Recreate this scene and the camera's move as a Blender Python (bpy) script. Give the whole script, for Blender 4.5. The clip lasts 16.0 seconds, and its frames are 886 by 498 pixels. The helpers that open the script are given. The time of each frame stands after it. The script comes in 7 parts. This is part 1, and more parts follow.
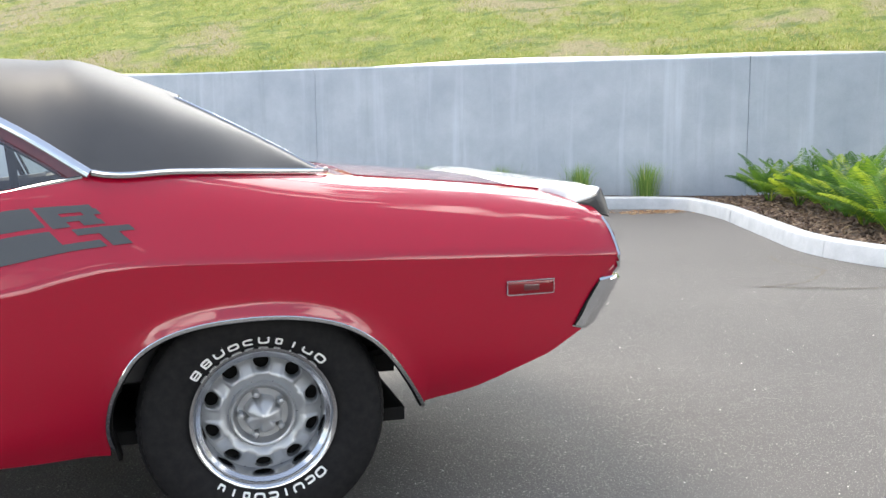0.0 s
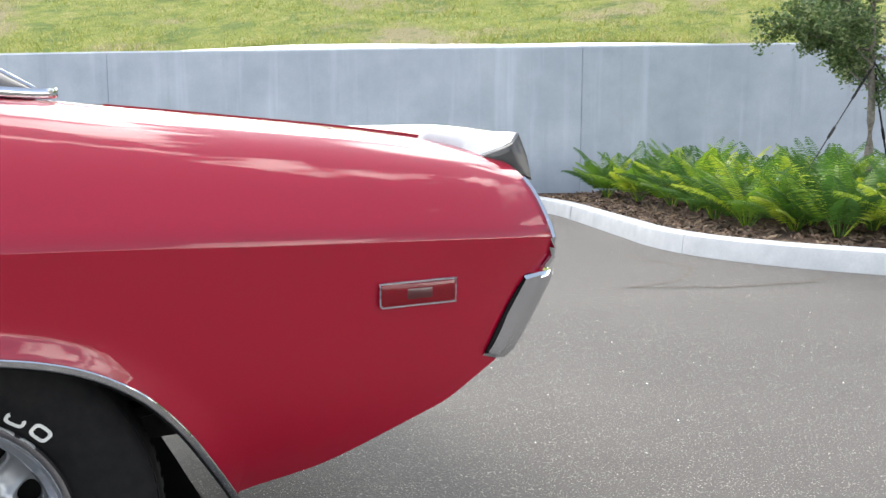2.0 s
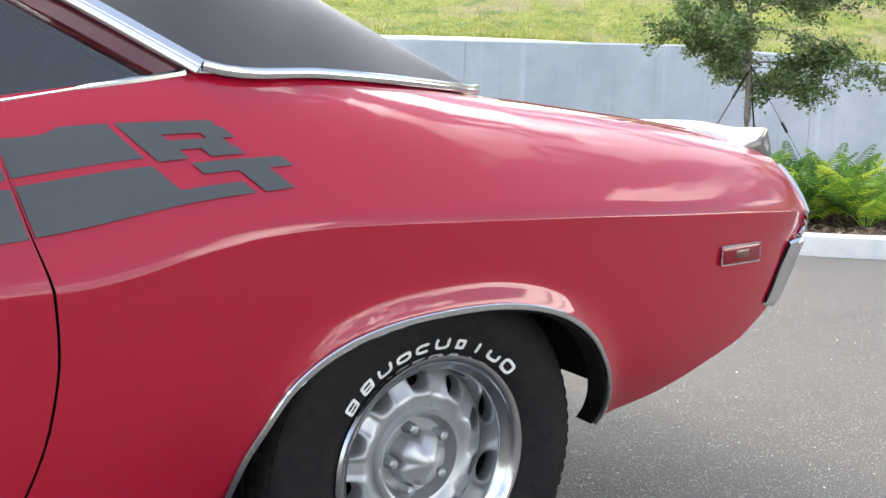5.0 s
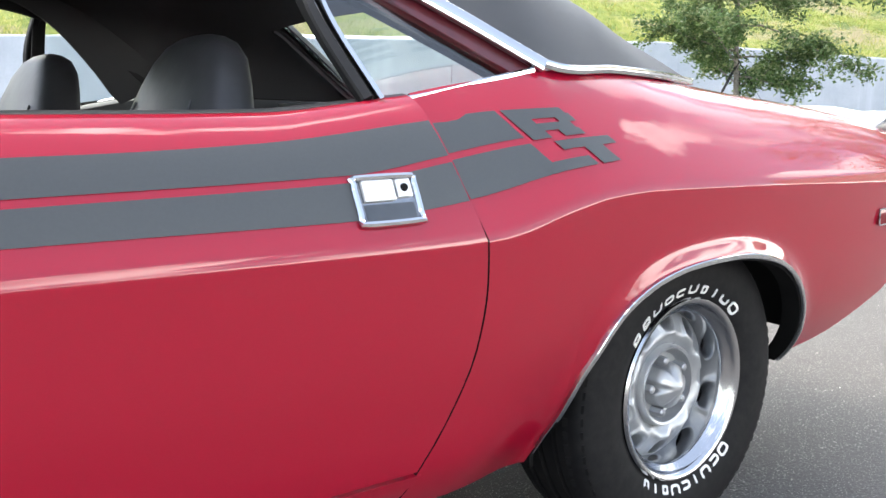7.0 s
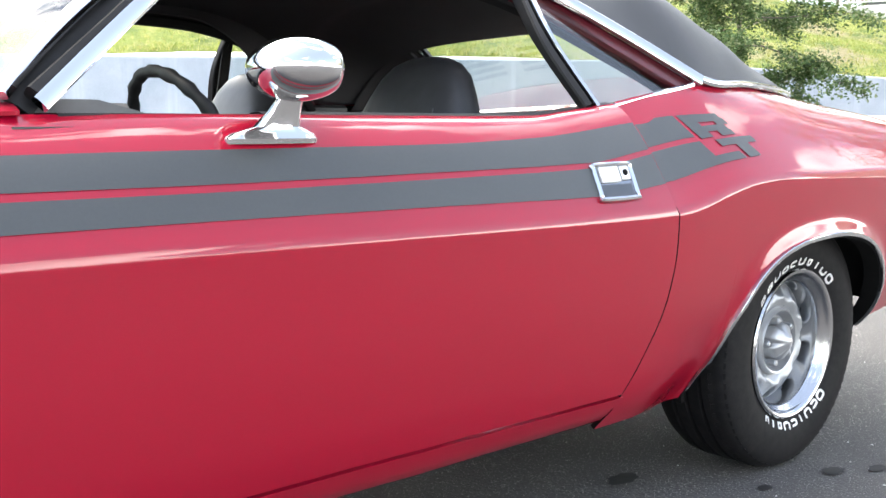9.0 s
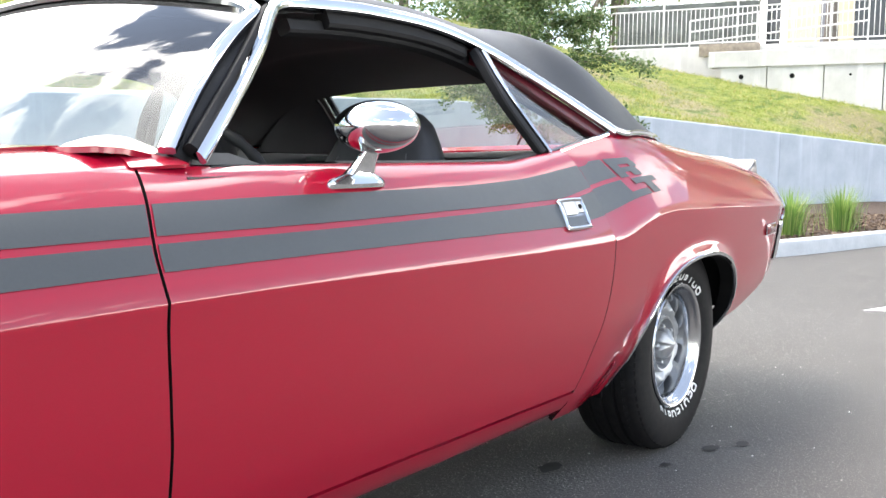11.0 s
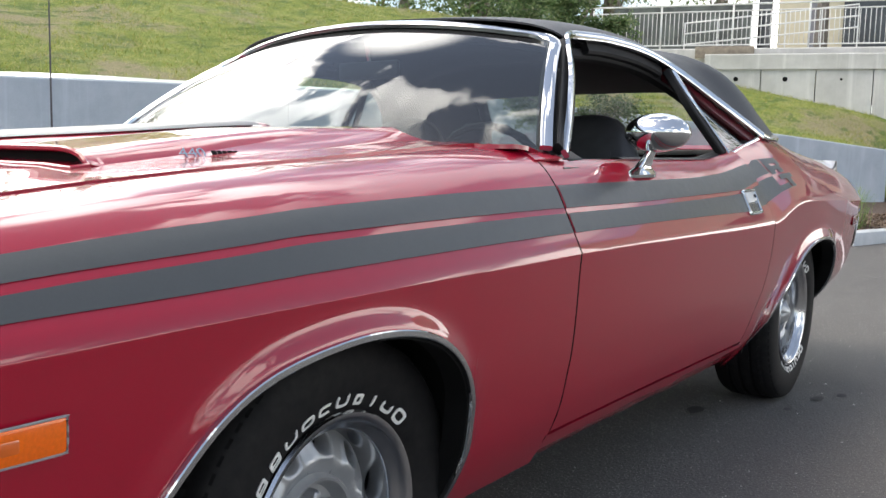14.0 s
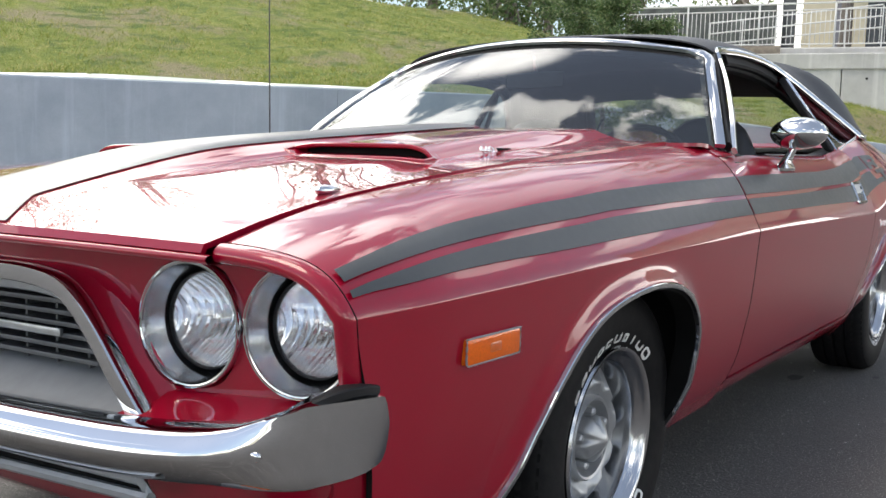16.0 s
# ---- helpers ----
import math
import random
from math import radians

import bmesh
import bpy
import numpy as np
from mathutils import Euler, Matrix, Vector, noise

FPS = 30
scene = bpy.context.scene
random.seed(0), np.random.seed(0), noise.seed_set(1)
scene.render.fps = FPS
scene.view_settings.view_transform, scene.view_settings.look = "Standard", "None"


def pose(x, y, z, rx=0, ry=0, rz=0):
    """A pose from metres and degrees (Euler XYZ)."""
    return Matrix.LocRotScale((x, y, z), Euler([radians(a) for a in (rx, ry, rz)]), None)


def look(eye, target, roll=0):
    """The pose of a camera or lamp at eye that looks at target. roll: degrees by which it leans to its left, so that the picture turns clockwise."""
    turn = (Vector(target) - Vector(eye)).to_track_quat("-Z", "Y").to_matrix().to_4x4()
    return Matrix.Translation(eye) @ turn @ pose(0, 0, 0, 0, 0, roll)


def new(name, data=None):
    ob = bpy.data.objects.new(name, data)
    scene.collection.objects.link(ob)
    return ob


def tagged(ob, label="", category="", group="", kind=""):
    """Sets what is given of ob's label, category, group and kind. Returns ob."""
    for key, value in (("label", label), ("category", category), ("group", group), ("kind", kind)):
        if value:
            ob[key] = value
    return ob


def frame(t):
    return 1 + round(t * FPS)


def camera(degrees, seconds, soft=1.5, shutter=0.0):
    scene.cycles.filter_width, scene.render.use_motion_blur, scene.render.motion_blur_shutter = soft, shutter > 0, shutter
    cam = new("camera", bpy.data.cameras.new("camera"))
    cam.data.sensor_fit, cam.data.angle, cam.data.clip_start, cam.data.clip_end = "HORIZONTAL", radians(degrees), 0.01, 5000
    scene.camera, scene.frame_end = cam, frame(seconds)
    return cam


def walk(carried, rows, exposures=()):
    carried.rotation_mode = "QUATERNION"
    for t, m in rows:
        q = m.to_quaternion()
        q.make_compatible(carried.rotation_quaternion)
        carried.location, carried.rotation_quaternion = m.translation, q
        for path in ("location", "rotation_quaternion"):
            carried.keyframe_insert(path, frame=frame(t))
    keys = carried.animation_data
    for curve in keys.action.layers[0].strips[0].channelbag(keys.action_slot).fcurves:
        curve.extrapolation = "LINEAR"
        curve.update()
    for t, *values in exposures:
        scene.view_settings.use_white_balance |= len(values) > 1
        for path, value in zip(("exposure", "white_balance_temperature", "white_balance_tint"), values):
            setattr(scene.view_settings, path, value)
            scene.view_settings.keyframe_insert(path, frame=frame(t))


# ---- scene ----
cam = camera(48.0, 16.0)
PATH = [
    (0, (-0.197, -2.696, 1.228), (0.309, -0.786, 0.919), -0.5),
    (0.5, (-0.154, -2.392, 1.231), (0.495, -0.526, 0.922), -0.3),
    (1, (-0.008, -2.081, 1.156), (0.703, -0.238, 0.845), -0.1),
    (1.5, (0.093, -1.801, 1.102), (0.857, 0.021, 0.79), -0.1),
    (2, (0.081, -1.576, 1.003), (0.935, 0.208, 0.707), 0.2),
    (2.5, (-0.027, -1.49, 0.943), (0.894, 0.263, 0.667), 0.4),
    (3, (-0.23, -1.469, 0.94), (0.74, 0.259, 0.672), 0.6),
    (3.5, (-0.47, -1.389, 0.943), (0.558, 0.306, 0.674), 0.8),
    (3.7, (-0.558, -1.369, 0.941), (0.507, 0.302, 0.67), 1.0),
    (5.8, (-1.326, -1.374, 1.036), (-0.078, 0.156, 0.712), 1.5),
    (6, (-1.412, -1.37, 1.032), (-0.147, 0.147, 0.718), 1.3),
    (6.5, (-1.577, -1.316, 1.047), (-0.314, 0.201, 0.727), 1.3),
    (7, (-1.766, -1.273, 0.978), (-0.492, 0.236, 0.667), 0.8),
    (7.5, (-1.951, -1.306, 0.958), (-0.685, 0.212, 0.648), 0.9),
    (8, (-2.118, -1.282, 0.944), (-0.841, 0.226, 0.632), 0.9),
    (8.5, (-2.293, -1.301, 0.96), (-0.999, 0.193, 0.653), 0.9),
    (9, (-2.452, -1.338, 0.951), (-1.136, 0.143, 0.677), 0.7),
    (9.5, (-2.587, -1.326, 0.946), (-1.23, 0.121, 0.694), 0.7),
    (10, (-2.717, -1.319, 0.969), (-1.274, 0.046, 0.743), 1.4),
    (10.2, (-2.775, -1.289, 0.958), (-1.278, 0.02, 0.746), 0.9),
    (12.3, (-3.482, -1.162, 1.008), (-1.785, -0.126, 0.796), 1.9),
    (12.5, (-3.519, -1.144, 0.976), (-1.832, -0.089, 0.771), 1.4),
    (13, (-3.713, -1.09, 0.983), (-2.032, -0.028, 0.768), 2.1),
    (13.5, (-3.884, -1.045, 0.994), (-2.209, 0.026, 0.781), 1.9),
    (14, (-4.026, -0.977, 0.973), (-2.362, 0.112, 0.758), 1.9),
    (14.5, (-4.196, -0.925, 0.968), (-2.539, 0.173, 0.751), 2.0),
    (15, (-4.391, -0.908, 0.965), (-2.737, 0.197, 0.75), 2.0),
    (15.5, (-4.56, -0.871, 0.957), (-2.912, 0.241, 0.74), 2.0),
    (16, (-4.728, -0.838, 0.959), (-3.077, 0.269, 0.74), 1.9),
]
walk(cam, [(t, look(eye, target, roll)) for t, eye, target, roll in PATH], [(0.0, 1.05), (1.5, 0.94), (3.7, 1.16), (6.0, 1.38), (8.0, 1.72), (10.0, 1.70), (12.5, 0.88), (16.0, 0.33)])

# ---- world and light ----
world = bpy.data.worlds.new("sky")
scene.world = world
world.use_nodes = True
wn, wl = world.node_tree.nodes, world.node_tree.links
wn.clear()
w_out = wn.new("ShaderNodeOutputWorld")
w_bg = wn.new("ShaderNodeBackground")
w_bg.inputs["Strength"].default_value = 0.15
SUN_UP, SUN_ROUND = radians(60), radians(-42)
w_sky = wn.new("ShaderNodeTexSky")
w_sky.sky_type = "NISHITA"
w_sky.sun_disc = False
w_sky.sun_elevation, w_sky.sun_rotation = SUN_UP, SUN_ROUND
# broken cloud over the blue
w_tc = wn.new("ShaderNodeTexCoord")
w_map = wn.new("ShaderNodeMapping")
w_map.inputs["Scale"].default_value = (1.0, 1.0, 2.2)
w_map.inputs["Location"].default_value = (0.35, 0.2, 0.0)
w_noise = wn.new("ShaderNodeTexNoise")
w_noise.inputs["Scale"].default_value = 2.4
w_noise.inputs["Detail"].default_value = 12.0
w_noise.inputs["Roughness"].default_value = 0.58
w_noise.inputs["Distortion"].default_value = 0.35
w_ramp = wn.new("ShaderNodeValToRGB")
w_ramp.color_ramp.elements[0].position = 0.530
w_ramp.color_ramp.elements[0].color = (0, 0, 0, 1)
w_ramp.color_ramp.elements[1].position = 0.585
w_ramp.color_ramp.elements[1].color = (1, 1, 1, 1)
# bright tops and grey undersides
w_shade = wn.new("ShaderNodeTexNoise")
w_shade.inputs["Scale"].default_value = 1.1
w_shade.inputs["Detail"].default_value = 7.0
w_shade.inputs["Roughness"].default_value = 0.55
w_tone = wn.new("ShaderNodeValToRGB")
w_tone.color_ramp.elements[0].position, w_tone.color_ramp.elements[0].color = 0.40, (0.22, 0.23, 0.25, 1)
w_tone.color_ramp.elements[1].position, w_tone.color_ramp.elements[1].color = 0.60, (1, 0.97, 0.92, 1)
# a bright bank of cloud beyond the hill
w_dot = wn.new("ShaderNodeVectorMath")
w_dot.operation = "DOT_PRODUCT"
w_dot.inputs[1].default_value = (0.525, 0.525, 0.67)
w_near = wn.new("ShaderNodeMapRange")
w_near.interpolation_type = "SMOOTHSTEP"
for sock, v in (("From Min", 0.72), ("From Max", 1.0), ("To Min", 24.0), ("To Max", 46.0)):
    w_near.inputs[sock].default_value = v
w_cloud = wn.new("ShaderNodeVectorMath")
w_cloud.operation = "SCALE"
w_mix = wn.new("ShaderNodeMix")
w_mix.data_type = "RGBA"
wl.new(w_map.outputs["Vector"], w_shade.inputs["Vector"])
wl.new(w_shade.outputs["Fac"], w_tone.inputs["Fac"])
wl.new(w_tc.outputs["Generated"], w_dot.inputs[0])
wl.new(w_dot.outputs["Value"], w_near.inputs["Value"])
wl.new(w_tone.outputs["Color"], w_cloud.inputs[0])
wl.new(w_near.outputs["Result"], w_cloud.inputs["Scale"])
wl.new(w_cloud.outputs["Vector"], w_mix.inputs[7])
wl.new(w_tc.outputs["Generated"], w_map.inputs["Vector"])
wl.new(w_map.outputs["Vector"], w_noise.inputs["Vector"])
w_sep = wn.new("ShaderNodeSeparateXYZ")
w_high = wn.new("ShaderNodeMath")
w_high.operation, w_high.inputs[1].default_value = "POWER", 1.0
w_thin = wn.new("ShaderNodeMath")
w_thin.operation, w_thin.inputs[1].default_value = "MULTIPLY_ADD", -0.16
wl.new(w_tc.outputs["Generated"], w_sep.inputs[0])
wl.new(w_sep.outputs["Z"], w_high.inputs[0])
wl.new(w_high.outputs["Value"], w_thin.inputs[0])
# and gathered in the bank
w_gather = wn.new("ShaderNodeMapRange")
w_gather.interpolation_type = "SMOOTHSTEP"
for sock, v in (("From Min", 0.50), ("From Max", 0.93), ("To Min", 0.055), ("To Max", 0.17)):
    w_gather.inputs[sock].default_value = v
w_sum = wn.new("ShaderNodeMath")
w_sum.operation = "ADD"
wl.new(w_dot.outputs["Value"], w_gather.inputs["Value"])
wl.new(w_noise.outputs["Fac"], w_sum.inputs[0])
wl.new(w_gather.outputs["Result"], w_sum.inputs[1])
wl.new(w_sum.outputs["Value"], w_thin.inputs[2])
wl.new(w_thin.outputs["Value"], w_ramp.inputs["Fac"])
w_veil = wn.new("ShaderNodeMapRange")
w_veil.interpolation_type = "SMOOTHSTEP"
w_veil.inputs["From Min"].default_value, w_veil.inputs["From Max"].default_value = 0.988, 1.0
w_full = wn.new("ShaderNodeMath")
w_full.operation = "MAXIMUM"
wl.new(w_dot.outputs["Value"], w_veil.inputs["Value"])
wl.new(w_ramp.outputs["Color"], w_full.inputs[0])
wl.new(w_veil.outputs["Result"], w_full.inputs[1])
wl.new(w_full.outputs["Value"], w_mix.inputs[0])
w_blue = wn.new("ShaderNodeVectorMath")
w_blue.operation = "SCALE"
w_blue.inputs["Scale"].default_value = 1.15
wl.new(w_sky.outputs["Color"], w_blue.inputs[0])
# thin haze between the clouds
w_haze = wn.new("ShaderNodeMix")
w_haze.data_type = "RGBA"
w_haze.inputs[0].default_value, w_haze.inputs[7].default_value = 0.25, (5.6, 5.6, 5.4, 1)
wl.new(w_blue.outputs["Vector"], w_haze.inputs[6])
wl.new(w_haze.outputs[2], w_mix.inputs[6])
wl.new(w_mix.outputs[2], w_bg.inputs["Color"])
wl.new(w_bg.outputs["Background"], w_out.inputs["Surface"])

sun_data = bpy.data.lights.new("sun", "SUN")
sun_data.energy, sun_data.angle, sun_data.color = 1.7, radians(30), (1.0, 0.89, 0.74)
sun = new("sun", sun_data)
sun_dir = Vector((math.sin(SUN_ROUND) * math.cos(SUN_UP), math.cos(SUN_ROUND) * math.cos(SUN_UP), math.sin(SUN_UP)))
sun.matrix_world = look(tuple(sun_dir * 50), (0, 0, 0))

# ---- materials ----
def nodes_of(name):
    m = bpy.data.materials.new(name)
    m.use_nodes = True
    return m, m.node_tree.nodes, m.node_tree.links, m.node_tree.nodes["Principled BSDF"]


def noise_node(n, l, scale, detail=4.0, rough=0.55, coords="Object", stretch=(1, 1, 1)):
    tc = n.new("ShaderNodeTexCoord")
    mp = n.new("ShaderNodeMapping")
    mp.inputs["Scale"].default_value = stretch
    t = n.new("ShaderNodeTexNoise")
    t.inputs["Scale"].default_value, t.inputs["Detail"].default_value, t.inputs["Roughness"].default_value = scale, detail, rough
    l.new(tc.outputs[coords], mp.inputs["Vector"])
    l.new(mp.outputs["Vector"], t.inputs["Vector"])
    return t.outputs["Fac"]


def ramp_node(n, l, fac, stops):
    r = n.new("ShaderNodeValToRGB")
    e = r.color_ramp.elements
    while len(e) < len(stops):
        e.new(0.5)
    for el, (p, c) in zip(e, stops):
        el.position, el.color = p, (*c, 1)
    l.new(fac, r.inputs["Fac"])
    return r.outputs["Color"]


def mix_node(n, l, fac, a, b, mode="MIX"):
    x = n.new("ShaderNodeMix")
    x.data_type, x.blend_type = "RGBA", mode
    for sock, v in ((x.inputs[0], fac), (x.inputs[6], a), (x.inputs[7], b)):
        if hasattr(v, "links"):
            l.new(v, sock)
        else:
            sock.default_value = v if not isinstance(v, tuple) else (*v, 1)
    return x.outputs[2]


def bump_node(n, l, fac, strength, distance, before=None):
    b = n.new("ShaderNodeBump")
    b.inputs["Strength"].default_value, b.inputs["Distance"].default_value = strength, distance
    l.new(fac, b.inputs["Height"])
    if before:
        l.new(before, b.inputs["Normal"])
    return b.outputs["Normal"]


def plain(name, col, rough=0.5, metal=0.0, coat=0.0, vary=0.12, scale=30.0, bump=0.0, spec=0.5):
    """A surface with slight unevenness of tone and gloss."""
    m, n, l, p = nodes_of(name)
    f = noise_node(n, l, scale)
    lo, hi = tuple(c * (1 - vary) for c in col), tuple(min(1, c * (1 + vary)) for c in col)
    l.new(ramp_node(n, l, f, [(0.3, lo), (0.7, hi)]), p.inputs["Base Color"])
    g = noise_node(n, l, scale * 0.23, 3)
    mr = n.new("ShaderNodeMapRange")
    mr.inputs["To Min"].default_value, mr.inputs["To Max"].default_value = rough * 0.8, min(1, rough * 1.2)
    l.new(g, mr.inputs["Value"])
    l.new(mr.outputs["Result"], p.inputs["Roughness"])
    p.inputs["Metallic"].default_value, p.inputs["Coat Weight"].default_value = metal, coat
    p.inputs["Coat Roughness"].default_value = 0.03
    p.inputs["Specular IOR Level"].default_value = spec
    if bump:
        l.new(bump_node(n, l, f, 0.5, bump), p.inputs["Normal"])
    return m


def paint_red():
    m, n, l, p = nodes_of("red_paint")
    f = noise_node(n, l, 900.0, 2)
    big = noise_node(n, l, 1.3, 3)
    c = ramp_node(n, l, f, [(0.3, (0.266, 0.0015, 0.0165)), (0.7, (0.298, 0.0022, 0.0205))])
    l.new(mix_node(n, l, big, c, (0.282, 0.0019, 0.0185)), p.inputs["Base Color"])
    p.inputs["Roughness"].default_value = 0.35
    p.inputs["Specular IOR Level"].default_value = 0.1
    p.inputs["Coat Weight"].default_value, p.inputs["Coat Roughness"].default_value = 1.0, 0.015
    p.inputs["Coat IOR"].default_value = 1.53
    w = noise_node(n, l, 7.0, 2)
    l.new(bump_node(n, l, w, 0.04, 0.002), p.inputs["Coat Normal"])
    return m


def glass_mat(name, tint, ior=1.5):
    m = bpy.data.materials.new(name)
    m.use_nodes = True
    n, l = m.node_tree.nodes, m.node_tree.links
    n.clear()
    out = n.new("ShaderNodeOutputMaterial")
    tr, gl, mx, lw = n.new("ShaderNodeBsdfTransparent"), n.new("ShaderNodeBsdfGlossy"), n.new("ShaderNodeMixShader"), n.new("ShaderNodeLayerWeight")
    pw, ml, ad = n.new("ShaderNodeMath"), n.new("ShaderNodeMath"), n.new("ShaderNodeMath")
    pw.operation, ml.operation, ad.operation = "POWER", "MULTIPLY", "ADD"
    lw.inputs["Blend"].default_value = 0.5
    f0 = 2 * ((ior - 1) / (ior + 1)) ** 2
    pw.inputs[1].default_value, ml.inputs[1].default_value, ad.inputs[1].default_value = 5.0, 1 - f0, f0
    tr.inputs["Color"].default_value = (*tint, 1)
    gl.inputs["Roughness"].default_value = 0.0
    l.new(lw.outputs["Facing"], pw.inputs[0])
    l.new(pw.outputs[0], ml.inputs[0])
    l.new(ml.outputs[0], ad.inputs[0])
    l.new(ad.outputs[0], mx.inputs[0])
    l.new(tr.outputs[0], mx.inputs[1])
    l.new(gl.outputs[0], mx.inputs[2])
    l.new(mx.outputs[0], out.inputs["Surface"])
    return m


def lens_mat(name, col, rough=0.12):
    m, n, l, p = nodes_of(name)
    f = noise_node(n, l, 260.0, 2)
    l.new(ramp_node(n, l, f, [(0.3, tuple(c * 0.85 for c in col)), (0.7, col)]), p.inputs["Base Color"])
    p.inputs["Roughness"].default_value = rough
    p.inputs["Coat Weight"].default_value, p.inputs["Specular IOR Level"].default_value = 0.35, 0.25
    p.inputs["Subsurface Weight"].default_value = 0.15
    p.inputs["Subsurface Radius"].default_value = (0.01, 0.004, 0.002)
    return m


def asphalt_mat():
    m, n, l, p = nodes_of("asphalt")
    grit = noise_node(n, l, 140.0, 3, 0.7)
    vor = n.new("ShaderNodeTexVoronoi")
    tc = n.new("ShaderNodeTexCoord")
    l.new(tc.outputs["Object"], vor.inputs["Vector"])
    vor.inputs["Scale"].default_value = 95.0
    big = noise_node(n, l, 0.55, 5, 0.6)
    mid = noise_node(n, l, 5.0, 5, 0.65)
    c = ramp_node(n, l, grit, [(0.25, (0.044, 0.042, 0.040)), (0.75, (0.108, 0.103, 0.097))])
    c = mix_node(n, l, ramp_node(n, l, big, [(0.35, (0, 0, 0)), (0.7, (0.55, 0.55, 0.55))]), c, (0.114, 0.108, 0.101))
    c = mix_node(n, l, ramp_node(n, l, mid, [(0.55, (0, 0, 0)), (0.75, (0.35, 0.35, 0.35))]), c, (0.058, 0.054, 0.051))
    # pale stones in the binder
    sp = ramp_node(n, l, noise_node(n, l, 210.0, 1, 0.3), [(0.66, (0, 0, 0)), (0.70, (1, 1, 1))])
    c = mix_node(n, l, sp, c, (0.36, 0.345, 0.32))
    l.new(c, p.inputs["Base Color"])
    p.inputs["Roughness"].default_value = 0.85
    b = bump_node(n, l, vor.outputs["Distance"], 0.5, 0.004)
    l.new(bump_node(n, l, grit, 0.4, 0.003, b), p.inputs["Normal"])
    return m


def concrete_mat(name, lo, hi, streak=True, scale=2.0):
    m, n, l, p = nodes_of(name)
    c = ramp_node(n, l, noise_node(n, l, scale, 6, 0.62), [(0.3, lo), (0.7, hi)])
    fine = noise_node(n, l, 60.0, 4, 0.7)
    c = mix_node(n, l, ramp_node(n, l, fine, [(0.35, (0.25, 0.25, 0.25)), (0.65, (0, 0, 0))]), c, tuple(v * 0.82 for v in lo))
    if streak:
        s = noise_node(n, l, 1.6, 5, 0.6, stretch=(3.0, 3.0, 0.14))
        c = mix_node(n, l, ramp_node(n, l, s, [(0.55, (0, 0, 0)), (0.72, (0.42, 0.42, 0.42))]), c, tuple(min(1, v * 1.28) for v in hi))
        d = noise_node(n, l, 2.3, 5, 0.6, stretch=(2.6, 2.6, 0.2))
        c = mix_node(n, l, ramp_node(n, l, d, [(0.58, (0, 0, 0)), (0.74, (0.32, 0.32, 0.32))]), c, tuple(v * 0.72 for v in lo))
    l.new(c, p.inputs["Base Color"])
    p.inputs["Roughness"].default_value = 0.82
    l.new(bump_node(n, l, fine, 0.25, 0.004), p.inputs["Normal"])
    return m


def leaf_mat(name, stops, rough=0.5, trans=0.25, whole=0.0):
    m, n, l, p = nodes_of(name)
    g = n.new("ShaderNodeNewGeometry")
    pick = n.new("ShaderNodeMix")
    pick.inputs[0].default_value = whole
    info = n.new("ShaderNodeObjectInfo")
    l.new(g.outputs["Random Per Island"], pick.inputs[2])
    l.new(info.outputs["Random"], pick.inputs[3])
    l.new(ramp_node(n, l, pick.outputs[0], stops), p.inputs["Base Color"])
    p.inputs["Roughness"].default_value = rough
    tr = n.new("ShaderNodeBsdfTranslucent")
    l.new(ramp_node(n, l, pick.outputs[0], [(q, tuple(min(1, v * 1.5) for v in c)) for q, c in stops]), tr.inputs["Color"])
    mx = n.new("ShaderNodeMixShader")
    mx.inputs[0].default_value = trans
    out = n["Material Output"]
    l.new(p.outputs[0], mx.inputs[1])
    l.new(tr.outputs[0], mx.inputs[2])
    l.new(mx.outputs[0], out.inputs["Surface"])
    return m


def soil_grass_mat():
    m, n, l, p = nodes_of("grass_ground")
    big = noise_node(n, l, 0.45, 6, 0.62)
    mid = noise_node(n, l, 3.0, 6, 0.7)
    fine = noise_node(n, l, 55.0, 4, 0.75)
    c = ramp_node(n, l, mid, [(0.30, (0.12, 0.175, 0.022)), (0.50, (0.25, 0.295, 0.045)), (0.72, (0.42, 0.40, 0.13))])
    c = mix_node(n, l, ramp_node(n, l, big, [(0.50, (0, 0, 0)), (0.60, (0.85, 0.85, 0.85))]), c, (0.36, 0.29, 0.18))
    dk = noise_node(n, l, 1.9, 6, 0.7, stretch=(0.7, 1.3, 1.0))
    c = mix_node(n, l, ramp_node(n, l, dk, [(0.54, (0, 0, 0)), (0.60, (0.75, 0.75, 0.75))]), c, (0.085, 0.15, 0.02))
    c = mix_node(n, l, ramp_node(n, l, fine, [(0.4, (0.5, 0.5, 0.5)), (0.6, (0, 0, 0))]), c, (0.055, 0.09, 0.014))
    l.new(c, p.inputs["Base Color"])
    p.inputs["Roughness"].default_value = 0.95
    b = bump_node(n, l, mid, 0.8, 0.08)
    l.new(bump_node(n, l, fine, 0.9, 0.03, b), p.inputs["Normal"])
    return m


def vinyl_mat():
    m, n, l, p = nodes_of("black_vinyl")
    f = noise_node(n, l, 420.0, 3, 0.6)
    big = noise_node(n, l, 3.0, 4)
    c = ramp_node(n, l, big, [(0.3, (0.030, 0.032, 0.035)), (0.7, (0.044, 0.046, 0.050))])
    l.new(c, p.inputs["Base Color"])
    p.inputs["Roughness"].default_value = 0.52
    p.inputs["Specular IOR Level"].default_value = 0.55
    l.new(bump_node(n, l, f, 0.35, 0.001), p.inputs["Normal"])
    return m


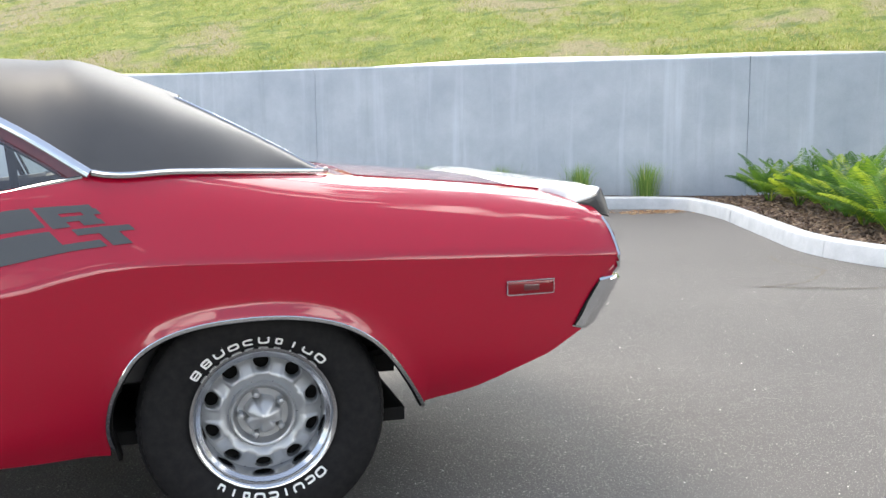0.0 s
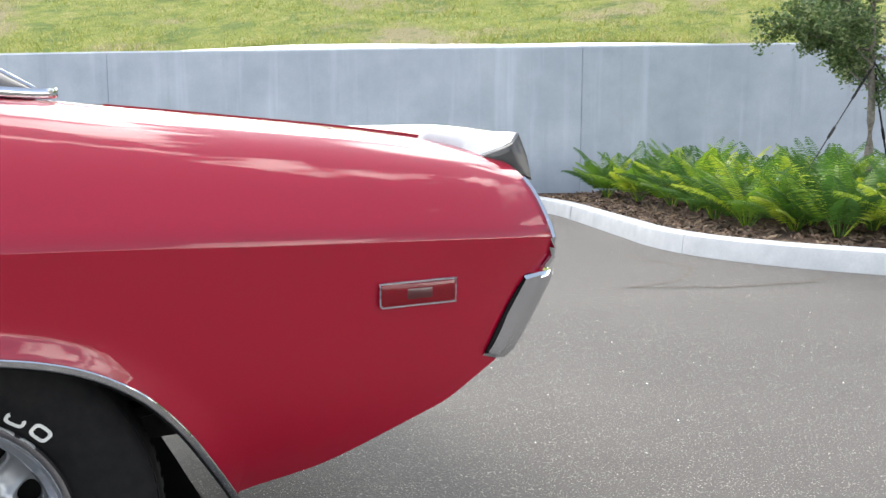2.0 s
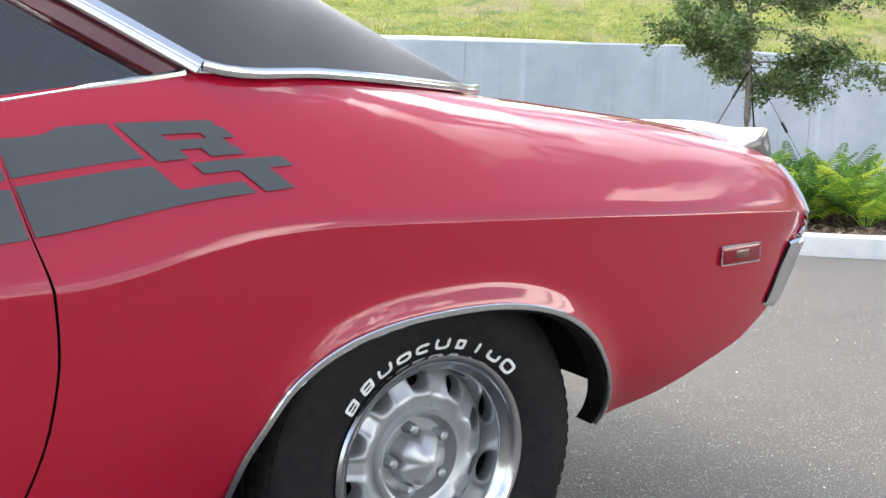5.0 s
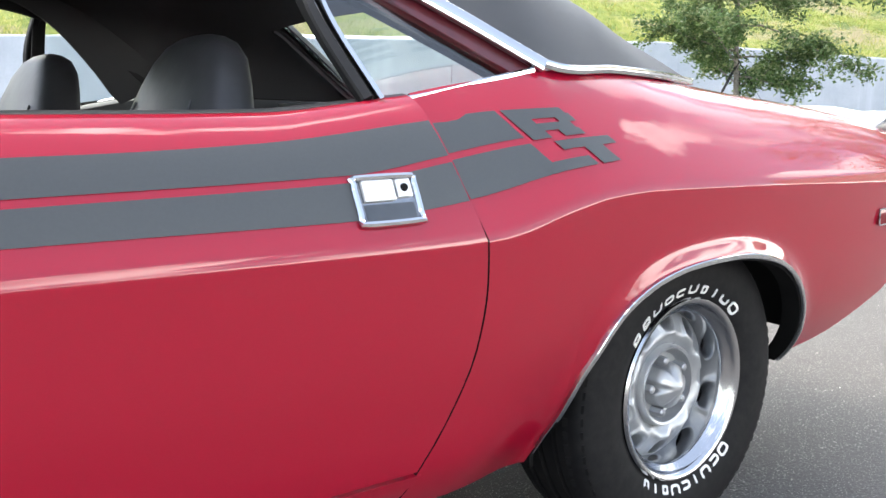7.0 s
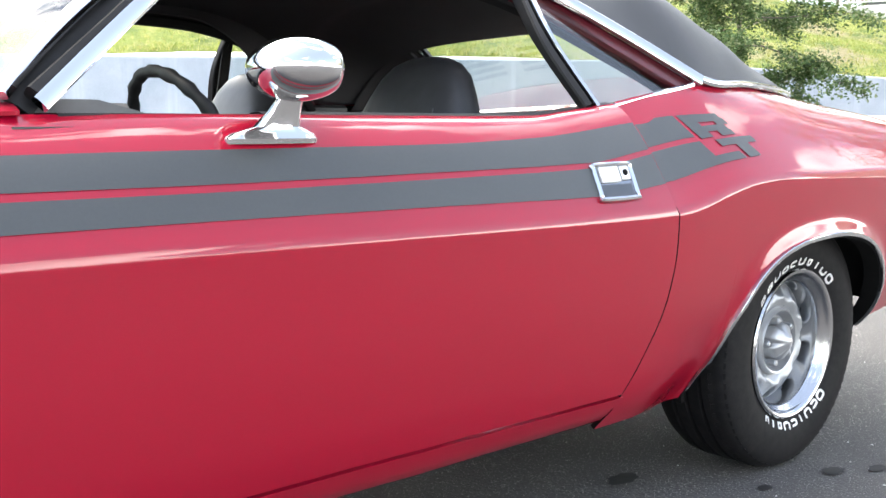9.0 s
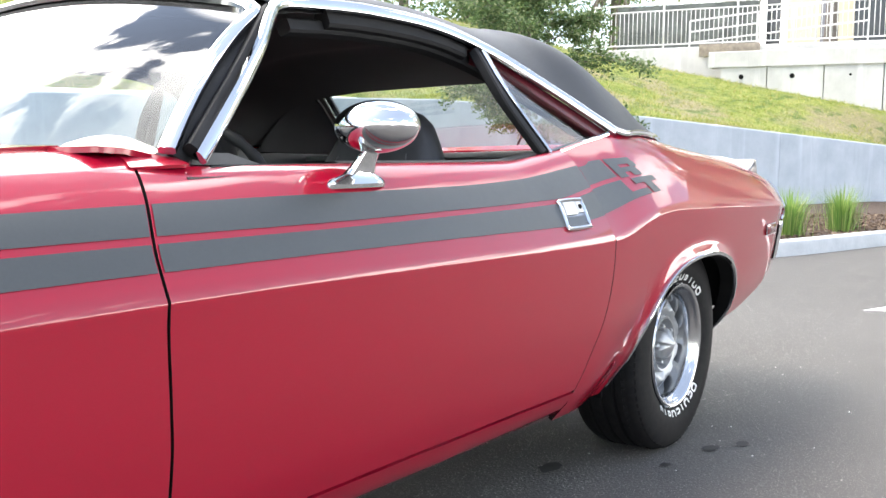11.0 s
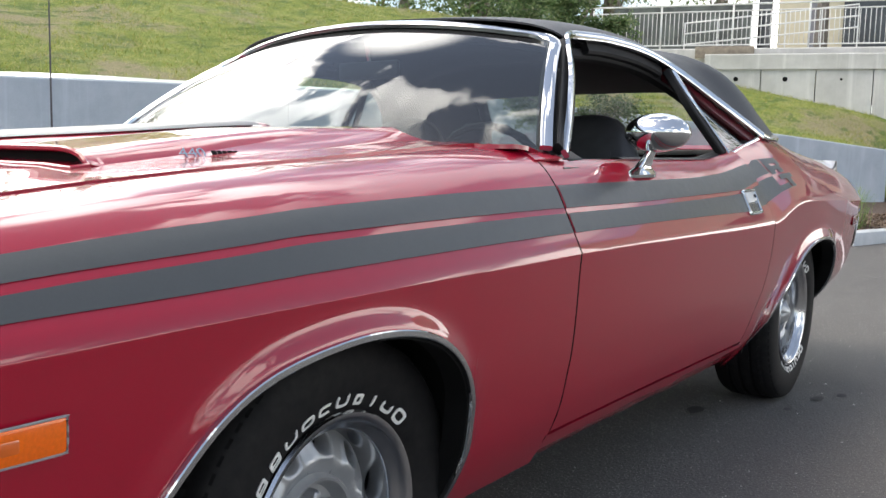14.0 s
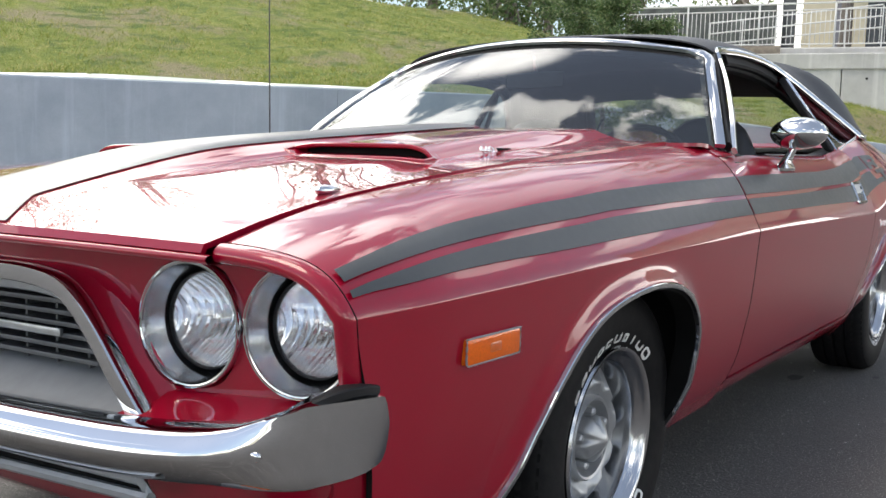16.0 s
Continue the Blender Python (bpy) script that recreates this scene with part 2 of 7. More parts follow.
def tyre_mat():
    m, n, l, p = nodes_of("tyre_rubber")
    f = noise_node(n, l, 40.0, 5, 0.65)
    l.new(ramp_node(n, l, f, [(0.3, (0.007, 0.007, 0.008)), (0.7, (0.015, 0.0145, 0.0145))]), p.inputs["Base Color"])
    p.inputs["Roughness"].default_value = 0.66
    p.inputs["Specular IOR Level"].default_value = 0.12
    l.new(bump_node(n, l, noise_node(n, l, 300.0, 2), 0.2, 0.0005), p.inputs["Normal"])
    return m


def lens_glass(name):
    """Moulded lamp glass: half clear, half scattering from its flutes."""
    m, n, l, p = nodes_of(name)
    p.inputs["Base Color"].default_value = (0.90, 0.92, 0.93, 1)
    p.inputs["Roughness"].default_value = 0.03
    p.inputs["Metallic"].default_value = 0.45
    tr, mx = n.new("ShaderNodeBsdfTransparent"), n.new("ShaderNodeMixShader")
    f = noise_node(n, l, 45.0, 3, 0.6)
    l.new(ramp_node(n, l, f, [(0.3, (0.22, 0.22, 0.22)), (0.7, (0.34, 0.34, 0.34))]), mx.inputs[0])
    l.new(tr.outputs[0], mx.inputs[1])
    l.new(p.outputs[0], mx.inputs[2])
    l.new(mx.outputs[0], n["Material Output"].inputs["Surface"])
    return m


def fluted(name):
    """A mirror seen through the upright flutes of a moulded lens."""
    m, n, l, p = nodes_of(name)
    p.inputs["Base Color"].default_value = (0.88, 0.90, 0.92, 1)
    p.inputs["Metallic"].default_value, p.inputs["Roughness"].default_value = 1.0, 0.09
    tc, w = n.new("ShaderNodeTexCoord"), n.new("ShaderNodeTexWave")
    w.bands_direction = "Y"
    w.inputs["Scale"].default_value, w.inputs["Distortion"].default_value = 38.0, 0.25
    l.new(tc.outputs["Object"], w.inputs["Vector"])
    bump = bump_node(n, l, w.outputs["Fac"], 0.5, 0.0015)
    l.new(bump, p.inputs["Normal"])
    return m


RED = paint_red()
CHROME = plain("chrome", (0.62, 0.63, 0.645), 0.05, 1.0, vary=0.03, scale=6)
STEEL = plain("wheel_silver", (0.36, 0.375, 0.39), 0.36, 0.55, coat=0.0, vary=0.05, scale=14)
POLISH = plain("polished_rim", (0.50, 0.51, 0.53), 0.16, 1.0, vary=0.05, scale=20)
CAPM = plain("hub_metal", (0.36, 0.37, 0.38), 0.32, 0.55, vary=0.06, scale=40)
VINYL = vinyl_mat()
RUBBER = plain("black_rubber", (0.010, 0.010, 0.011), 0.6, vary=0.2, spec=0.3)
DARK = plain("underbody_shade_black", (0.006, 0.006, 0.006), 0.9, vary=0.3, scale=12, spec=0.15)
TYRE = tyre_mat()
WHITE_LET = plain("white_rubber", (0.72, 0.72, 0.70), 0.6, vary=0.08, scale=80)
STRIPE = plain("stripe_black", (0.038, 0.042, 0.043), 0.36, vary=0.06, scale=200, spec=0.65)
HOODBLK = plain("hood_satin_black", (0.030, 0.032, 0.034), 0.36, vary=0.06, scale=200, spec=0.9)
SEATM = plain("seat_vinyl", (0.030, 0.030, 0.033), 0.42, vary=0.2, scale=18, bump=0.002)
TRIMGREY = plain("interior_grey", (0.30, 0.30, 0.31), 0.55, vary=0.08)
HEADL = plain("headliner", (0.045, 0.045, 0.048), 0.9, vary=0.05, scale=8)
DASHM = plain("dash_vinyl", (0.10, 0.10, 0.105), 0.55, vary=0.1)
GLASS = glass_mat("window_glass", (0.84, 0.89, 0.86), 1.62)
WINDSH = glass_mat("windshield_glass", (0.60, 0.68, 0.64), 1.62)
REDLENS = lens_mat("red_lens", (0.17, 0.004, 0.010))
AMBER = lens_mat("amber_lens", (0.78, 0.135, 0.006), 0.2)
SPOILM = plain("spoiler_satin_black", (0.022, 0.023, 0.025), 0.32, coat=0.25, vary=0.1)
GRILLEM = plain("grille_grey", (0.08, 0.085, 0.09), 0.4, 0.3, vary=0.1)
SILVERP = plain("argent_silver", (0.33, 0.35, 0.37), 0.38, 0.6, vary=0.06)
ASPHALT = asphalt_mat()
WALLM = concrete_mat("wall_concrete", (0.37, 0.415, 0.465), (0.49, 0.535, 0.58))
KERBM = concrete_mat("kerb_concrete", (0.38, 0.40, 0.42), (0.50, 0.525, 0.54), False, 5.0)
OLDCON = concrete_mat("old_concrete", (0.46, 0.455, 0.43), (0.64, 0.63, 0.60), True, 1.2)
MULCH = plain("mulch", (0.060, 0.038, 0.026), 0.95, vary=0.5, scale=45, bump=0.03)
CHIP = leaf_mat("bark_chip", [(0.0, (0.045, 0.028, 0.020)), (0.5, (0.10, 0.065, 0.042)), (0.85, (0.17, 0.12, 0.08)), (1.0, (0.26, 0.20, 0.14))], 0.9, 0.0)
GRASSG = soil_grass_mat()
BLADE = leaf_mat("grass_blade", [(0.0, (0.12, 0.18, 0.024)), (0.40, (0.25, 0.29, 0.048)), (0.75, (0.39, 0.37, 0.11)), (1.0, (0.48, 0.42, 0.21))], 0.6, 0.3)
FROND = leaf_mat("coontie_leaf", [(0.05, (0.035, 0.10, 0.018)), (0.45, (0.075, 0.175, 0.022)), (0.7, (0.15, 0.28, 0.025)), (0.85, (0.36, 0.46, 0.04)), (1.0, (0.55, 0.58, 0.06))], 0.4, 0.3, 0.85)
TUFTM = leaf_mat("tuft_blade", [(0.0, (0.09, 0.19, 0.035)), (0.6, (0.19, 0.32, 0.07)), (1.0, (0.40, 0.43, 0.15))], 0.5, 0.3)
OAKLEAF = leaf_mat("oak_leaf", [(0.0, (0.05, 0.095, 0.028)), (0.5, (0.10, 0.165, 0.052)), (0.85, (0.18, 0.235, 0.09)), (1.0, (0.28, 0.31, 0.16))], 0.45, 0.25)
BARK = plain("bark", (0.20, 0.175, 0.15), 0.9, vary=0.35, scale=40, bump=0.01)
FENCEM = plain("fence_white", (0.68, 0.68, 0.66), 0.45, vary=0.05)
CREAM = plain("cream_render", (0.66, 0.60, 0.44), 0.85, vary=0.06, scale=4)
LINEP = plain("white_line_paint", (0.72, 0.73, 0.72), 0.75, vary=0.12, scale=40)
STRAPM = plain("strap_black", (0.012, 0.012, 0.012), 0.8)

# ---- the ground ----
FALL = 0.032  # cross fall of the lot towards the planted bed


def lot_z(x, y):
    """The lot falls gently towards the planted bed."""
    return -FALL * min(max(y - 0.1, 0.0), 10.5)


# ---- mesh tools ----
def mesh_of(name, verts, faces, mat, smooth=True):
    me = bpy.data.meshes.new(name)
    me.from_pydata([tuple(v) for v in verts], [], faces)
    me.materials.append(mat)
    if smooth:
        me.polygons.foreach_set("use_smooth", [True] * len(me.polygons))
    me.update()
    return me


class Build:
    """Collects vertices and faces of one mesh."""

    def __init__(self):
        self.v, self.f = [], []

    def grid(self, rows, close_u=False, close_v=False, flip=False):
        base, nr, nc = len(self.v), len(rows), len(rows[0])
        for r in rows:
            self.v.extend(tuple(p) for p in r)
        for i in range(nr if close_v else nr - 1):
            for j in range(nc if close_u else nc - 1):
                a, b = base + i * nc + j, base + i * nc + (j + 1) % nc
                c, d = base + ((i + 1) % nr) * nc + (j + 1) % nc, base + ((i + 1) % nr) * nc + j
                self.f.append((a, d, c, b) if flip else (a, b, c, d))
        return self

    def poly(self, pts):
        base = len(self.v)
        self.v.extend(tuple(p) for p in pts)
        self.f.append(tuple(range(base, base + len(pts))))
        return self

    def box(self, lo, hi, m=None, bevel=0.0):
        """A box with chamfered edges."""
        (x0, y0, z0), (x1, y1, z1) = lo, hi
        b = min(bevel, (x1 - x0) * 0.45, (y1 - y0) * 0.45, (z1 - z0) * 0.45)
        bm = bmesh.new()
        bmesh.ops.create_cube(bm, size=1.0)
        for v in bm.verts:
            v.co = Vector(((x0 + x1) / 2 + v.co.x * (x1 - x0), (y0 + y1) / 2 + v.co.y * (y1 - y0), (z0 + z1) / 2 + v.co.z * (z1 - z0)))
        if b > 0:
            bmesh.ops.bevel(bm, geom=bm.edges[:], offset=b, segments=2, affect="EDGES", profile=0.6)
        self.take(bm, m)
        return self

    def take(self, bm, m=None):
        bm.verts.ensure_lookup_table()
        base = len(self.v)
        self.v.extend(tuple(m @ v.co if m else v.co) for v in bm.verts)
        self.f.extend(tuple(base + v.index for v in f.verts) for f in bm.faces)
        bm.free()

    def tube(self, pts, radius, sides=8, closed=False, flat=None, up=(0, 0, 1), ends=True):
        """A tube along points; radius a number or one for each point; flat: (across, thick) for a strip instead."""
        pts = [Vector(p) for p in pts]
        n, rings = len(pts), []
        for i, p in enumerate(pts):
            a, b = pts[(i - 1) % n if closed else max(i - 1, 0)], pts[(i + 1) % n if closed else min(i + 1, n - 1)]
            t = (b - a).normalized()
            u = Vector(up[i]) if isinstance(up, list) else Vector(up)
            s = t.cross(u)
            if s.length < 1e-4:
                s = t.cross(Vector((1, 0, 0)))
            s.normalize()
            w = s.cross(t).normalized()
            r = radius[i] if isinstance(radius, (list, tuple)) else radius
            ring = []
            for k in range(sides):
                an = 2 * math.pi * (k + 0.5) / sides
                if flat:
                    c, q = math.cos(an), math.sin(an)
                    ex = 0.45
                    cx, qx = math.copysign(abs(c) ** ex, c), math.copysign(abs(q) ** ex, q)
                    ring.append(p + s * cx * flat[0] / 2 + w * qx * flat[1] / 2)
                else:
                    ring.append(p + s * math.cos(an) * r + w * math.sin(an) * r)
            rings.append(ring)
        base = len(self.v)
        self.grid(rings, close_u=True, close_v=closed)
        if ends and not closed:
            self.f.append(tuple(base + k for k in range(sides))[::-1])
            self.f.append(tuple(base + (n - 1) * sides + k for k in range(sides)))
        return self

    def lathe(self, prof, steps=64, axis=(0, 0, 0), ang0=0.0):
        """Turns (radius, y) about the y axis through axis."""
        rows = []
        for r, y in prof:
            rows.append([(axis[0] + r * math.cos(2 * math.pi * k / steps), axis[1] + y, axis[2] + r * math.sin(2 * math.pi * k / steps)) for k in range(steps)])
        return self.grid(rows, close_u=True)

    def mesh(self, name, mat, smooth=True):
        return mesh_of(name, self.v, self.f, mat, smooth)


def sharp(me, degrees=35):
    me.set_sharp_from_angle(angle=radians(degrees))
    return me


def part(name, built, mat, parent, label="", smooth=True, thick=0.0, edge=35, side=-1.0, rim=None):
    """ONE mesh object under a thing or a part."""
    me = built.mesh(name, mat, smooth) if isinstance(built, Build) else built
    if smooth and edge:
        sharp(me, edge)
    ob = new(name, me)
    ob.parent = parent
    if thick:
        use = {}
        for p in me.polygons:
            for k in p.edge_keys:
                use[k] = use.get(k, 0) + 1
        for e in me.edges:
            if use.get(e.key, 0) == 1:
                e.use_edge_sharp = True
        s = ob.modifiers.new("thickness", "SOLIDIFY")
        s.thickness, s.offset = thick, side
        if rim:
            me.materials[0] = rim
            me.materials.append(mat)
            s.material_offset_rim = 0
            s.material_offset = 1
    if label:
        ob["label"] = label
    return ob


def thing(name, label, category, group="", kind="", at=(0, 0, 0)):
    ob = new(name)
    ob.location = at
    ob.empty_display_size = 0.1
    return tagged(ob, label, category, group, kind)


def lone(name, built, mat, label, category, group="", kind="", smooth=True, edge=35):
    me = built.mesh(name, mat, smooth) if isinstance(built, Build) else built
    if smooth and edge:
        sharp(me, edge)
    return tagged(new(name, me), label, category, group, kind)


def pchip(*pts):
    """A smooth curve through (x, value), without overshoot."""
    xs, ys = np.array([p[0] for p in pts], float), np.array([p[1] for p in pts], float)
    h, d = np.diff(xs), np.diff(ys) / np.diff(xs)
    m = np.zeros(len(xs))
    m[0], m[-1] = d[0], d[-1]
    for i in range(1, len(xs) - 1):
        if d[i - 1] * d[i] > 0:
            w1, w2 = 2 * h[i] + h[i - 1], h[i] + 2 * h[i - 1]
            m[i] = (w1 + w2) / (w1 / d[i - 1] + w2 / d[i])

    def f(x):
        x = min(max(x, xs[0]), xs[-1])
        i = min(int(np.searchsorted(xs, x, "right")) - 1, len(h) - 1)
        t = (x - xs[i]) / h[i]
        return float((1 + 2 * t) * (1 - t) ** 2 * ys[i] + t * (1 - t) ** 2 * h[i] * m[i] + t * t * (3 - 2 * t) * ys[i + 1] + t * t * (t - 1) * h[i] * m[i + 1])

    return f


def spline(pts, n):
    """n points evenly along a Catmull-Rom curve through pts."""
    P = [Vector(p) for p in pts]
    P = [2 * P[0] - P[1]] + P + [2 * P[-1] - P[-2]]
    dense = []
    for i in range(1, len(P) - 2):
        for k in range(24):
            t = k / 24
            a, b, c, d = P[i - 1], P[i], P[i + 1], P[i + 2]
            dense.append(0.5 * (2 * b + (c - a) * t + (2 * a - 5 * b + 4 * c - d) * t * t + (3 * b - a - 3 * c + d) * t ** 3))
    dense.append(P[-2].copy())
    acc = [0.0]
    for a, b in zip(dense, dense[1:]):
        acc.append(acc[-1] + (b - a).length)
    out, j = [], 0
    for k in range(n):
        s = acc[-1] * k / (n - 1)
        while j < len(acc) - 2 and acc[j + 1] < s:
            j += 1
        w = (s - acc[j]) / max(acc[j + 1] - acc[j], 1e-9)
        out.append(dense[j].lerp(dense[j + 1], min(w, 1)))
    return out


def bez(a, b, c, d, t):
    u = 1 - t
    return tuple(u ** 3 * p + 3 * u * u * t * q + 3 * u * t * t * r + t ** 3 * s for p, q, r, s in zip(a, b, c, d))
import functools


# ---- the car: x runs to its tail, y from its left flank inward, z up ----
YC = 0.866
X_F = -2.815  # front axle; the rear axle is at 0
car = thing("car", "red two-door muscle car with black vinyl roof, parked on asphalt", "car", at=(-1.4, YC, 0))
# the car follows the cross fall of the lot
CAR_BACK = Matrix.Translation((1.4, -YC, 0)) @ Matrix(((1, 0, 0, 0), (0, 1, 0, 0), (0, -FALL, 1, 0), (0, 0, 0, 1)))


def cpart(name, built, mat, label="", **kw):
    ob = part(name, built, mat, car, label, **kw)
    ob.matrix_parent_inverse = CAR_BACK
    return ob


def mirrored(ob, parent=None):
    """The same part on the right flank."""
    me = ob.data.copy()
    me.transform(Matrix.Translation((0, 2 * YC, 0)) @ Matrix.Diagonal((1, -1, 1, 1)))
    me.flip_normals()
    o = ob.copy()
    o.data = me
    scene.collection.objects.link(o)
    if parent:
        o.parent = parent
    for c in ob.children:
        mirrored(c, o)
    return o


crease_z = pchip((-3.80, 0.725), (-3.5, 0.735), (-3.0, 0.742), (-2.1, 0.748), (-1.5, 0.742), (-0.80, 0.735), (-0.68, 0.737), (-0.59, 0.748), (-0.49, 0.770), (-0.38, 0.790), (-0.25, 0.797), (0, 0.792), (0.45, 0.780), (0.9, 0.762), (1.11, 0.745))
crease_y = pchip((-3.80, -0.050), (-3.55, -0.078), (-2.9, -0.093), (-2.1, -0.090), (-1.0, -0.092), (-0.6, -0.096), (0, -0.100), (0.45, -0.090), (0.8, -0.070), (0.9, -0.056), (1.0, -0.030), (1.11, 0.0))
tuck = pchip((0, 0), (0.10, 0.008), (0.2, 0.020), (0.28, 0.038), (0.34, 0.062), (0.38, 0.085), (0.42, 0.115), (0.46, 0.155), (0.52, 0.21))
fuller = pchip((0, 0), (0.26, 0), (0.34, 0.012), (0.38, 0.021), (0.42, 0.032), (0.46, 0.048), (0.52, 0.065))  # doors and fenders tuck under less than the quarters
top_y = pchip((-3.80, 0.168), (-3.0, 0.175), (-2.6, 0.18), (-2.25, 0.19), (-2.11, 0.195))
top_z = pchip((-3.80, 0.808), (-3.65, 0.843), (-3.5, 0.868), (-3.0, 0.918), (-2.6, 0.945), (-2.25, 0.968), (-2.11, 0.975))
edge_y = pchip((-3.80, 0.020), (-3.6, 0.030), (-3.3, 0.033), (-2.9, 0.028))
door_ty = pchip((-2.11, 0.03), (-1.98, 0.045), (-1.0, 0.045), (-0.70, 0.048))
door_tz = pchip((-2.11, 0.940), (-1.8, 0.944), (-1.2, 0.944), (-1.0, 0.946), (-0.86, 0.958), (-0.70, 0.974))
qtr_ty = pchip((-0.74, 0.048), (-0.42, 0.05), (-0.2, 0.065), (0, 0.105), (0.18, 0.168), (0.3, 0.2), (1.0, 0.2))
qtr_tz = pchip((-0.74, 0.970), (-0.57, 1.0), (-0.42, 1.023), (-0.2, 1.021), (0, 1.016), (0.18, 1.008), (0.3, 0.998), (0.5, 0.980), (0.8, 0.950), (0.95, 0.928), (1.0, 0.915))
ARCH_R = spline([(-0.395, 0, 0.235), (-0.412, 0, 0.33), (-0.400, 0, 0.42), (-0.370, 0, 0.492), (-0.325, 0, 0.560), (-0.25, 0, 0.608), (-0.15, 0, 0.635), (-0.02, 0, 0.645), (0.08, 0, 0.641), (0.17, 0, 0.624), (0.24, 0, 0.597), (0.305, 0, 0.553), (0.36, 0, 0.492), (0.405, 0, 0.425), (0.445, 0, 0.360), (0.465, 0, 0.325)], 60)
ARCH_F = spline([(-3.385, 0, 0.29), (-3.350, 0, 0.36), (-3.312, 0, 0.43), (-3.278, 0, 0.49), (-3.240, 0, 0.548), (-3.165, 0, 0.618), (-3.07, 0, 0.660), (-2.92, 0, 0.680), (-2.79, 0, 0.674), (-2.685, 0, 0.645), (-2.605, 0, 0.592), (-2.555, 0, 0.52), (-2.535, 0, 0.44), (-2.53, 0, 0.35), (-2.528, 0, 0.285)], 60)


def flare(x, z, arch):
    d = min((p.x - x) ** 2 + (p.z - z) ** 2 for p in arch) ** 0.5
    return 0.016 * math.exp(-(d / 0.028) ** 2)


def low_y(x, z, arch=None):
    y = crease_y(x) + tuck(max(0, crease_z(x) - z)) - fuller(max(0, crease_z(x) - z)) * min(1, max(0, (-0.5 - x) / 0.8))
    if -1.5 < x < -0.2 and z < 0.46:
        # the foot of the quarter stands out before the rear wheel
        f, g = min(1, (x + 1.5) / 1.0), min(1, (0.46 - z) / 0.20)
        y -= 0.042 * f * f * (3 - 2 * f) * g * g * (3 - 2 * g)
    return y - flare(x, z, arch) * min(1, max(0, (z - 0.22) / 0.2)) if arch else y


_end = []


def fender_end():
    """The fender's last section up to the door's top, for the door to start from."""
    if not _end:
        P = [Vector((a, b_, 0)) for a, b_ in upper(-2.11, "fender")]
        lo, hi = 0.0, 1.0
        for _ in range(30):
            t = (lo + hi) / 2
            lo, hi = (t, hi) if bez(*P, t)[1] < 0.942 else (lo, t)
        ab, bc, cd_ = P[0].lerp(P[1], t), P[1].lerp(P[2], t), P[2].lerp(P[3], t)
        abc, bcd = ab.lerp(bc, t), bc.lerp(cd_, t)
        _end.extend((p.x, p.y) for p in (P[0], ab, abc, abc.lerp(bcd, t)))
    return _end


def upper(x, kind):
    """The section above the crease, as the four points of a Bezier in (y, z)."""
    yc, zc = crease_y(x), crease_z(x)
    if kind == "fender":
        yt, zt = top_y(x), top_z(x)
        h = zt - zc
        sy, sz = edge_y(x), zt - 0.011
        # a sharp ridge that dies away to the rear; upright and rounder at the nose
        g, w = min(1, max(0, (-2.50 - x) / 0.85)), min(1, max(0, (-3.45 - x) / 0.30))
        return (yc, zc), (yc + (0.74 + 0.11 * g - 0.45 * w) * (sy - yc), zc + (0.80 + 0.13 * g) * (sz - zc)), (sy + (0.18 - 0.13 * g) * (yt - sy), sz + (0.3 + 0.2 * g) * (zt - sz)), (yt, zt)
    if kind == "door":
        yt, zt = door_ty(x), door_tz(x)
        h = zt - zc
        own = (yc, zc), (yc + 0.035, zc + 0.40 * h), (yt - 0.052, zt - 0.016), (yt, zt)
        w = min(1, max(0, (-1.62 - x) / 0.46))
        if w <= 0:
            return own
        w = w * w * (3 - 2 * w)
        return tuple(tuple(p + (q - p) * w for p, q in zip(a, b_)) for a, b_ in zip(own, fender_end()))
    yt, zt = qtr_ty(x), qtr_tz(x)
    h = zt - zc
    w = min(1, max(0, (x + 0.72) / 0.62))
    w = w * w * (3 - 2 * w)
    own = (yc, zc), (yc + 0.045, zc + 0.36 * h), (yt - 0.045, zt - 0.055), (yt, zt)
    full = shoulder(round(x, 4))
    return tuple(tuple(p + (q - p) * w for p, q in zip(a, b_)) for a, b_ in zip(own, full))


@functools.lru_cache(None)
def shoulder(x):
    """The even section of the rear shoulder, cut where the vinyl or the trunk lid begins."""
    yc, zc, yt, zt = crease_y(x), crease_z(x), qtr_ty(x), qtr_tz(x)
    rise, sy = 0.0, 0.040
    for _ in range(5):
        zf = zt + rise
        sz = zf - 0.016
        P = [Vector((yc, zc)), Vector((yc + 0.74 * (sy - yc), zc + 0.76 * (sz - zc))), Vector((sy + 0.16 * (0.2 - sy), sz + 0.45 * (zf - sz))), Vector((0.2, zf))]
        lo, hi = 0.0, 1.0
        for _ in range(30):
            t = (lo + hi) / 2
            lo, hi = (t, hi) if bez(*P, t)[0] < yt else (lo, t)
        rise += zt - bez(*P, t)[1]
    ab, bc, cd_ = P[0].lerp(P[1], t), P[1].lerp(P[2], t), P[2].lerp(P[3], t)
    abc, bcd = ab.lerp(bc, t), bc.lerp(cd_, t)
    return tuple((p.x, p.y) for p in (P[0], ab, abc, abc.lerp(bcd, t)))


def upper_at(x, z, kind):
    """y of the upper flank at a height."""
    s = upper(x, kind)
    lo, hi = 0.0, 1.0
    for _ in range(24):
        m = (lo + hi) / 2
        if bez(*s, m)[1] < z:
            lo = m
        else:
            hi = m
    return bez(*s, lo)[0]


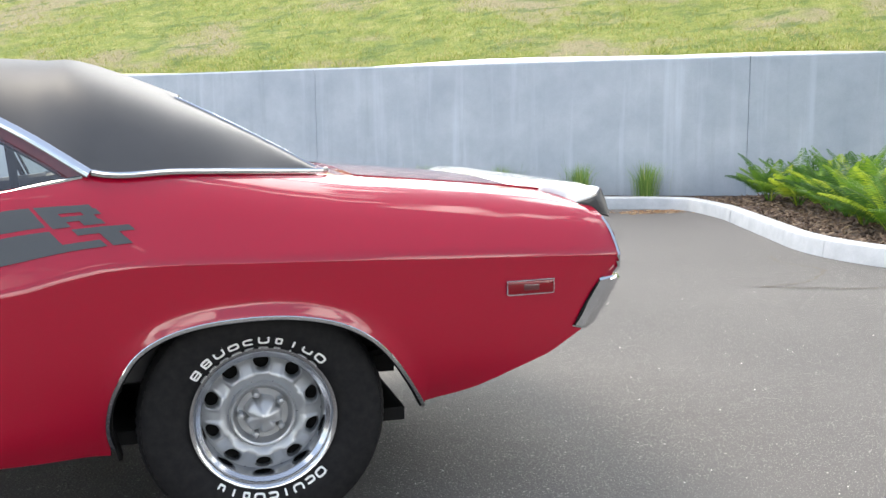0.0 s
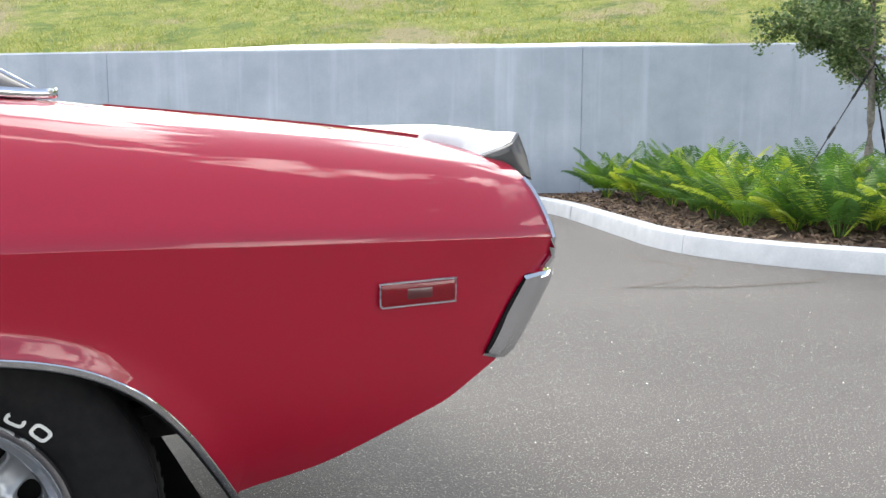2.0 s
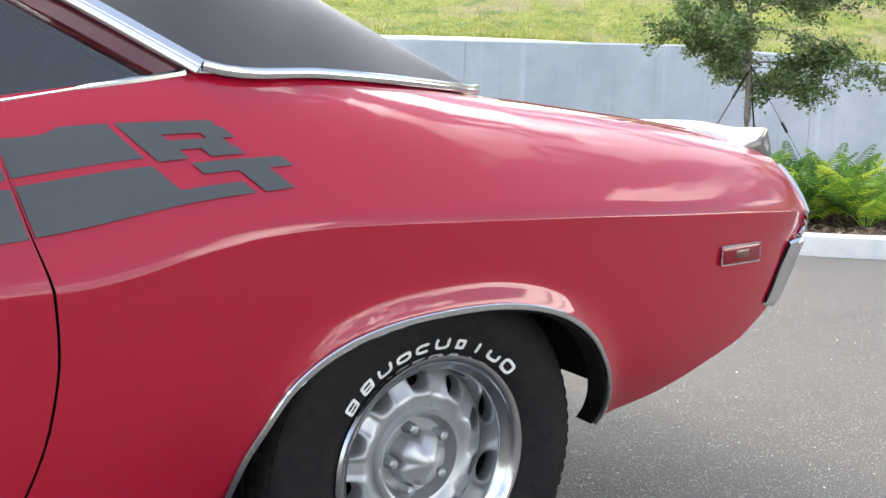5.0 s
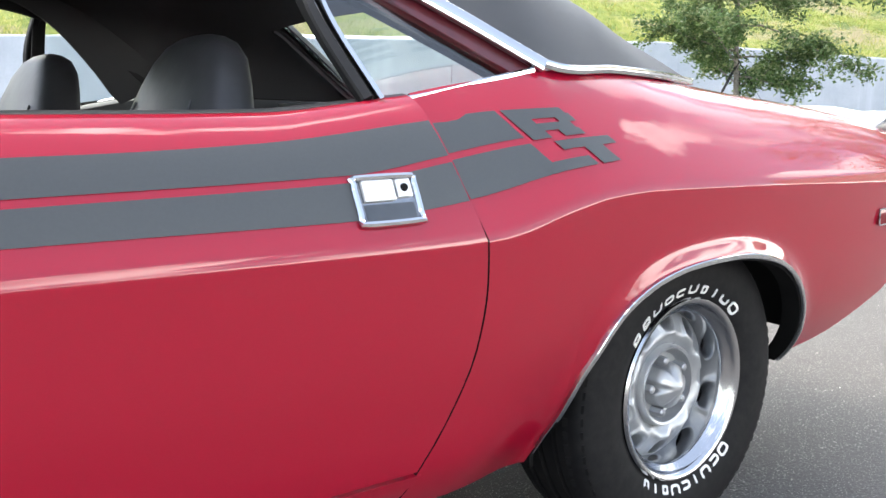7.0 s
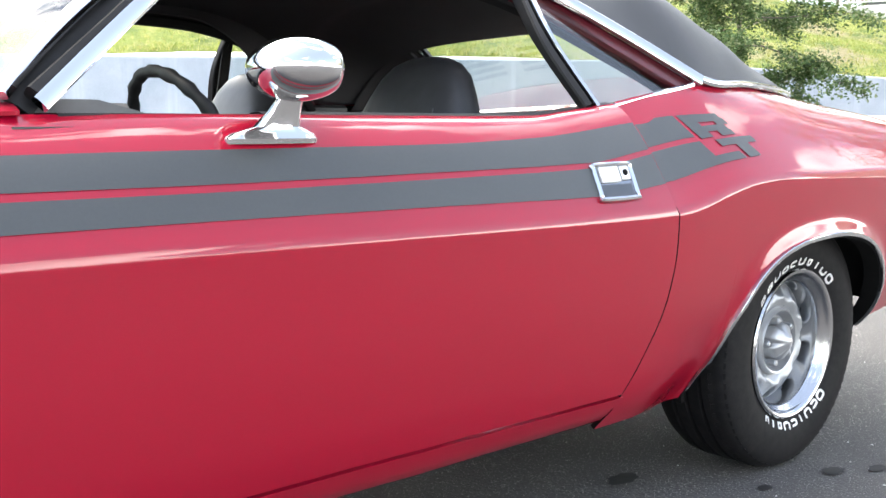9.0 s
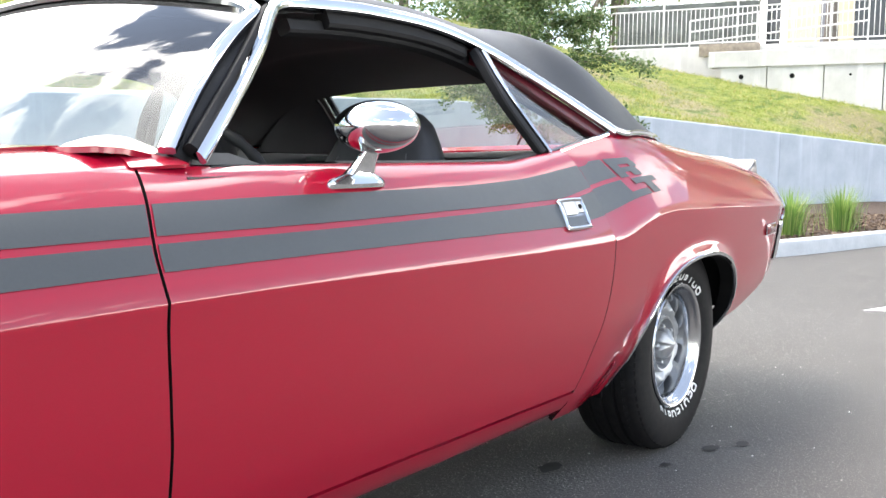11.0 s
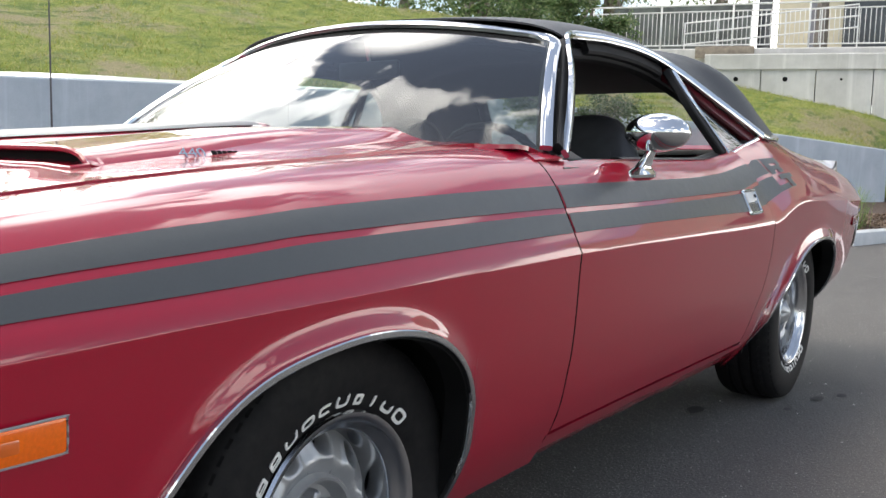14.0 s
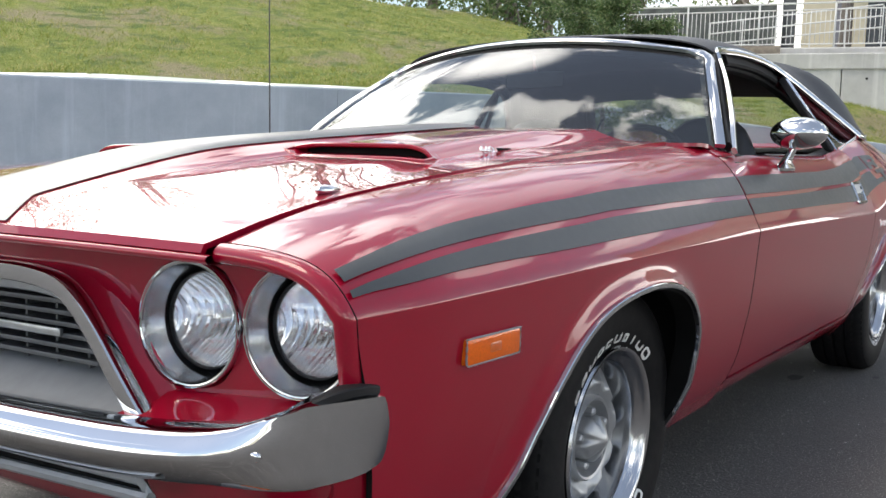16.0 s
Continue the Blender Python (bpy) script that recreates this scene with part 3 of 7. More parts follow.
front_gap = pchip((0.25, -2.104), (0.35, -2.106), (0.47, -2.112), (0.60, -2.128), (0.73, -2.139), (0.80, -2.134), (0.90, -2.100), (0.98, -2.055))
rear_gap = pchip((0.25, -0.80), (0.36, -0.760), (0.41, -0.730), (0.48, -0.700), (0.56, -0.678), (0.65, -0.668), (0.73, -0.673), (0.81, -0.692), (0.91, -0.715), (1.0, -0.738))
tail_x = pchip((0.50, 0.915), (0.54, 0.932), (0.60, 0.962), (0.66, 1.0), (0.70, 1.035), (0.72, 1.050), (0.745, 1.050), (0.80, 1.042), (0.85, 1.028), (0.89, 1.005), (0.92, 0.98), (1.0, 0.96))
nose_x = pchip((0.25, -3.62), (0.5, -3.69), (0.62, -3.722), (0.70, -3.744), (0.76, -3.757), (0.80, -3.763), (0.815, -3.766), (0.9, -3.76))
qtr_low = pchip((0.465, 0.340), (0.6, 0.372), (0.68, 0.400), (0.75, 0.424), (0.85, 0.454), (0.9, 0.470), (0.95, 0.496), (1.0, 0.535))


def flank(xs, lows, kind, warps, arch=None, nlow=16, nup=14):
    """Two sheets, below and above the crease. warps: (x0, reach, edge curve) pulls the columns near x0 on to the edge."""
    def warp(x, z):
        for x0, reach, f in warps:
            w = max(0.0, 1 - abs(x - x0) / reach)
            x = x + (f(z) - x0) * w * w * (3 - 2 * w)
        return x

    b = Build()
    lo, up = [], []
    for x, zl in zip(xs, lows):
        zc, col = crease_z(x), []
        for k in range(nlow + 1):
            t = k / nlow
            z = zl + (zc - zl) * (1 - (1 - t) ** 1.6)
            xw = warp(x, z)
            col.append((xw, low_y(x + (xw - x) * min(1, (zc - z) / 0.1), z, arch), z))
        lo.append(col)
        s = upper(x, kind)
        col = []
        for k in range(nup + 1):
            y, z = bez(*s, k / nup)
            col.append((warp(x, z), y, z))
        up.append(col)
    b.grid([c[:-1] + u for c, u in zip(lo, up)])
    return b


def span(a, b, n):
    return [a + (b - a) * k / (n - 1) for k in range(n)]


# front fender
xs = []
zs = []
for x in span(-3.78, -3.387, 16):
    xs.append(x), zs.append(0.40 - 0.09 * min(1, (x + 3.78) / 0.4))
for p in ARCH_F[min(range(60), key=lambda i: ARCH_F[i].x):]:
    if not xs or p.x > xs[-1] + 0.0004:
        xs.append(p.x), zs.append(p.z)
for x in span(xs[-1] + 0.004, -2.11, 14):
    xs.append(x), zs.append(0.268)
# panel edges are coloured black, so that the gaps read as shade
fender = cpart("front_fender", flank(xs, zs, "fender", [(-3.78, 0.25, nose_x), (-2.11, 0.28, lambda z: front_gap(z) - 0.0045)], ARCH_F), RED, thick=0.012, side=1.0, edge=60, rim=DARK)
# door
xs = span(-2.10, -0.70, 44)
door = cpart("door", flank(xs, [0.346] * 44, "door", [(-2.10, 0.28, lambda z: front_gap(z) + 0.0015), (-0.70, 0.30, lambda z: rear_gap(z) - 0.002)]), RED, thick=0.012, side=1.0, edge=60, rim=DARK)
# rear quarter
xs, zs = [], []
for x in span(-0.70, -0.4140, 14):
    xs.append(x), zs.append(0.262 - 0.008 * max(0, (x + 0.70) / 0.286))
for p in ARCH_R[min(range(60), key=lambda i: ARCH_R[i].x):]:
    if p.x > xs[-1] + 0.0004:
        xs.append(p.x), zs.append(p.z)
for x in span(xs[-1] + 0.004, 1.0, 30):
    xs.append(x), zs.append(qtr_low(x))
quarter = cpart("quarter_panel", flank(xs, zs, "quarter", [(-0.70, 0.26, lambda z: rear_gap(z) + 0.002), (1.0, 0.42, tail_x)], ARCH_R), RED, thick=0.012, side=1.0, edge=60, rim=DARK)
# sill under the door
rows = []
for w in span(0, 1, 40):
    rows.append([(x, low_y(x, z) + dy + 0.002, z) for x, z, dy in ((front_gap(z) - 0.010 + (rear_gap(z) + 0.022 - front_gap(z)) * w, z, dy) for z, dy in ((0.341, 0.010), (0.338, -0.003), (0.322, -0.002), (0.302, 0.0), (0.283, 0.004), (0.270, 0.02), (0.262, 0.05)))])
# black rim: the cut ends of the sill read as shadow
sill = cpart("rocker_panel", Build().grid(rows, flip=True), RED, thick=0.01, side=1.0, rim=DARK)
for ob in (fender, door, quarter, sill):
    mirrored(ob)
# jambs behind the door gaps, coloured black for the shade in there
for gap in (front_gap, rear_gap):
    rows = []
    for z in span(0.30, 0.93, 44):
        y = (low_y(gap(z), z) if z < 0.745 else upper_at(gap(z), z, "door")) + 0.016
        rows.append([(gap(z) + d, y, z) for d in (-0.013, 0.013)])
    mirrored(cpart("door_jamb", Build().grid(rows), DARK))

# deck and tail
def deck_z(x, y):
    q = 1 - ((y - YC) / (YC - 0.2)) ** 2
    return qtr_tz(x) + 0.003 + 0.010 * q


rows = []
for x in span(0.30, 0.985, 22):
    rows.append([(x, y, deck_z(x, y)) for y in span(0.205, 2 * YC - 0.205, 25)])
rows.append([(0.998, y, deck_z(1.0, y) - 0.03) for y in span(0.205, 2 * YC - 0.205, 25)])
cpart("trunk_lid", Build().grid(rows, flip=True), RED, thick=0.012)
rows = []
for z in (0.90, 0.86, 0.82, 0.78, 0.745, 0.72, 0.69, 0.64, 0.58, 0.555):
    x = tail_x(z) if z > 0.5 else tail_x(0.5) - (0.5 - z) * 0.4
    yl = (upper_at(min(x, 1.0), z, "quarter") if z > 0.75 else low_y(1.0, z)) + 0.006
    rows.append([(x - 0.012 + 0.035 * (1 - ((y - YC) / (YC - yl)) ** 2), y, z) for y in span(yl, 2 * YC - yl, 17)])
cpart("tail_panel", Build().grid(rows[:6]), RED)
cpart("bumper_recess", Build().grid(rows[5:]), DARK, "dark recess behind the rear bumper")
tl_rows = [[(tail_x(z) + 0.012 + 0.03 * (1 - ((y - YC) / YC) ** 2), y, z) for y in span(0.05, 2 * YC - 0.05, 25)] for z in (0.81, 0.80, 0.74, 0.735)]
cpart("tail_lamp_panel", Build().grid(tl_rows), REDLENS, "red tail lamp band across the tail", thick=0.01)
b = Build()
b.tube([(tail_x(z) - 0.006, (upper_at(min(tail_x(z), 1.0), z, "quarter") if z > 0.75 else low_y(1.0, z)) - 0.003, z) for z in span(0.70, 0.86, 10)], 0.006, 6)
mirrored(cpart("tail_edge_trim", b, CHROME, "chrome strip along the tail edge"))

# panel between the rear window and the trunk lid
rows = [[(x, y, deck_z(x, y) - 0.006 - (0.02 if x < 0.2 else 0)) for y in span(0.192, 2 * YC - 0.192, 25)] for x in span(0.16, 0.315, 6)]
cpart("tulip_panel", Build().grid(rows, flip=True), RED, thick=0.008)

# rear spoiler on the deck: its ends roll down to the quarters under an upright lip
b = Build()
rows = []
END = [(0.945, 0.900), (0.962, 0.906), (0.982, 0.912), (1.004, 0.918), (1.023, 0.928), (1.036, 0.946), (1.056, 0.902), (1.068, 0.854), (1.028, 0.866), (0.980, 0.886)]
ye = [0.094, 0.100, 0.108, 0.118, 0.130, 0.145, 0.162, 0.182]
for y in ye + span(0.205, 2 * YC - 0.205, 33) + [2 * YC - q for q in ye[::-1]]:
    q = min(y, 2 * YC - y)
    e = min(1, (q - 0.094) / 0.16)
    e = 1 - (1 - e) ** 2.4
    sweep = max(0, 1 - (q - 0.10) / 0.45) ** 1.6
    x0 = 0.76 + 0.17 * sweep
    inner = [(x0, qtr_tz(x0) - 0.004), (x0 + (1.0 - x0) * 0.16, 0.962), (x0 + (1.0 - x0) * 0.50, 0.963), (0.98, 0.959), (1.020, 0.954), (1.037, 0.947), (1.058, 0.892), (1.066, 0.856), (1.00, 0.880), (0.90, 0.904)]
    rows.append([(a[0] + (c[0] - a[0]) * e, y, a[1] + (c[1] - a[1]) * e) for a, c in zip(END, inner)])
b.grid(rows, close_u=True)
b.poly(rows[0][::-1]).poly(rows[-1])
# pale grey puts the sky's reflection on shiny black plastic into the colour
spoiler = cpart("spoiler", b, plain("spoiler_glare_grey", (0.50, 0.51, 0.52), 0.22, coat=0.6, vary=0.05), "rear deck spoiler, pale grey for its sky reflection, with black ends", edge=62)
e = Build()
prof = [(p[0] + 0.001, p[2] - 0.001) for p in rows[0]]
cx, cz = sum(p[0] for p in prof) / 10, sum(p[1] for p in prof) / 10
ring = lambda g, y: [(cx + (x - cx) * g, y, cz + (z - cz) * g) for x, z in prof]
e.grid([ring(0.35, 0.084), ring(0.85, 0.085), ring(0.97, 0.088), ring(1.0, 0.092), ring(1.003, 0.097), ring(0.98, 0.101)], close_u=True)
e.poly(ring(0.35, 0.084)[::-1])
end = part("end_cap", e, SPOILM, spoiler, "black end cap")
mirrored(end, spoiler)

# hood, cowl and scoops
def hood_z(x, y):
    q = abs(y - YC) / (YC - 0.18)
    base = top_z(x) + 0.004 + 0.012 * (1 - q * q)
    s = min(1, max(0, (x + 3.70) / 0.55))
    s = s * s * (3 - 2 * s)
    r = min(1, max(0, (x + 3.02) / 0.5))
    ridge = 0.042 * s * math.exp(-((y - YC) / 0.165) ** 6)
    bulge = (0.004 * s + 0.026 * r) * min(1, max(0, (0.84 - q) / 0.14)) ** 1.5
    return base + max(ridge, bulge)


rows = []
hx = span(-3.795, -2.13, 60)
for x in hx:
    row = []
    for y in span(0.178, 2 * YC - 0.178, 61):
        rear = 0.05 * (1 - ((y - YC) / (YC - 0.178)) ** 2)
        f = (x + 3.795) / 1.665
        row.append((x - rear * f * 1.6 - 0.035 * (1 - f) * (1 - ((y - YC) / (YC - 0.178)) ** 2), y, hood_z(x, y)))
    rows.append(row)
# turned-down lip
lip = [(p[0] - 0.006, p[1], p[2] - 0.012) for p in rows[0]]
cpart("hood", Build().grid([lip] + rows, flip=True), RED, thick=0.01)
# satin black centre of the hood
rows = []
for x in span(-3.785, -2.16, 60):
    f = (x + 3.795) / 1.665
    hw = 0.26 - 0.125 * min(1, max(0, (x + 3.785) / 0.14))
    row = []
    for y in span(YC - hw, YC + hw, 31):
        q = 1 - ((y - YC) / (YC - 0.178)) ** 2
        row.append((x - 0.08 * q * f - 0.035 * (1 - f) * q, y, hood_z(x, y) + 0.003))
    rows.append(row)
cpart("hood_blackout", Build().grid(rows, flip=True), HOODBLK, "satin black centre panel on the hood", edge=0)


def scoop(side):
    """A raised nostril with an open mouth that looks forward."""
    b = Build()
    rows = []
    y0, y1 = 0.325, 0.705
    xm = -3.04
    for k, x in enumerate(span(xm, -2.30, 16)):
        f = k / 15
        fall = (1 - f) ** 0.75
        row = []
        for j in range(21):
            u = j / 20
            w = 0.06 * f
            y = y0 + w + (y1 - y0 - 2 * w) * u
            bump = (1 - abs(2 * u - 1) ** 9) * 0.022 * fall
            row.append((x, y, hood_z(x, y) + 0.002 + bump))
        rows.append(row)
    lipf = [(p[0] + 0.03, p[1], p[2] - 0.006) for p in rows[0]]
    b.grid([lipf] + rows, flip=True)
    ob = cpart("hood_scoop", b, RED, "raised hood scoop with a dark mouth", thick=0.006)
    m = Build()
    up = rows[0]
    m.grid([[(p[0] + 0.02, p[1], hood_z(xm, p[1]) + 0.003) for p in up[1:-1]], [(p[0] + 0.02, p[1], p[2] - 0.004) for p in up[1:-1]]], flip=True)
    part("mouth", m, DARK, ob)
    rim = [(p[0] - 0.002, p[1], p[2] + 0.002) for p in up] + [(p[0] - 0.035, p[1], hood_z(xm - 0.04, p[1]) + 0.002) for p in up[::-1]]
    part("mouth_rim", Build().tube(rim, 0.005, 6, closed=True), RED, ob)
    return ob


mirrored(scoop(0))
# engine size beside the scoop
def hood_text(side):
    cu = bpy.data.curves.new("engine_number", "FONT")
    cu.body, cu.size, cu.extrude, cu.align_x = "440", 0.028, 0.0012, "LEFT"
    tmp = bpy.data.objects.new("tmp", cu)
    scene.collection.objects.link(tmp)
    me = bpy.data.meshes.new_from_object(tmp.evaluated_get(bpy.context.evaluated_depsgraph_get()))
    bpy.data.objects.remove(tmp)
    me.materials.clear()
    me.materials.append(CHROME)
    y = 0.320
    x0 = -2.862
    nrm = Vector((0, -1, 0.7)).normalized()
    upv = (Vector((0, 0, 1)) - nrm * nrm.z).normalized()
    rot = Matrix((Vector((1, 0, 0)), upv, nrm)).transposed().to_4x4()
    at = Vector((x0, y, hood_z(x0, y) + 0.003))
    me.transform(Matrix.Translation(at) @ rot @ Matrix.Diagonal((1.45, 1, 1, 1)))
    cpart("engine_number", me, CHROME, "chrome digits on the hood", smooth=False)
    bars = Build()
    for k in range(5):
        bars.box((x0 + 0.076 + k * 0.013, 0, 0), (x0 + 0.086 + k * 0.013, 0.014, 0.002))
    bars.v = [tuple(Vector((v[0], at.y, at.z)) + upv * v[1] + nrm * v[2]) for v in bars.v]
    cpart("emblem_bars", bars, DARK, smooth=False)


hood_text(0)
# hood pins
b = Build()
bm = bmesh.new()
bmesh.ops.create_uvsphere(bm, u_segments=16, v_segments=8, radius=1)
for v in bm.verts:
    # a teardrop, blunt in front and drawn out to the rear
    k = (v.co.x + 1) / 2
    v.co.y *= 1 - 0.55 * k
    v.co.z *= 1 - 0.45 * k
b.take(bm, Matrix.Translation((-3.500, 0.212, hood_z(-3.500, 0.212) + 0.005)) @ Matrix.Diagonal((0.030, 0.014, 0.012, 1)))
mirrored(cpart("hood_pin", b, CHROME))
# cowl between hood and windshield
rows = [[(x + 0.0 - 0.10 * (1 - ((y - YC) / (YC - 0.1)) ** 2), y, z) for y in span(0.085, 2 * YC - 0.085, 21)] for x, z in ((-2.13, 0.975), (-2.08, 0.972), (-2.03, 0.962))]
cpart("cowl", Build().grid(rows, flip=True), RED, thick=0.01)

# side of the cowl, from the fender's end to the pillar
sec = upper(-2.11, "fender")
u0 = min(span(0.2, 0.98, 79), key=lambda u: abs(bez(*sec, u)[1] - 0.940))
rows = []
for v in span(0, 1, 7):
    row = []
    for u in span(u0, 1.0, 12):
        y, z = bez(*sec, u)
        w = (u - u0) / (1 - u0)
        row.append(Vector((front_gap(z) - 0.012, y, z - 0.0035)).lerp(Vector((-1.985 + 0.010 * w, 0.044 + 0.080 * w, 0.9405 + 0.022 * w)), v))
    rows.append(row)
mirrored(cpart("cowl_side", Build().grid(rows), RED, thick=0.006))

# ---- roof, glass and bright trim ----
ROOF_B = [(-1.565, 0.262, 1.263), (-1.45, 0.275, 1.284), (-1.25, 0.278, 1.294), (-1.0, 0.268, 1.284), (-0.8, 0.235, 1.238), (-0.6, 0.150, 1.140), (-0.415, 0.045, 1.030), (-0.2, 0.062, 1.026), (0.0, 0.102, 1.020), (0.185, 0.165, 1.012)]
ROOF_C = [(-1.69, YC, 1.334), (-1.52, YC, 1.356), (-1.25, YC, 1.372), (-1.0, YC, 1.375), (-0.78, YC, 1.368), (-0.58, YC, 1.355), (-0.44, YC, 1.341), (-0.1, YC, 1.212), (0.12, YC, 1.106), (0.32, YC, 1.018)]
roofB, roofC = [], []
for i in range(61):
    s = i / 60 * 9
    k = min(int(s), 8)
    t = s - k
    def cr(P):
        a, b_, c, d = Vector(P[max(k - 1, 0)]), Vector(P[k]), Vector(P[k + 1]), Vector(P[min(k + 2, 9)])
        return 0.5 * (2 * b_ + (c - a) * t + (2 * a - 5 * b_ + 4 * c - d) * t * t + (3 * b_ - a - 3 * c + d) * t ** 3)
    roofB.append(cr(ROOF_B)), roofC.append(cr(ROOF_C))


def roof_pt(i, u, drop=0.0):
    """u: 0 at the left edge, 1 at the middle, 2 at the right edge."""
    right = u > 1
    u = 2 - u if right else u
    B, C = roofB[i], roofC[i]
    h = C.z - B.z
    s = i / 60 * 9
    sail = min(1, max(0, (s - 2.4) / 3.4))
    sail = sail * sail * (3 - 2 * sail)
    p = Vector(bez(B, B + Vector(((C.x - B.x) * 0.3, 0.03, h * 0.66)), C + Vector(((B.x - C.x) * 0.15, -0.42, 0)), C, u))
    # towards the tail: a flat leaning side, a tight shoulder and a flat top
    an = min(1, u ** 2.2) * math.pi / 2
    zf, yf = math.sin(an) ** (2 / 4.6), 1 - max(0.0, math.cos(an)) ** (2 / 4)
    q = Vector((B.x + (C.x - B.x) * u, B.y + 0.16 * zf + (YC - B.y - 0.16) * yf, B.z + h * zf))
    p = p.lerp(q, sail)
    p.z -= drop
    return Vector((p.x, 2 * YC - p.y, p.z)) if right else p


U_EDGE = 0.79
S_END = 45
NS = 60 - S_END
US = [0, 0.05, 0.11, 0.18, 0.26, 0.35, 0.44, 0.52, 0.59, 0.65, 0.70, 0.745, U_EDGE]
UTOP = [0.83, 0.865, 0.895, 0.92, 0.94, 0.957, 0.972, 0.985, 0.994, 1.0]
E0, E1 = roof_pt(S_END, U_EDGE), roof_pt(S_END - 2, U_EDGE)
SAIL_E = spline([E1, E0, (-0.094, E0.y * 0.5 + 0.135, 1.174), (0.054, 0.250, 1.094), (0.190, 0.205, 1.016)], 120)
_k0 = min(range(120), key=lambda i: (SAIL_E[i] - E0).length)
SAIL_E = spline([E0] + SAIL_E[_k0 + 4::6] + [SAIL_E[-1]], NS + 1)


def sail_pt(k, u, inset=0.0):
    """The pillar sail from its foot (u 0) to the edge of the rear window (u 1)."""
    B, E = roofB[S_END + k], SAIL_E[k]
    start = roof_pt(S_END, u * U_EDGE) + (B - roofB[S_END]) * (1 - u) + (E - E0) * u
    an = u ** 1.8 * math.pi / 2
    zf, yf = math.sin(an) ** (2 / 3), 1 - max(0.0, math.cos(an)) ** (2 / 3)
    d = E - B
    own = Vector((B.x + d.x * u, B.y + (d.y - 0.05) * zf + 0.05 * yf, B.z + d.z * zf))
    f = min(1, k / 9)
    return start.lerp(own, f * f * (3 - 2 * f)) + Vector((0, inset, -inset))


def both(rows):
    """The rows and their mirror image."""
    return rows, [[Vector((p.x, 2 * YC - p.y, p.z)) for p in r[::-1]] for r in rows]


us = [u / U_EDGE for u in US]
b = Build()
b.grid([[roof_pt(i, u) for u in US + UTOP + [2 - u for u in (US + UTOP)[-2::-1]]] for i in range(0, S_END + 1)])
for rows in both([[sail_pt(k, u) for u in us] for k in range(NS + 1)]):
    b.grid(rows)
lip = []
for k in range(NS + 1):
    g = min(1, (NS - k) / 6)
    lip.append([SAIL_E[k] + Vector((0, dy, dz)) * g for dy, dz in ((0, 0), (0.010, 0.004), (0.020, 0.007), (0.030, 0.008), (0.038, 0.007), (0.043, 0.002), (0.045, -0.012))])
for rows in both(lip):
    b.grid(rows)
bm = bmesh.new()
bm.from_mesh(b.mesh("tmp", VINYL))
bmesh.ops.remove_doubles(bm, verts=bm.verts[:], dist=0.0008)
me = bpy.data.meshes.new("vinyl_roof")
bm.to_mesh(me)
bm.free()
me.materials.append(VINYL)
me.polygons.foreach_set("use_smooth", [True] * len(me.polygons))
cpart("vinyl_roof", me, VINYL, "black textured vinyl roof cover", thick=0.005)
b = Build().grid([[roof_pt(i, u, 0.03) for u in US[2:] + UTOP + [2 - u for u in (US + UTOP)[-2:1:-1]]] for i in range(0, S_END + 1)])
for rows in both([[sail_pt(k, u, 0.022) for u in us] for k in range(NS)]):
    b.grid(rows)
cpart("headliner", b, HEADL, "black headliner")
crown = roofC[S_END].z - E0.z
rows = []
for k in range(NS + 1):
    e, f = SAIL_E[k], 1 - k / NS
    q = [(2 * t - 1) ** 2 for t in span(0, 1, 21)]
    rows.append([Vector((e.x + (roofC[S_END].x - E0.x) * f * (1 - q[m]) + 0.07 * (1 - f) * (1 - q[m]), e.y + (2 * YC - 2 * e.y) * m / 20, e.z - 0.014 + 0.008 * f ** 4 + (crown * f ** 1.6 + 0.002) * (1 - q[m]))) for m in range(21)])
rear_glass = cpart("rear_window", Build().grid(rows), GLASS, "curved rear window")
rear_glass.visible_shadow = False
edge = [p + Vector((0, 0.016, -0.014)) for p in SAIL_E[::-1]] + [roof_pt(S_END, u) for u in UTOP + [2 - u for u in UTOP[-2::-1]]] + [Vector((p.x, 2 * YC - p.y - 0.014, p.z - 0.012)) for p in SAIL_E]
mirrored(cpart("rear_window_molding", Build().tube([p + Vector((0, 0.006, 0.007)) for p in SAIL_E], 0.007, 8), CHROME, "bright strip along the sail of the roof"))
cpart("rear_window_trim", Build().tube([p + Vector((0, 0, -0.006)) for p in edge], 0.004, 6), RUBBER)
# bright strip at the foot of the vinyl
foot = [roofB[i] + Vector((0, -0.004, 0.004)) for i in range(40, 61)]
foot += [foot[-1] + Vector((0.018, 0.004, 0.0)), foot[-1] + Vector((0.028, 0.014, 0.001)), foot[-1] + Vector((0.034, 0.03, 0.003))]
mirrored(cpart("vinyl_trim", Build().tube(foot, 0.01, 8, flat=(0.010, 0.017), up=(0, 0, 1)), CHROME))
# drip rail from the windshield's foot over the door to the vinyl's foot
drip = spline([(-1.955, 0.052, 0.955), (-1.83, 0.105, 1.060), (-1.70, 0.170, 1.165), (-1.615, 0.225, 1.242), (-1.555, 0.256, 1.276), (-1.45, 0.270, 1.288), (-1.25, 0.272, 1.297), (-1.0, 0.262, 1.287), (-0.8, 0.228, 1.241), (-0.6, 0.142, 1.142), (-0.42, 0.038, 1.030)], 60)
mirrored(cpart("drip_rail", Build().tube(drip, 0.01, 8, flat=(0.014, 0.026), up=(0, 0.35, 1)), CHROME, "chrome drip rail along the roof edge"))
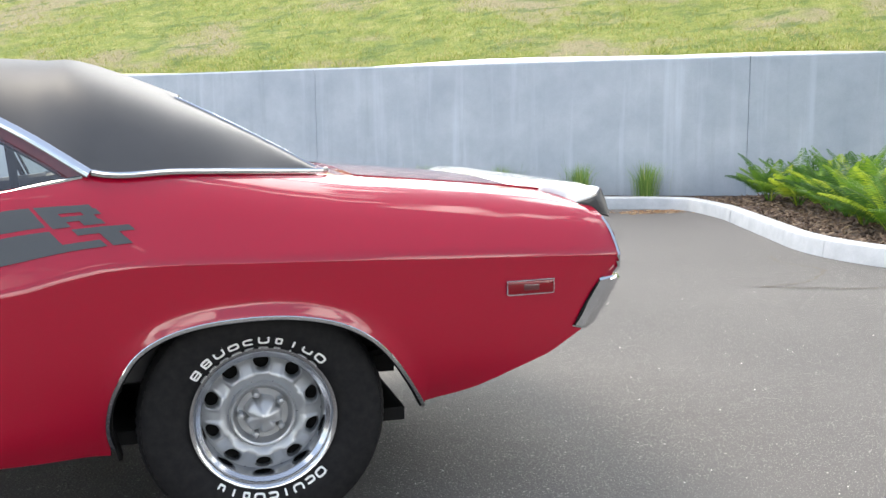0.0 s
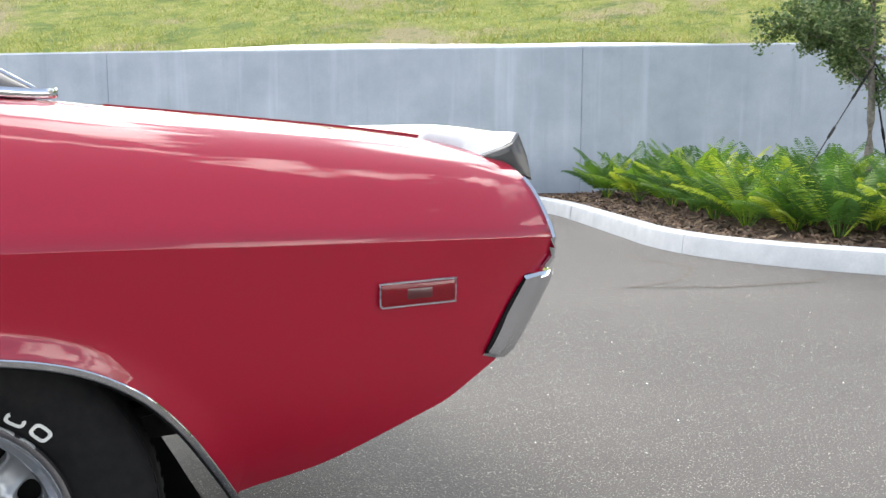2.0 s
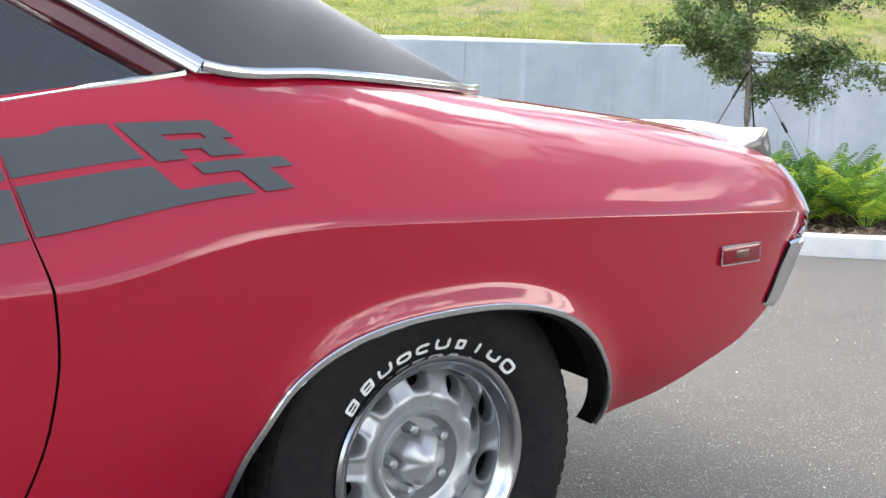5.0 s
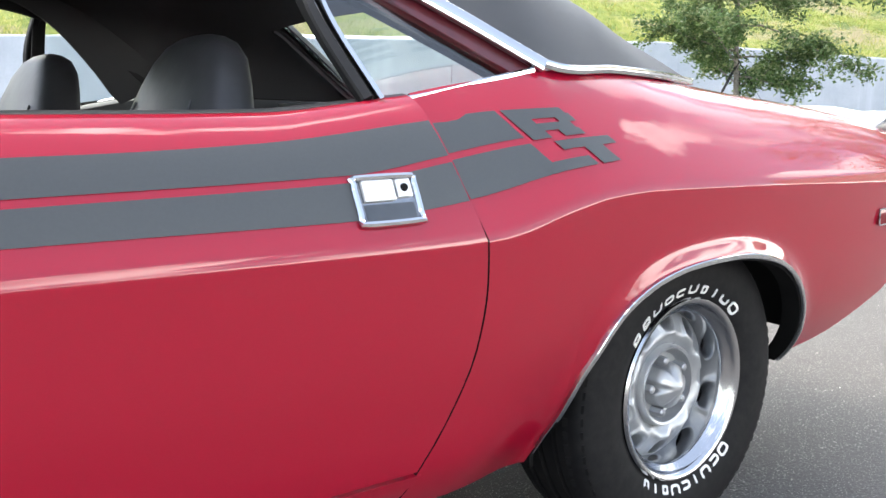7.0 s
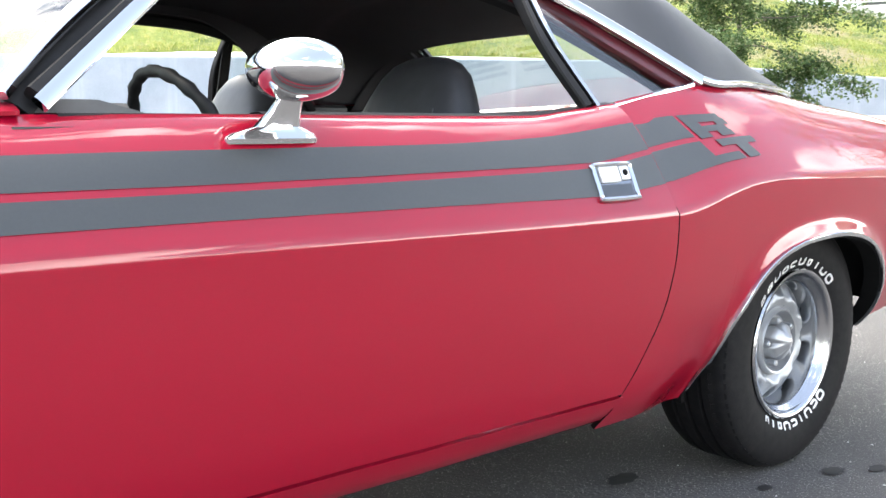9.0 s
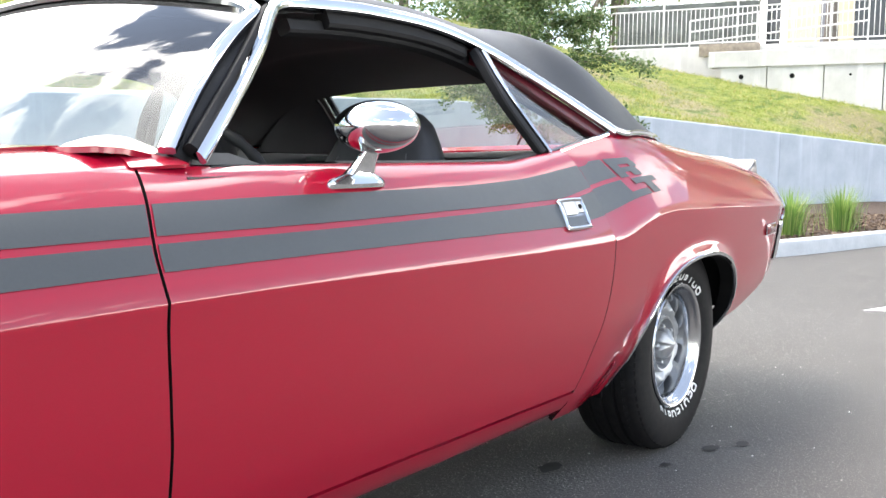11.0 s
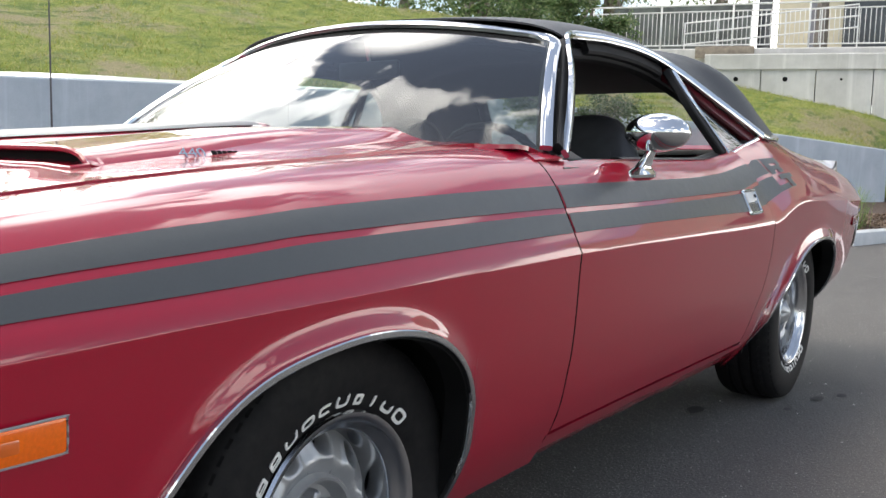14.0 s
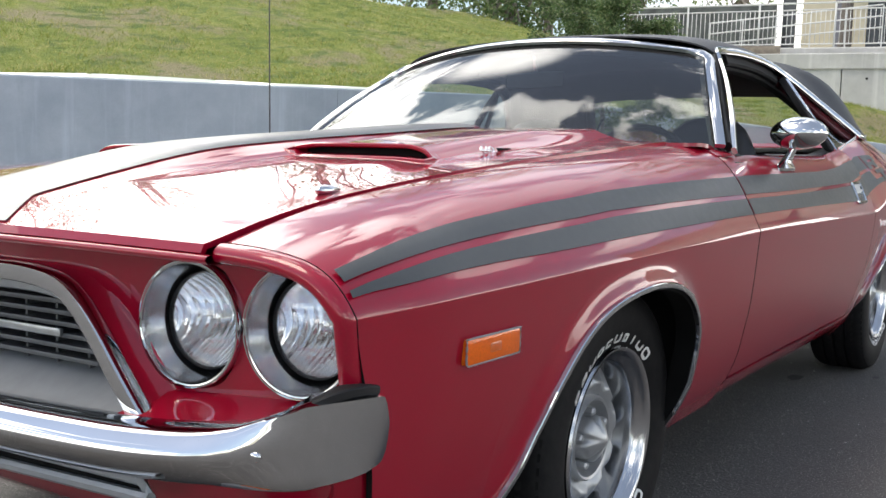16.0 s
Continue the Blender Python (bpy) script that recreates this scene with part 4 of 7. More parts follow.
# body-red channel inside the rail, its red darkened for the shade there
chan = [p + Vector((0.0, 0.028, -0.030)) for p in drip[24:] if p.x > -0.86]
front = [p + Vector((0.0, 0.028, -0.030)) for p in drip[24:] if p.x < -0.84]
mirrored(cpart("window_seal", Build().tube(front, 0.02, 8, flat=(0.040, 0.045), up=(0, 0.35, 1)), RUBBER))
mirrored(cpart("window_channel", Build().tube(chan, 0.02, 8, flat=(0.040, 0.045), up=(0, 0.35, 1)), plain("shaded_red_paint", (0.085, 0.008, 0.014), 0.3, coat=0.6)))
chan = [p + Vector((0.006, 0.040, -0.048)) for p in drip[20:]]
mirrored(cpart("window_seal", Build().tube(chan, 0.02, 8, flat=(0.034, 0.034), up=(0, 0.35, 1)), RUBBER))
# windshield
WS_BASE, WS_TOP = (-1.995, 0.078, 0.962), (-1.585, 0.272, 1.262)


def ws_pt(u, v):
    """u across 0..1, v from foot to top."""
    q = 1 - (2 * u - 1) ** 2
    yb, yt = WS_BASE[1] + (2 * YC - 2 * WS_BASE[1]) * u, WS_TOP[1] + (2 * YC - 2 * WS_TOP[1]) * u
    # wrap: quick near the pillars
    wrap = 1 - abs(2 * u - 1) ** 2.6
    base = Vector((WS_BASE[0] - 0.20 * wrap, yb, WS_BASE[2] + 0.012 * q))
    top = Vector((WS_TOP[0] - 0.115 * wrap, yt, WS_TOP[2] + 0.058 * q))
    p = base.lerp(top, v)
    return p + Vector((-0.5, 0, 0.6)) * (0.03 * 4 * v * (1 - v))


b = Build().grid([[ws_pt(u, v) for u in span(0.012, 0.988, 33)] for v in span(0.0, 0.985, 14)])
ws = cpart("windshield", b, WINDSH, "laminated windshield reflecting the sky")
ws.visible_shadow = False
rim = [ws_pt(0, v) for v in span(0, 0.9, 12)] + [ws_pt(0.012, 0.96)] + [ws_pt(u, 1.0) for u in span(0.04, 0.96, 24)] + [ws_pt(0.988, 0.96)] + [ws_pt(1, v) for v in span(0.9, 0, 12)]
rim = spline(rim, 90)
cpart("windshield_trim", Build().tube([p + Vector((-0.006, 0, 0.006)) for p in rim], 0.01, 8, flat=(0.030, 0.016), up=[tuple((Vector((-0.75, -0.55 if p.y < YC else 0.55, 0.9)) if (p.y < 0.30 or p.y > 2 * YC - 0.30) else Vector((-0.5, 0, 1)))) for p in rim]), CHROME, "bright trim round the windshield")
b = Build().tube([p + Vector((0.018, 0.0, -0.002)) + Vector((0, 0.012 if p.y < YC else -0.012, -0.012)) for p in rim], 0.01, 6, flat=(0.05, 0.03), up=(0.75, 0, 1))
cpart("windshield_seal", b, RUBBER)
pil = [Vector((-1.955, 0.070, 0.966)), Vector((-1.77, 0.160, 1.110)), Vector((-1.60, 0.246, 1.252))]
mirrored(cpart("roof_pillar", Build().tube(spline(pil, 14), 0.02, 10, flat=(0.032, 0.024), up=(0.7, -0.5, 1)), RUBBER, "black pillar cover between the bright trims"))
# quarter glass
qf = [Vector((-0.785, 0.050, 0.964)), Vector((-0.828, 0.150, 1.112)), Vector((-0.822, 0.240, 1.236))]
qr = [Vector((-0.465, 0.062, 1.005)), Vector((-0.60, 0.155, 1.110)), Vector((-0.735, 0.228, 1.208))]
rows = []
for v in span(0, 1, 9):
    a, c = Vector(spline(qf, 9)[round(v * 8)]), Vector(spline(qr, 9)[round(v * 8)])
    rows.append([a.lerp(c, t) for t in span(0, 1, 9)])
qg = cpart("quarter_window", Build().grid(rows), GLASS, "fixed rear side glass")
qg.visible_shadow = False
part_trim = Build().tube([p + Vector((-0.004, -0.004, 0)) for p in spline(qf, 12)], 0.01, 8, flat=(0.012, 0.022), up=(0, 1, 0.4))
o = part("window_frame", part_trim, CHROME, qg, "chrome leading edge")
part("window_seal", Build().tube([p + Vector((-0.026, 0.006, 0)) for p in spline(qf, 12)], 0.012, 8, flat=(0.022, 0.028), up=(0, 1, 0.4)), RUBBER, qg)
part("belt_trim", Build().tube([Vector((-0.74, 0.046, 0.966)), Vector((-0.60, 0.050, 0.992)), Vector((-0.44, 0.048, 1.022))], 0.006, 6), CHROME, qg)
mirrored(qg).visible_shadow = False
# dark trim inside the rear pillars
for sg, wd in ((1, 0.13),):
    rows = []
    for p in drip[30:58]:
        f = min(1, max(0, (p.x + 1.0) / 0.5))
        q = [Vector((p.x - wd * f, p.y + 0.075, p.z - 0.035 - wd * f * 0.30)), Vector((p.x + 0.03, p.y + 0.06, p.z - 0.01))]
        rows.append([Vector((r.x, 2 * YC - r.y, r.z)) if sg else r for r in q])
    cpart("pillar_trim", Build().grid(rows), HEADL, thick=0.008)
rows = [[Vector((e.x - d * 0.25, e.y - 0.004, max(0.968, e.z - 0.008 - d))) for d in (0.0, 0.012, 0.025)] for e in SAIL_E]
mirrored(cpart("rear_pillar_trim", Build().grid(rows), HEADL, thick=0.01))
# belt seal along the open door window
b = Build().tube([(x, door_ty(x) + 0.012, door_tz(x) + 0.001 - 0.005) for x in span(-1.93, -0.76, 20)], 0.005, 6)
mirrored(cpart("belt_seal", b, RUBBER))

# padded tops of the doors, seen across the cabin
rows = [[(x, door_ty(x) + dy, door_tz(x) + dz) for dy, dz in ((0.016, -0.012), (0.018, 0.002), (0.030, 0.006), (0.055, 0.004), (0.066, -0.008), (0.070, -0.08))] for x in span(-1.60, -0.72, 24)]
mirrored(cpart("door_top_pad", Build().grid(rows), SEATM, "black padded top of the door panel"))

rows = [[(x, qtr_ty(x) + dy, qtr_tz(x) + dz) for dy, dz in ((0.022, -0.014), (0.026, -0.002), (0.045, -0.002), (0.060, -0.012), (0.064, -0.10))] for x in span(-0.72, -0.30, 10)]
mirrored(cpart("quarter_pad", Build().grid(rows), SEATM, "black trim inside the quarter panel"))

# ---- stripes ----
st_top = pchip((-3.752, 0.786), (-3.69, 0.798), (-3.613, 0.812), (-3.525, 0.824), (-3.424, 0.834), (-3.311, 0.843), (-3.181, 0.852), (-3.03, 0.860), (-2.9, 0.868), (-2.15, 0.886), (-1.83, 0.890), (-1.32, 0.893), (-1.04, 0.902), (-0.75, 0.930), (-0.57, 0.948), (-0.40, 0.955))
st_mid = pchip((-3.752, 0.766), (-3.708, 0.774), (-3.634, 0.784), (-3.552, 0.793), (-3.455, 0.800), (-3.344, 0.807), (-3.218, 0.813), (-3.073, 0.819), (-2.93, 0.826), (-2.13, 0.835), (-1.85, 0.835), (-1.35, 0.839), (-0.91, 0.846), (-0.73, 0.868), (-0.55, 0.893), (-0.40, 0.906))
st_bot = pchip((-3.752, 0.752), (-3.719, 0.756), (-3.649, 0.760), (-3.571, 0.765), (-3.479, 0.769), (-3.373, 0.772), (-3.252, 0.774), (-3.111, 0.777), (-2.95, 0.781), (-2.1, 0.790), (-1.86, 0.790), (-1.37, 0.788), (-0.94, 0.785), (-0.69, 0.803), (-0.44, 0.845), (-0.30, 0.858))


def strip(x0, x1, lo, hi, kind, n, slant=0.0, e0=None, e1=None):
    """A decal laid on the flank between two heights; e0, e1: edge curves for its ends."""
    rows = []
    for k in range(n + 1):
        row = []
        for j in range(7):
            v = j / 6
            xb = x0 + (x1 - x0) * k / n
            z = lo(xb) + (hi(xb) - lo(xb)) * v
            xa, xe = (e0(z) if e0 else x0), (e1(z) if e1 else x1)
            x = xa + (xe - xa) * k / n + slant * (v - 0.5)
            z = lo(x) + (hi(x) - lo(x)) * v
            row.append((x, upper_at(x, z, kind) - 0.0018, z))
        rows.append(row)
    return Build().grid(rows)


G = 0.0055
for lo, hi in ((lambda x: st_mid(x) + G, st_top), (st_bot, lambda x: st_mid(x) - G)):
    for args in ((-3.748, -2.115, lo, hi, "fender", 40, 0.0, None, lambda z: front_gap(z) - 0.007), (-2.10, -0.70, lo, hi, "door", 40, 0.0, lambda z: front_gap(z) + 0.005, lambda z: rear_gap(z) - 0.005), (-0.70, -0.565, lo, hi, "quarter", 8, 0.0, lambda z: rear_gap(z) + 0.005, lambda z: -0.548 + (z - 0.92) * -0.8)):
        mirrored(cpart("side_stripe", strip(*args), STRIPE, "black tape stripe", edge=0))


def decal(pieces):
    """Plain shapes at the stripe's end, laid on the flank: (x0, x1, v0, v1) with v from the stripe's lower to upper edge."""
    b = Build()
    for x0, x1, v0, v1 in pieces:
        rows = []
        for k in range(5):
            row = []
            for j in range(5):
                v = v0 + (v1 - v0) * j / 4
                xb = x0 + (x1 - x0) * k / 4
                x = xb - 0.105 * (v - 0.5)
                z = st_bot(x) + (st_top(x) - st_bot(x)) * v
                row.append((x, upper_at(x, z, "quarter") - 0.0025, z))
            rows.append(row)
        b.grid(rows)
    return b


mirrored(cpart("stripe_mark", decal([(-0.508, -0.464, 0.53, 1.0), (-0.464, -0.372, 0.84, 1.0), (-0.408, -0.366, 0.76, 0.90), (-0.464, -0.385, 0.645, 0.765), (-0.432, -0.380, 0.53, 0.65)]), STRIPE, "block mark that ends the stripe", edge=0))
mirrored(cpart("stripe_mark", decal([(-0.545, -0.432, 0.0, 0.17), (-0.470, -0.330, 0.32, 0.47), (-0.418, -0.370, 0.0, 0.34)]), STRIPE, "block mark that ends the stripe", edge=0))

# ---- brightwork of the flank ----
for arch in (ARCH_R, ARCH_F):
    pts = [Vector((p.x, low_y(p.x, p.z, arch) - 0.003, p.z)) for p in arch]
    mirrored(cpart("arch_trim", Build().tube([p for p in pts if p.z > 0.268], 0.01, 8, flat=(0.012, 0.011), up=(0, 1, 0)), CHROME, "chrome wheel-arch lip"))
    inner = Build().grid([[p + Vector((0, 0.004, 0)) for p in pts], [p + Vector((0, 0.05, 0.004)) for p in pts]])
    mirrored(cpart("arch_rubber", inner, DARK, thick=0.01))
    # wheel well
    mid = Vector((0 if arch is ARCH_R else X_F, 0, 0.34))
    well = [p for p in pts if p.z > (0.38 if arch is ARCH_R else 0.30)]
    grow = [Vector((p.x + (p.x - mid.x) * 0.06, 0, p.z + 0.03)) for p in well]
    rows = [[Vector((p.x, q.y + 0.03, p.z)) for p, q in zip(grow, well)], [Vector((p.x, 0.20, p.z + 0.01)) for p in grow], [Vector((p.x, 0.42, p.z)) for p in grow]]
    back = [Vector((p.x, 0.42, max(0.34, p.z - 0.5))) for p in grow]
    mirrored(cpart("wheel_well", Build().grid(rows + [back]), DARK))


BULB = plain("dark_lens_core", (0.06, 0.004, 0.006), 0.3, coat=0.5)


def marker(x0, x1, z0, z1, mat, label, proud):
    """A lamp laid along the flank, its face a little proud of the skin."""
    ya, yb = low_y(x0, (z0 + z1) / 2), low_y(x1, (z0 + z1) / 2)
    turn = Matrix.Translation((x0, ya, z0)) @ Matrix.Rotation(math.atan2(yb - ya, x1 - x0), 4, "Z")
    w, h, g = x1 - x0, z1 - z0, 0.0017
    ob = cpart("side_marker", Build().box((0, -proud, 0), (w, 0.02, h), turn, 0.006), mat, label)
    ring = spline([(0.004, 0, 0), (w / 2, 0, 0), (w - 0.004, 0, 0), (w, 0, 0.004), (w, 0, h - 0.004), (w - 0.004, 0, h), (w / 2, 0, h), (0.004, 0, h), (0, 0, h - 0.004), (0, 0, 0.004), (0.004, 0, 0)], 60)[:-1]
    part("marker_rim", Build().tube([turn @ (p + Vector((0, -proud + 0.002, 0))) for p in ring], g, 6, closed=True), SILVERP, ob)
    if mat is REDLENS:
        part("marker_bulb", Build().box((w * 0.34, -proud - 0.0008, h * 0.26), (w * 0.68, -proud + 0.006, h * 0.74), turn, 0.003), BULB, ob, "dark shape behind the lens")
    else:
        part("marker_bulb", Build().box((w * 0.40, -proud - 0.0008, h * 0.30), (w * 0.62, -proud + 0.006, h * 0.70), turn, 0.003), AMBER_CORE, ob, "darker square behind the lens")
    return ob


AMBER_CORE = plain("amber_core", (0.55, 0.10, 0.006), 0.3, coat=0.5)
mirrored(marker(0.684, 0.828, 0.659, 0.699, REDLENS, "red rear side marker lamp with chrome rim", 0.008))
mirrored(marker(-3.526, -3.380, 0.628, 0.668, AMBER, "amber front side marker lamp with chrome rim", 0.010))

# door handle
def flank_frame(x, z, kind):
    p = Vector((x, upper_at(x, z, kind), z))
    dz = Vector((x, upper_at(x, z + 0.01, kind), z + 0.01)) - p
    dx = Vector((x + 0.01, upper_at(x + 0.01, z, kind), z)) - p
    zx, xx = dz.normalized(), dx.normalized()
    nn = xx.cross(zx).normalized()
    if nn.y > 0:
        nn = -nn
    xx = zx.cross(nn).normalized()
    m = Matrix((xx, zx, nn)).transposed().to_4x4()
    m.translation = p
    return m if xx.x > 0 else m @ Matrix.Diagonal((-1, 1, 1, 1))


hm = flank_frame(-0.857, 0.811, "door")
ring = spline([(-0.056, -0.03, 0.004), (-0.056, 0.03, 0.004), (-0.05, 0.037, 0.004), (0.05, 0.037, 0.004), (0.056, 0.03, 0.004), (0.056, -0.03, 0.004), (0.05, -0.037, 0.004), (-0.05, -0.037, 0.004), (-0.056, -0.03, 0.004)], 48)[:-1]
handle = cpart("door_handle", Build().tube([hm @ p for p in ring], 0.006, 8, closed=True), CHROME, "chrome recessed door handle")
b = Build().box((-0.053, -0.035, -0.002), (0.053, 0.035, 0.003))
b.v = [tuple(hm @ Vector(v)) for v in b.v]
part("recess", b, plain("handle_recess", (0.30, 0.31, 0.33), 0.2, 0.9), handle, smooth=False)
b = Build().box((-0.045, -0.002, 0.003), (0.014, 0.032, 0.010), None, 0.003)
b.v = [tuple(hm @ Vector(v)) for v in b.v]
part("paddle", b, plain("paddle_satin", (0.62, 0.62, 0.61), 0.35, 0.35, vary=0.05), handle)
b = Build().box((0.018, 0.002, 0.003), (0.047, 0.032, 0.009), None, 0.003)
b.v = [tuple(hm @ Vector(v)) for v in b.v]
part("lock_plate", b, plain("lock_satin", (0.60, 0.60, 0.60), 0.35, 0.35, vary=0.05), handle)
b = Build()
bm = bmesh.new()
bmesh.ops.create_cone(bm, cap_ends=True, segments=16, radius1=0.007, radius2=0.006, depth=0.004)
b.take(bm, hm @ Matrix.Translation((0.032, 0.017, 0.010)))
part("keyhole", b, DARK, handle)
# flat plate for the finger well, the hollow's shade put into its dark metal
b = Build().box((-0.045, -0.033, 0.003), (0.047, -0.006, 0.0045))
b.v = [tuple(hm @ Vector(v)) for v in b.v]
part("finger_well", b, plain("finger_well", (0.10, 0.105, 0.11), 0.25, 0.8), handle, smooth=False)
mirrored(handle)

# door mirror
b = Build()
bm = bmesh.new()
bmesh.ops.create_uvsphere(bm, u_segments=40, v_segments=24, radius=1)
for v in bm.verts:
    if v.co.x > 0.72:
        v.co.x = 0.72 + (v.co.x - 0.72) * 0.12
mm = Matrix.Translation((-1.590, -0.026, 1.012)) @ Matrix.Rotation(radians(-18), 4, "Z") @ Matrix.Diagonal((0.080, 0.086, 0.050, 1))
b.take(bm, mm)
mirror = cpart("door_mirror", b, CHROME, "chrome bullet door mirror on a pedestal", edge=0)
rows = []
for z, hw, y0, y1, xo in ((0.898, 0.085, -0.026, 0.020, 0.0), (0.906, 0.084, -0.026, 0.020, 0.0), (0.914, 0.074, -0.020, 0.018, 0.004), (0.924, 0.042, -0.014, 0.012, 0.010), (0.945, 0.030, -0.014, 0.008, 0.018), (0.970, 0.022, -0.016, 0.004, 0.026), (0.985, 0.018, -0.020, 0.000, 0.030)):
    ring = []
    for k in range(20):
        a = 2 * math.pi * k / 20
        c, s = math.cos(a), math.sin(a)
        ring.append((-1.622 + xo + hw * math.copysign(abs(c) ** 0.7, c), (y0 + y1) / 2 + (y1 - y0) / 2 * math.copysign(abs(s) ** 0.7, s) + (0.914 - z) * 0.25 + 0.004, z))
    rows.append(ring)
b = Build().grid(rows, close_u=True)
b.poly(rows[0]).poly(rows[-1][::-1])
part("pedestal", b, CHROME, mirror).matrix_parent_inverse = Matrix.Identity(4)

# ---- nose ----
def face_x(y):
    return -3.762 - 0.035 * (1 - ((y - YC) / (YC + 0.03)) ** 2)


LAMPS = ((0.088, 0.687), (0.283, 0.683))
LR = 0.094


def panel_x(y):
    """The lamp panel lies back from the nose and sweeps towards the flank."""
    q = min(y, 2 * YC - y)
    return -3.724 - 0.13 * (q - 0.298) if q < 0.402 else -3.7375 - 0.040 * min(1, (q - 0.402) / 0.2)


b = Build()
# panel between the fenders with round holes for the lamps: rings laid from each hole to a cell round it
def cell(yc, zc, y0, y1, z0, z1):
    rows = [[], [], [], []]
    for k in range(48):
        a = 2 * math.pi * k / 48
        c, s = math.cos(a), math.sin(a)
        t = min((y1 - yc if c > 0 else yc - y0) / max(abs(c), 1e-6), (z1 - zc if s > 0 else zc - z0) / max(abs(s), 1e-6))
        for i, w in enumerate((0.0, 0.12, 0.6, 1.0)):
            r = LR + (t - LR) * w if t > LR else LR * (1 - w) + t * w
            y, z = yc + c * r, zc + s * r
            z = min(z, 0.798)
            if z > 0.73:
                y = max(y, upper_at(-3.79, z, "fender") + 0.016)
            rows[i].append((panel_x(y) + (0.010 if i == 0 else 0.0), y, z))
    b.grid(rows, close_u=True, flip=True)


cell(*LAMPS[0], -0.036, 0.1855, 0.555, 0.812)
cell(*LAMPS[1], 0.1855, 0.402, 0.550, 0.812)
sur_z = pchip((0.335, 0.575), (0.365, 0.610), (0.41, 0.665), (0.455, 0.710), (0.50, 0.735), (0.58, 0.746), (0.70, 0.748), (YC, 0.748))
b.grid([[(panel_x(y), y, 0.796 + (sur_z(y) + 0.006 - 0.796) * k / 4) for y in span(0.402, YC, 25)] for k in range(5)], flip=True)
mirrored(cpart("headlamp_panel", b, RED, edge=40))
# rolled lip of the fender and of the header over the lamps
col = []
for k in range(12):
    z = 0.585 + (crease_z(-3.78) - 0.585) * k / 12
    col.append(Vector((nose_x(z), low_y(-3.78, z), z)))
for k in range(19):
    y, z = bez(*upper(-3.78, "fender"), k / 18)
    col.append(Vector((nose_x(z), y, z)))
LIP = ((0.0002, 0.006), (-0.0006, 0.0), (0.0, -0.008), (0.004, -0.016), (0.010, -0.021), (0.018, -0.022), (0.024, -0.018), (0.028, -0.008), (0.029, 0.010), (0.030, 0.085))
rows = [[] for _ in LIP]
for i, p in enumerate(col):
    a, c = col[max(i - 1, 0)], col[min(i + 1, len(col) - 1)]
    t = (c - a).normalized()
    n = Vector((0, t.z, -t.y)).normalized()
    for r, (d, dx) in zip(rows, LIP):
        r.append(p + n * d + Vector((dx, 0, 0)))
mirrored(cpart("fender_edge", Build().grid(rows), RED, edge=0))
mirrored(cpart("fender_seam", Build().tube([p + Vector((0.001, -0.0002, 0)) for p in col], 0.0014, 5), DARK, "fine seam behind the rolled edge"))
rows = []
for y in span(0.164, 2 * YC - 0.164, 43):
    q = 1 - ((y - YC) / (YC - 0.178)) ** 2
    xl, zl = -3.801 - 0.035 * q, hood_z(-3.795, y) - 0.014
    rows.append([(xl + dx, y, zl - d) for d, dx in ((0.0, 0.004), (0.001, -0.003), (0.004, -0.006), (0.008, -0.006), (0.012, -0.002), (0.014, 0.008), (0.015, 0.10))])
cpart("header_lip", Build().grid(rows, flip=True), RED, edge=0)
BEZEL = plain("lamp_bezel", (0.62, 0.63, 0.64), 0.15, 1.0, vary=0.10, scale=60)
REFLECT = fluted("lamp_reflector")
LENSG = lens_glass("headlamp_glass")
for y, z in LAMPS:
    xf = panel_x(y) - 0.004
    turn_l = Matrix.Translation((xf, y, z)) @ Matrix.Rotation(radians(6), 4, "Z")
    def turned(prof, n=48):
        return [[turn_l @ Vector((d, r * math.cos(2 * math.pi * k / n), r * math.sin(2 * math.pi * k / n))) for k in range(n)] for r, d in prof]
    lamp = cpart("headlamp", Build().grid(turned([(LR + 0.003, 0.008), (LR + 0.003, -0.002), (LR + 0.001, -0.005), (LR - 0.003, -0.004), (LR - 0.005, 0.002), (LR - 0.011, 0.030), (0.0775, 0.048), (0.077, 0.056)]), close_u=True, flip=True), BEZEL, "round sealed-beam headlamp in a dished metal bezel", edge=50)
    part("bezel_rim", Build().tube([turn_l @ Vector((-0.004, (LR + 0.001) * math.cos(2 * math.pi * k / 48), (LR + 0.001) * math.sin(2 * math.pi * k / 48))) for k in range(48)], 0.0022, 6, closed=True), CHROME, lamp)
    part("lamp_gasket", Build().grid(turned([(0.0772, 0.050), (0.0768, 0.040), (0.075, 0.037), (0.073, 0.046)]), close_u=True, flip=True), RUBBER, lamp)
    # ribbed lens
    rows = []
    for j in range(21):
        r = 0.0748 * j / 20
        row = []
        for k in range(96):
            a = 2 * math.pi * k / 96
            yy, zz = r * math.cos(a), r * math.sin(a)
            rib = (0.0011 * abs(math.sin(yy * 420)) if abs(zz) < 0.048 else 0.0) + (0.0012 if abs(abs(zz) - 0.030) < 0.003 else 0.0)
            row.append(turn_l @ Vector((0.012 + 0.030 * (r / 0.0748) ** 2.2 + rib, yy, zz)))
        rows.append(row)
    part("lens", Build().grid(rows, close_u=True), LENSG, lamp, "ribbed clear lens", edge=0).visible_shadow = False
    part("reflector", Build().grid(turned([(r, 0.047 + 0.075 * (1 - (r / 0.074) ** 2)) for r in span(0.001, 0.074, 14)], 40), close_u=True), REFLECT, lamp, edge=0)
    part("bulb_shield", Build().grid(turned([(0.001, 0.060), (0.008, 0.062), (0.011, 0.070), (0.011, 0.085)], 16), close_u=True), CHROME, lamp)
    mirrored(lamp)
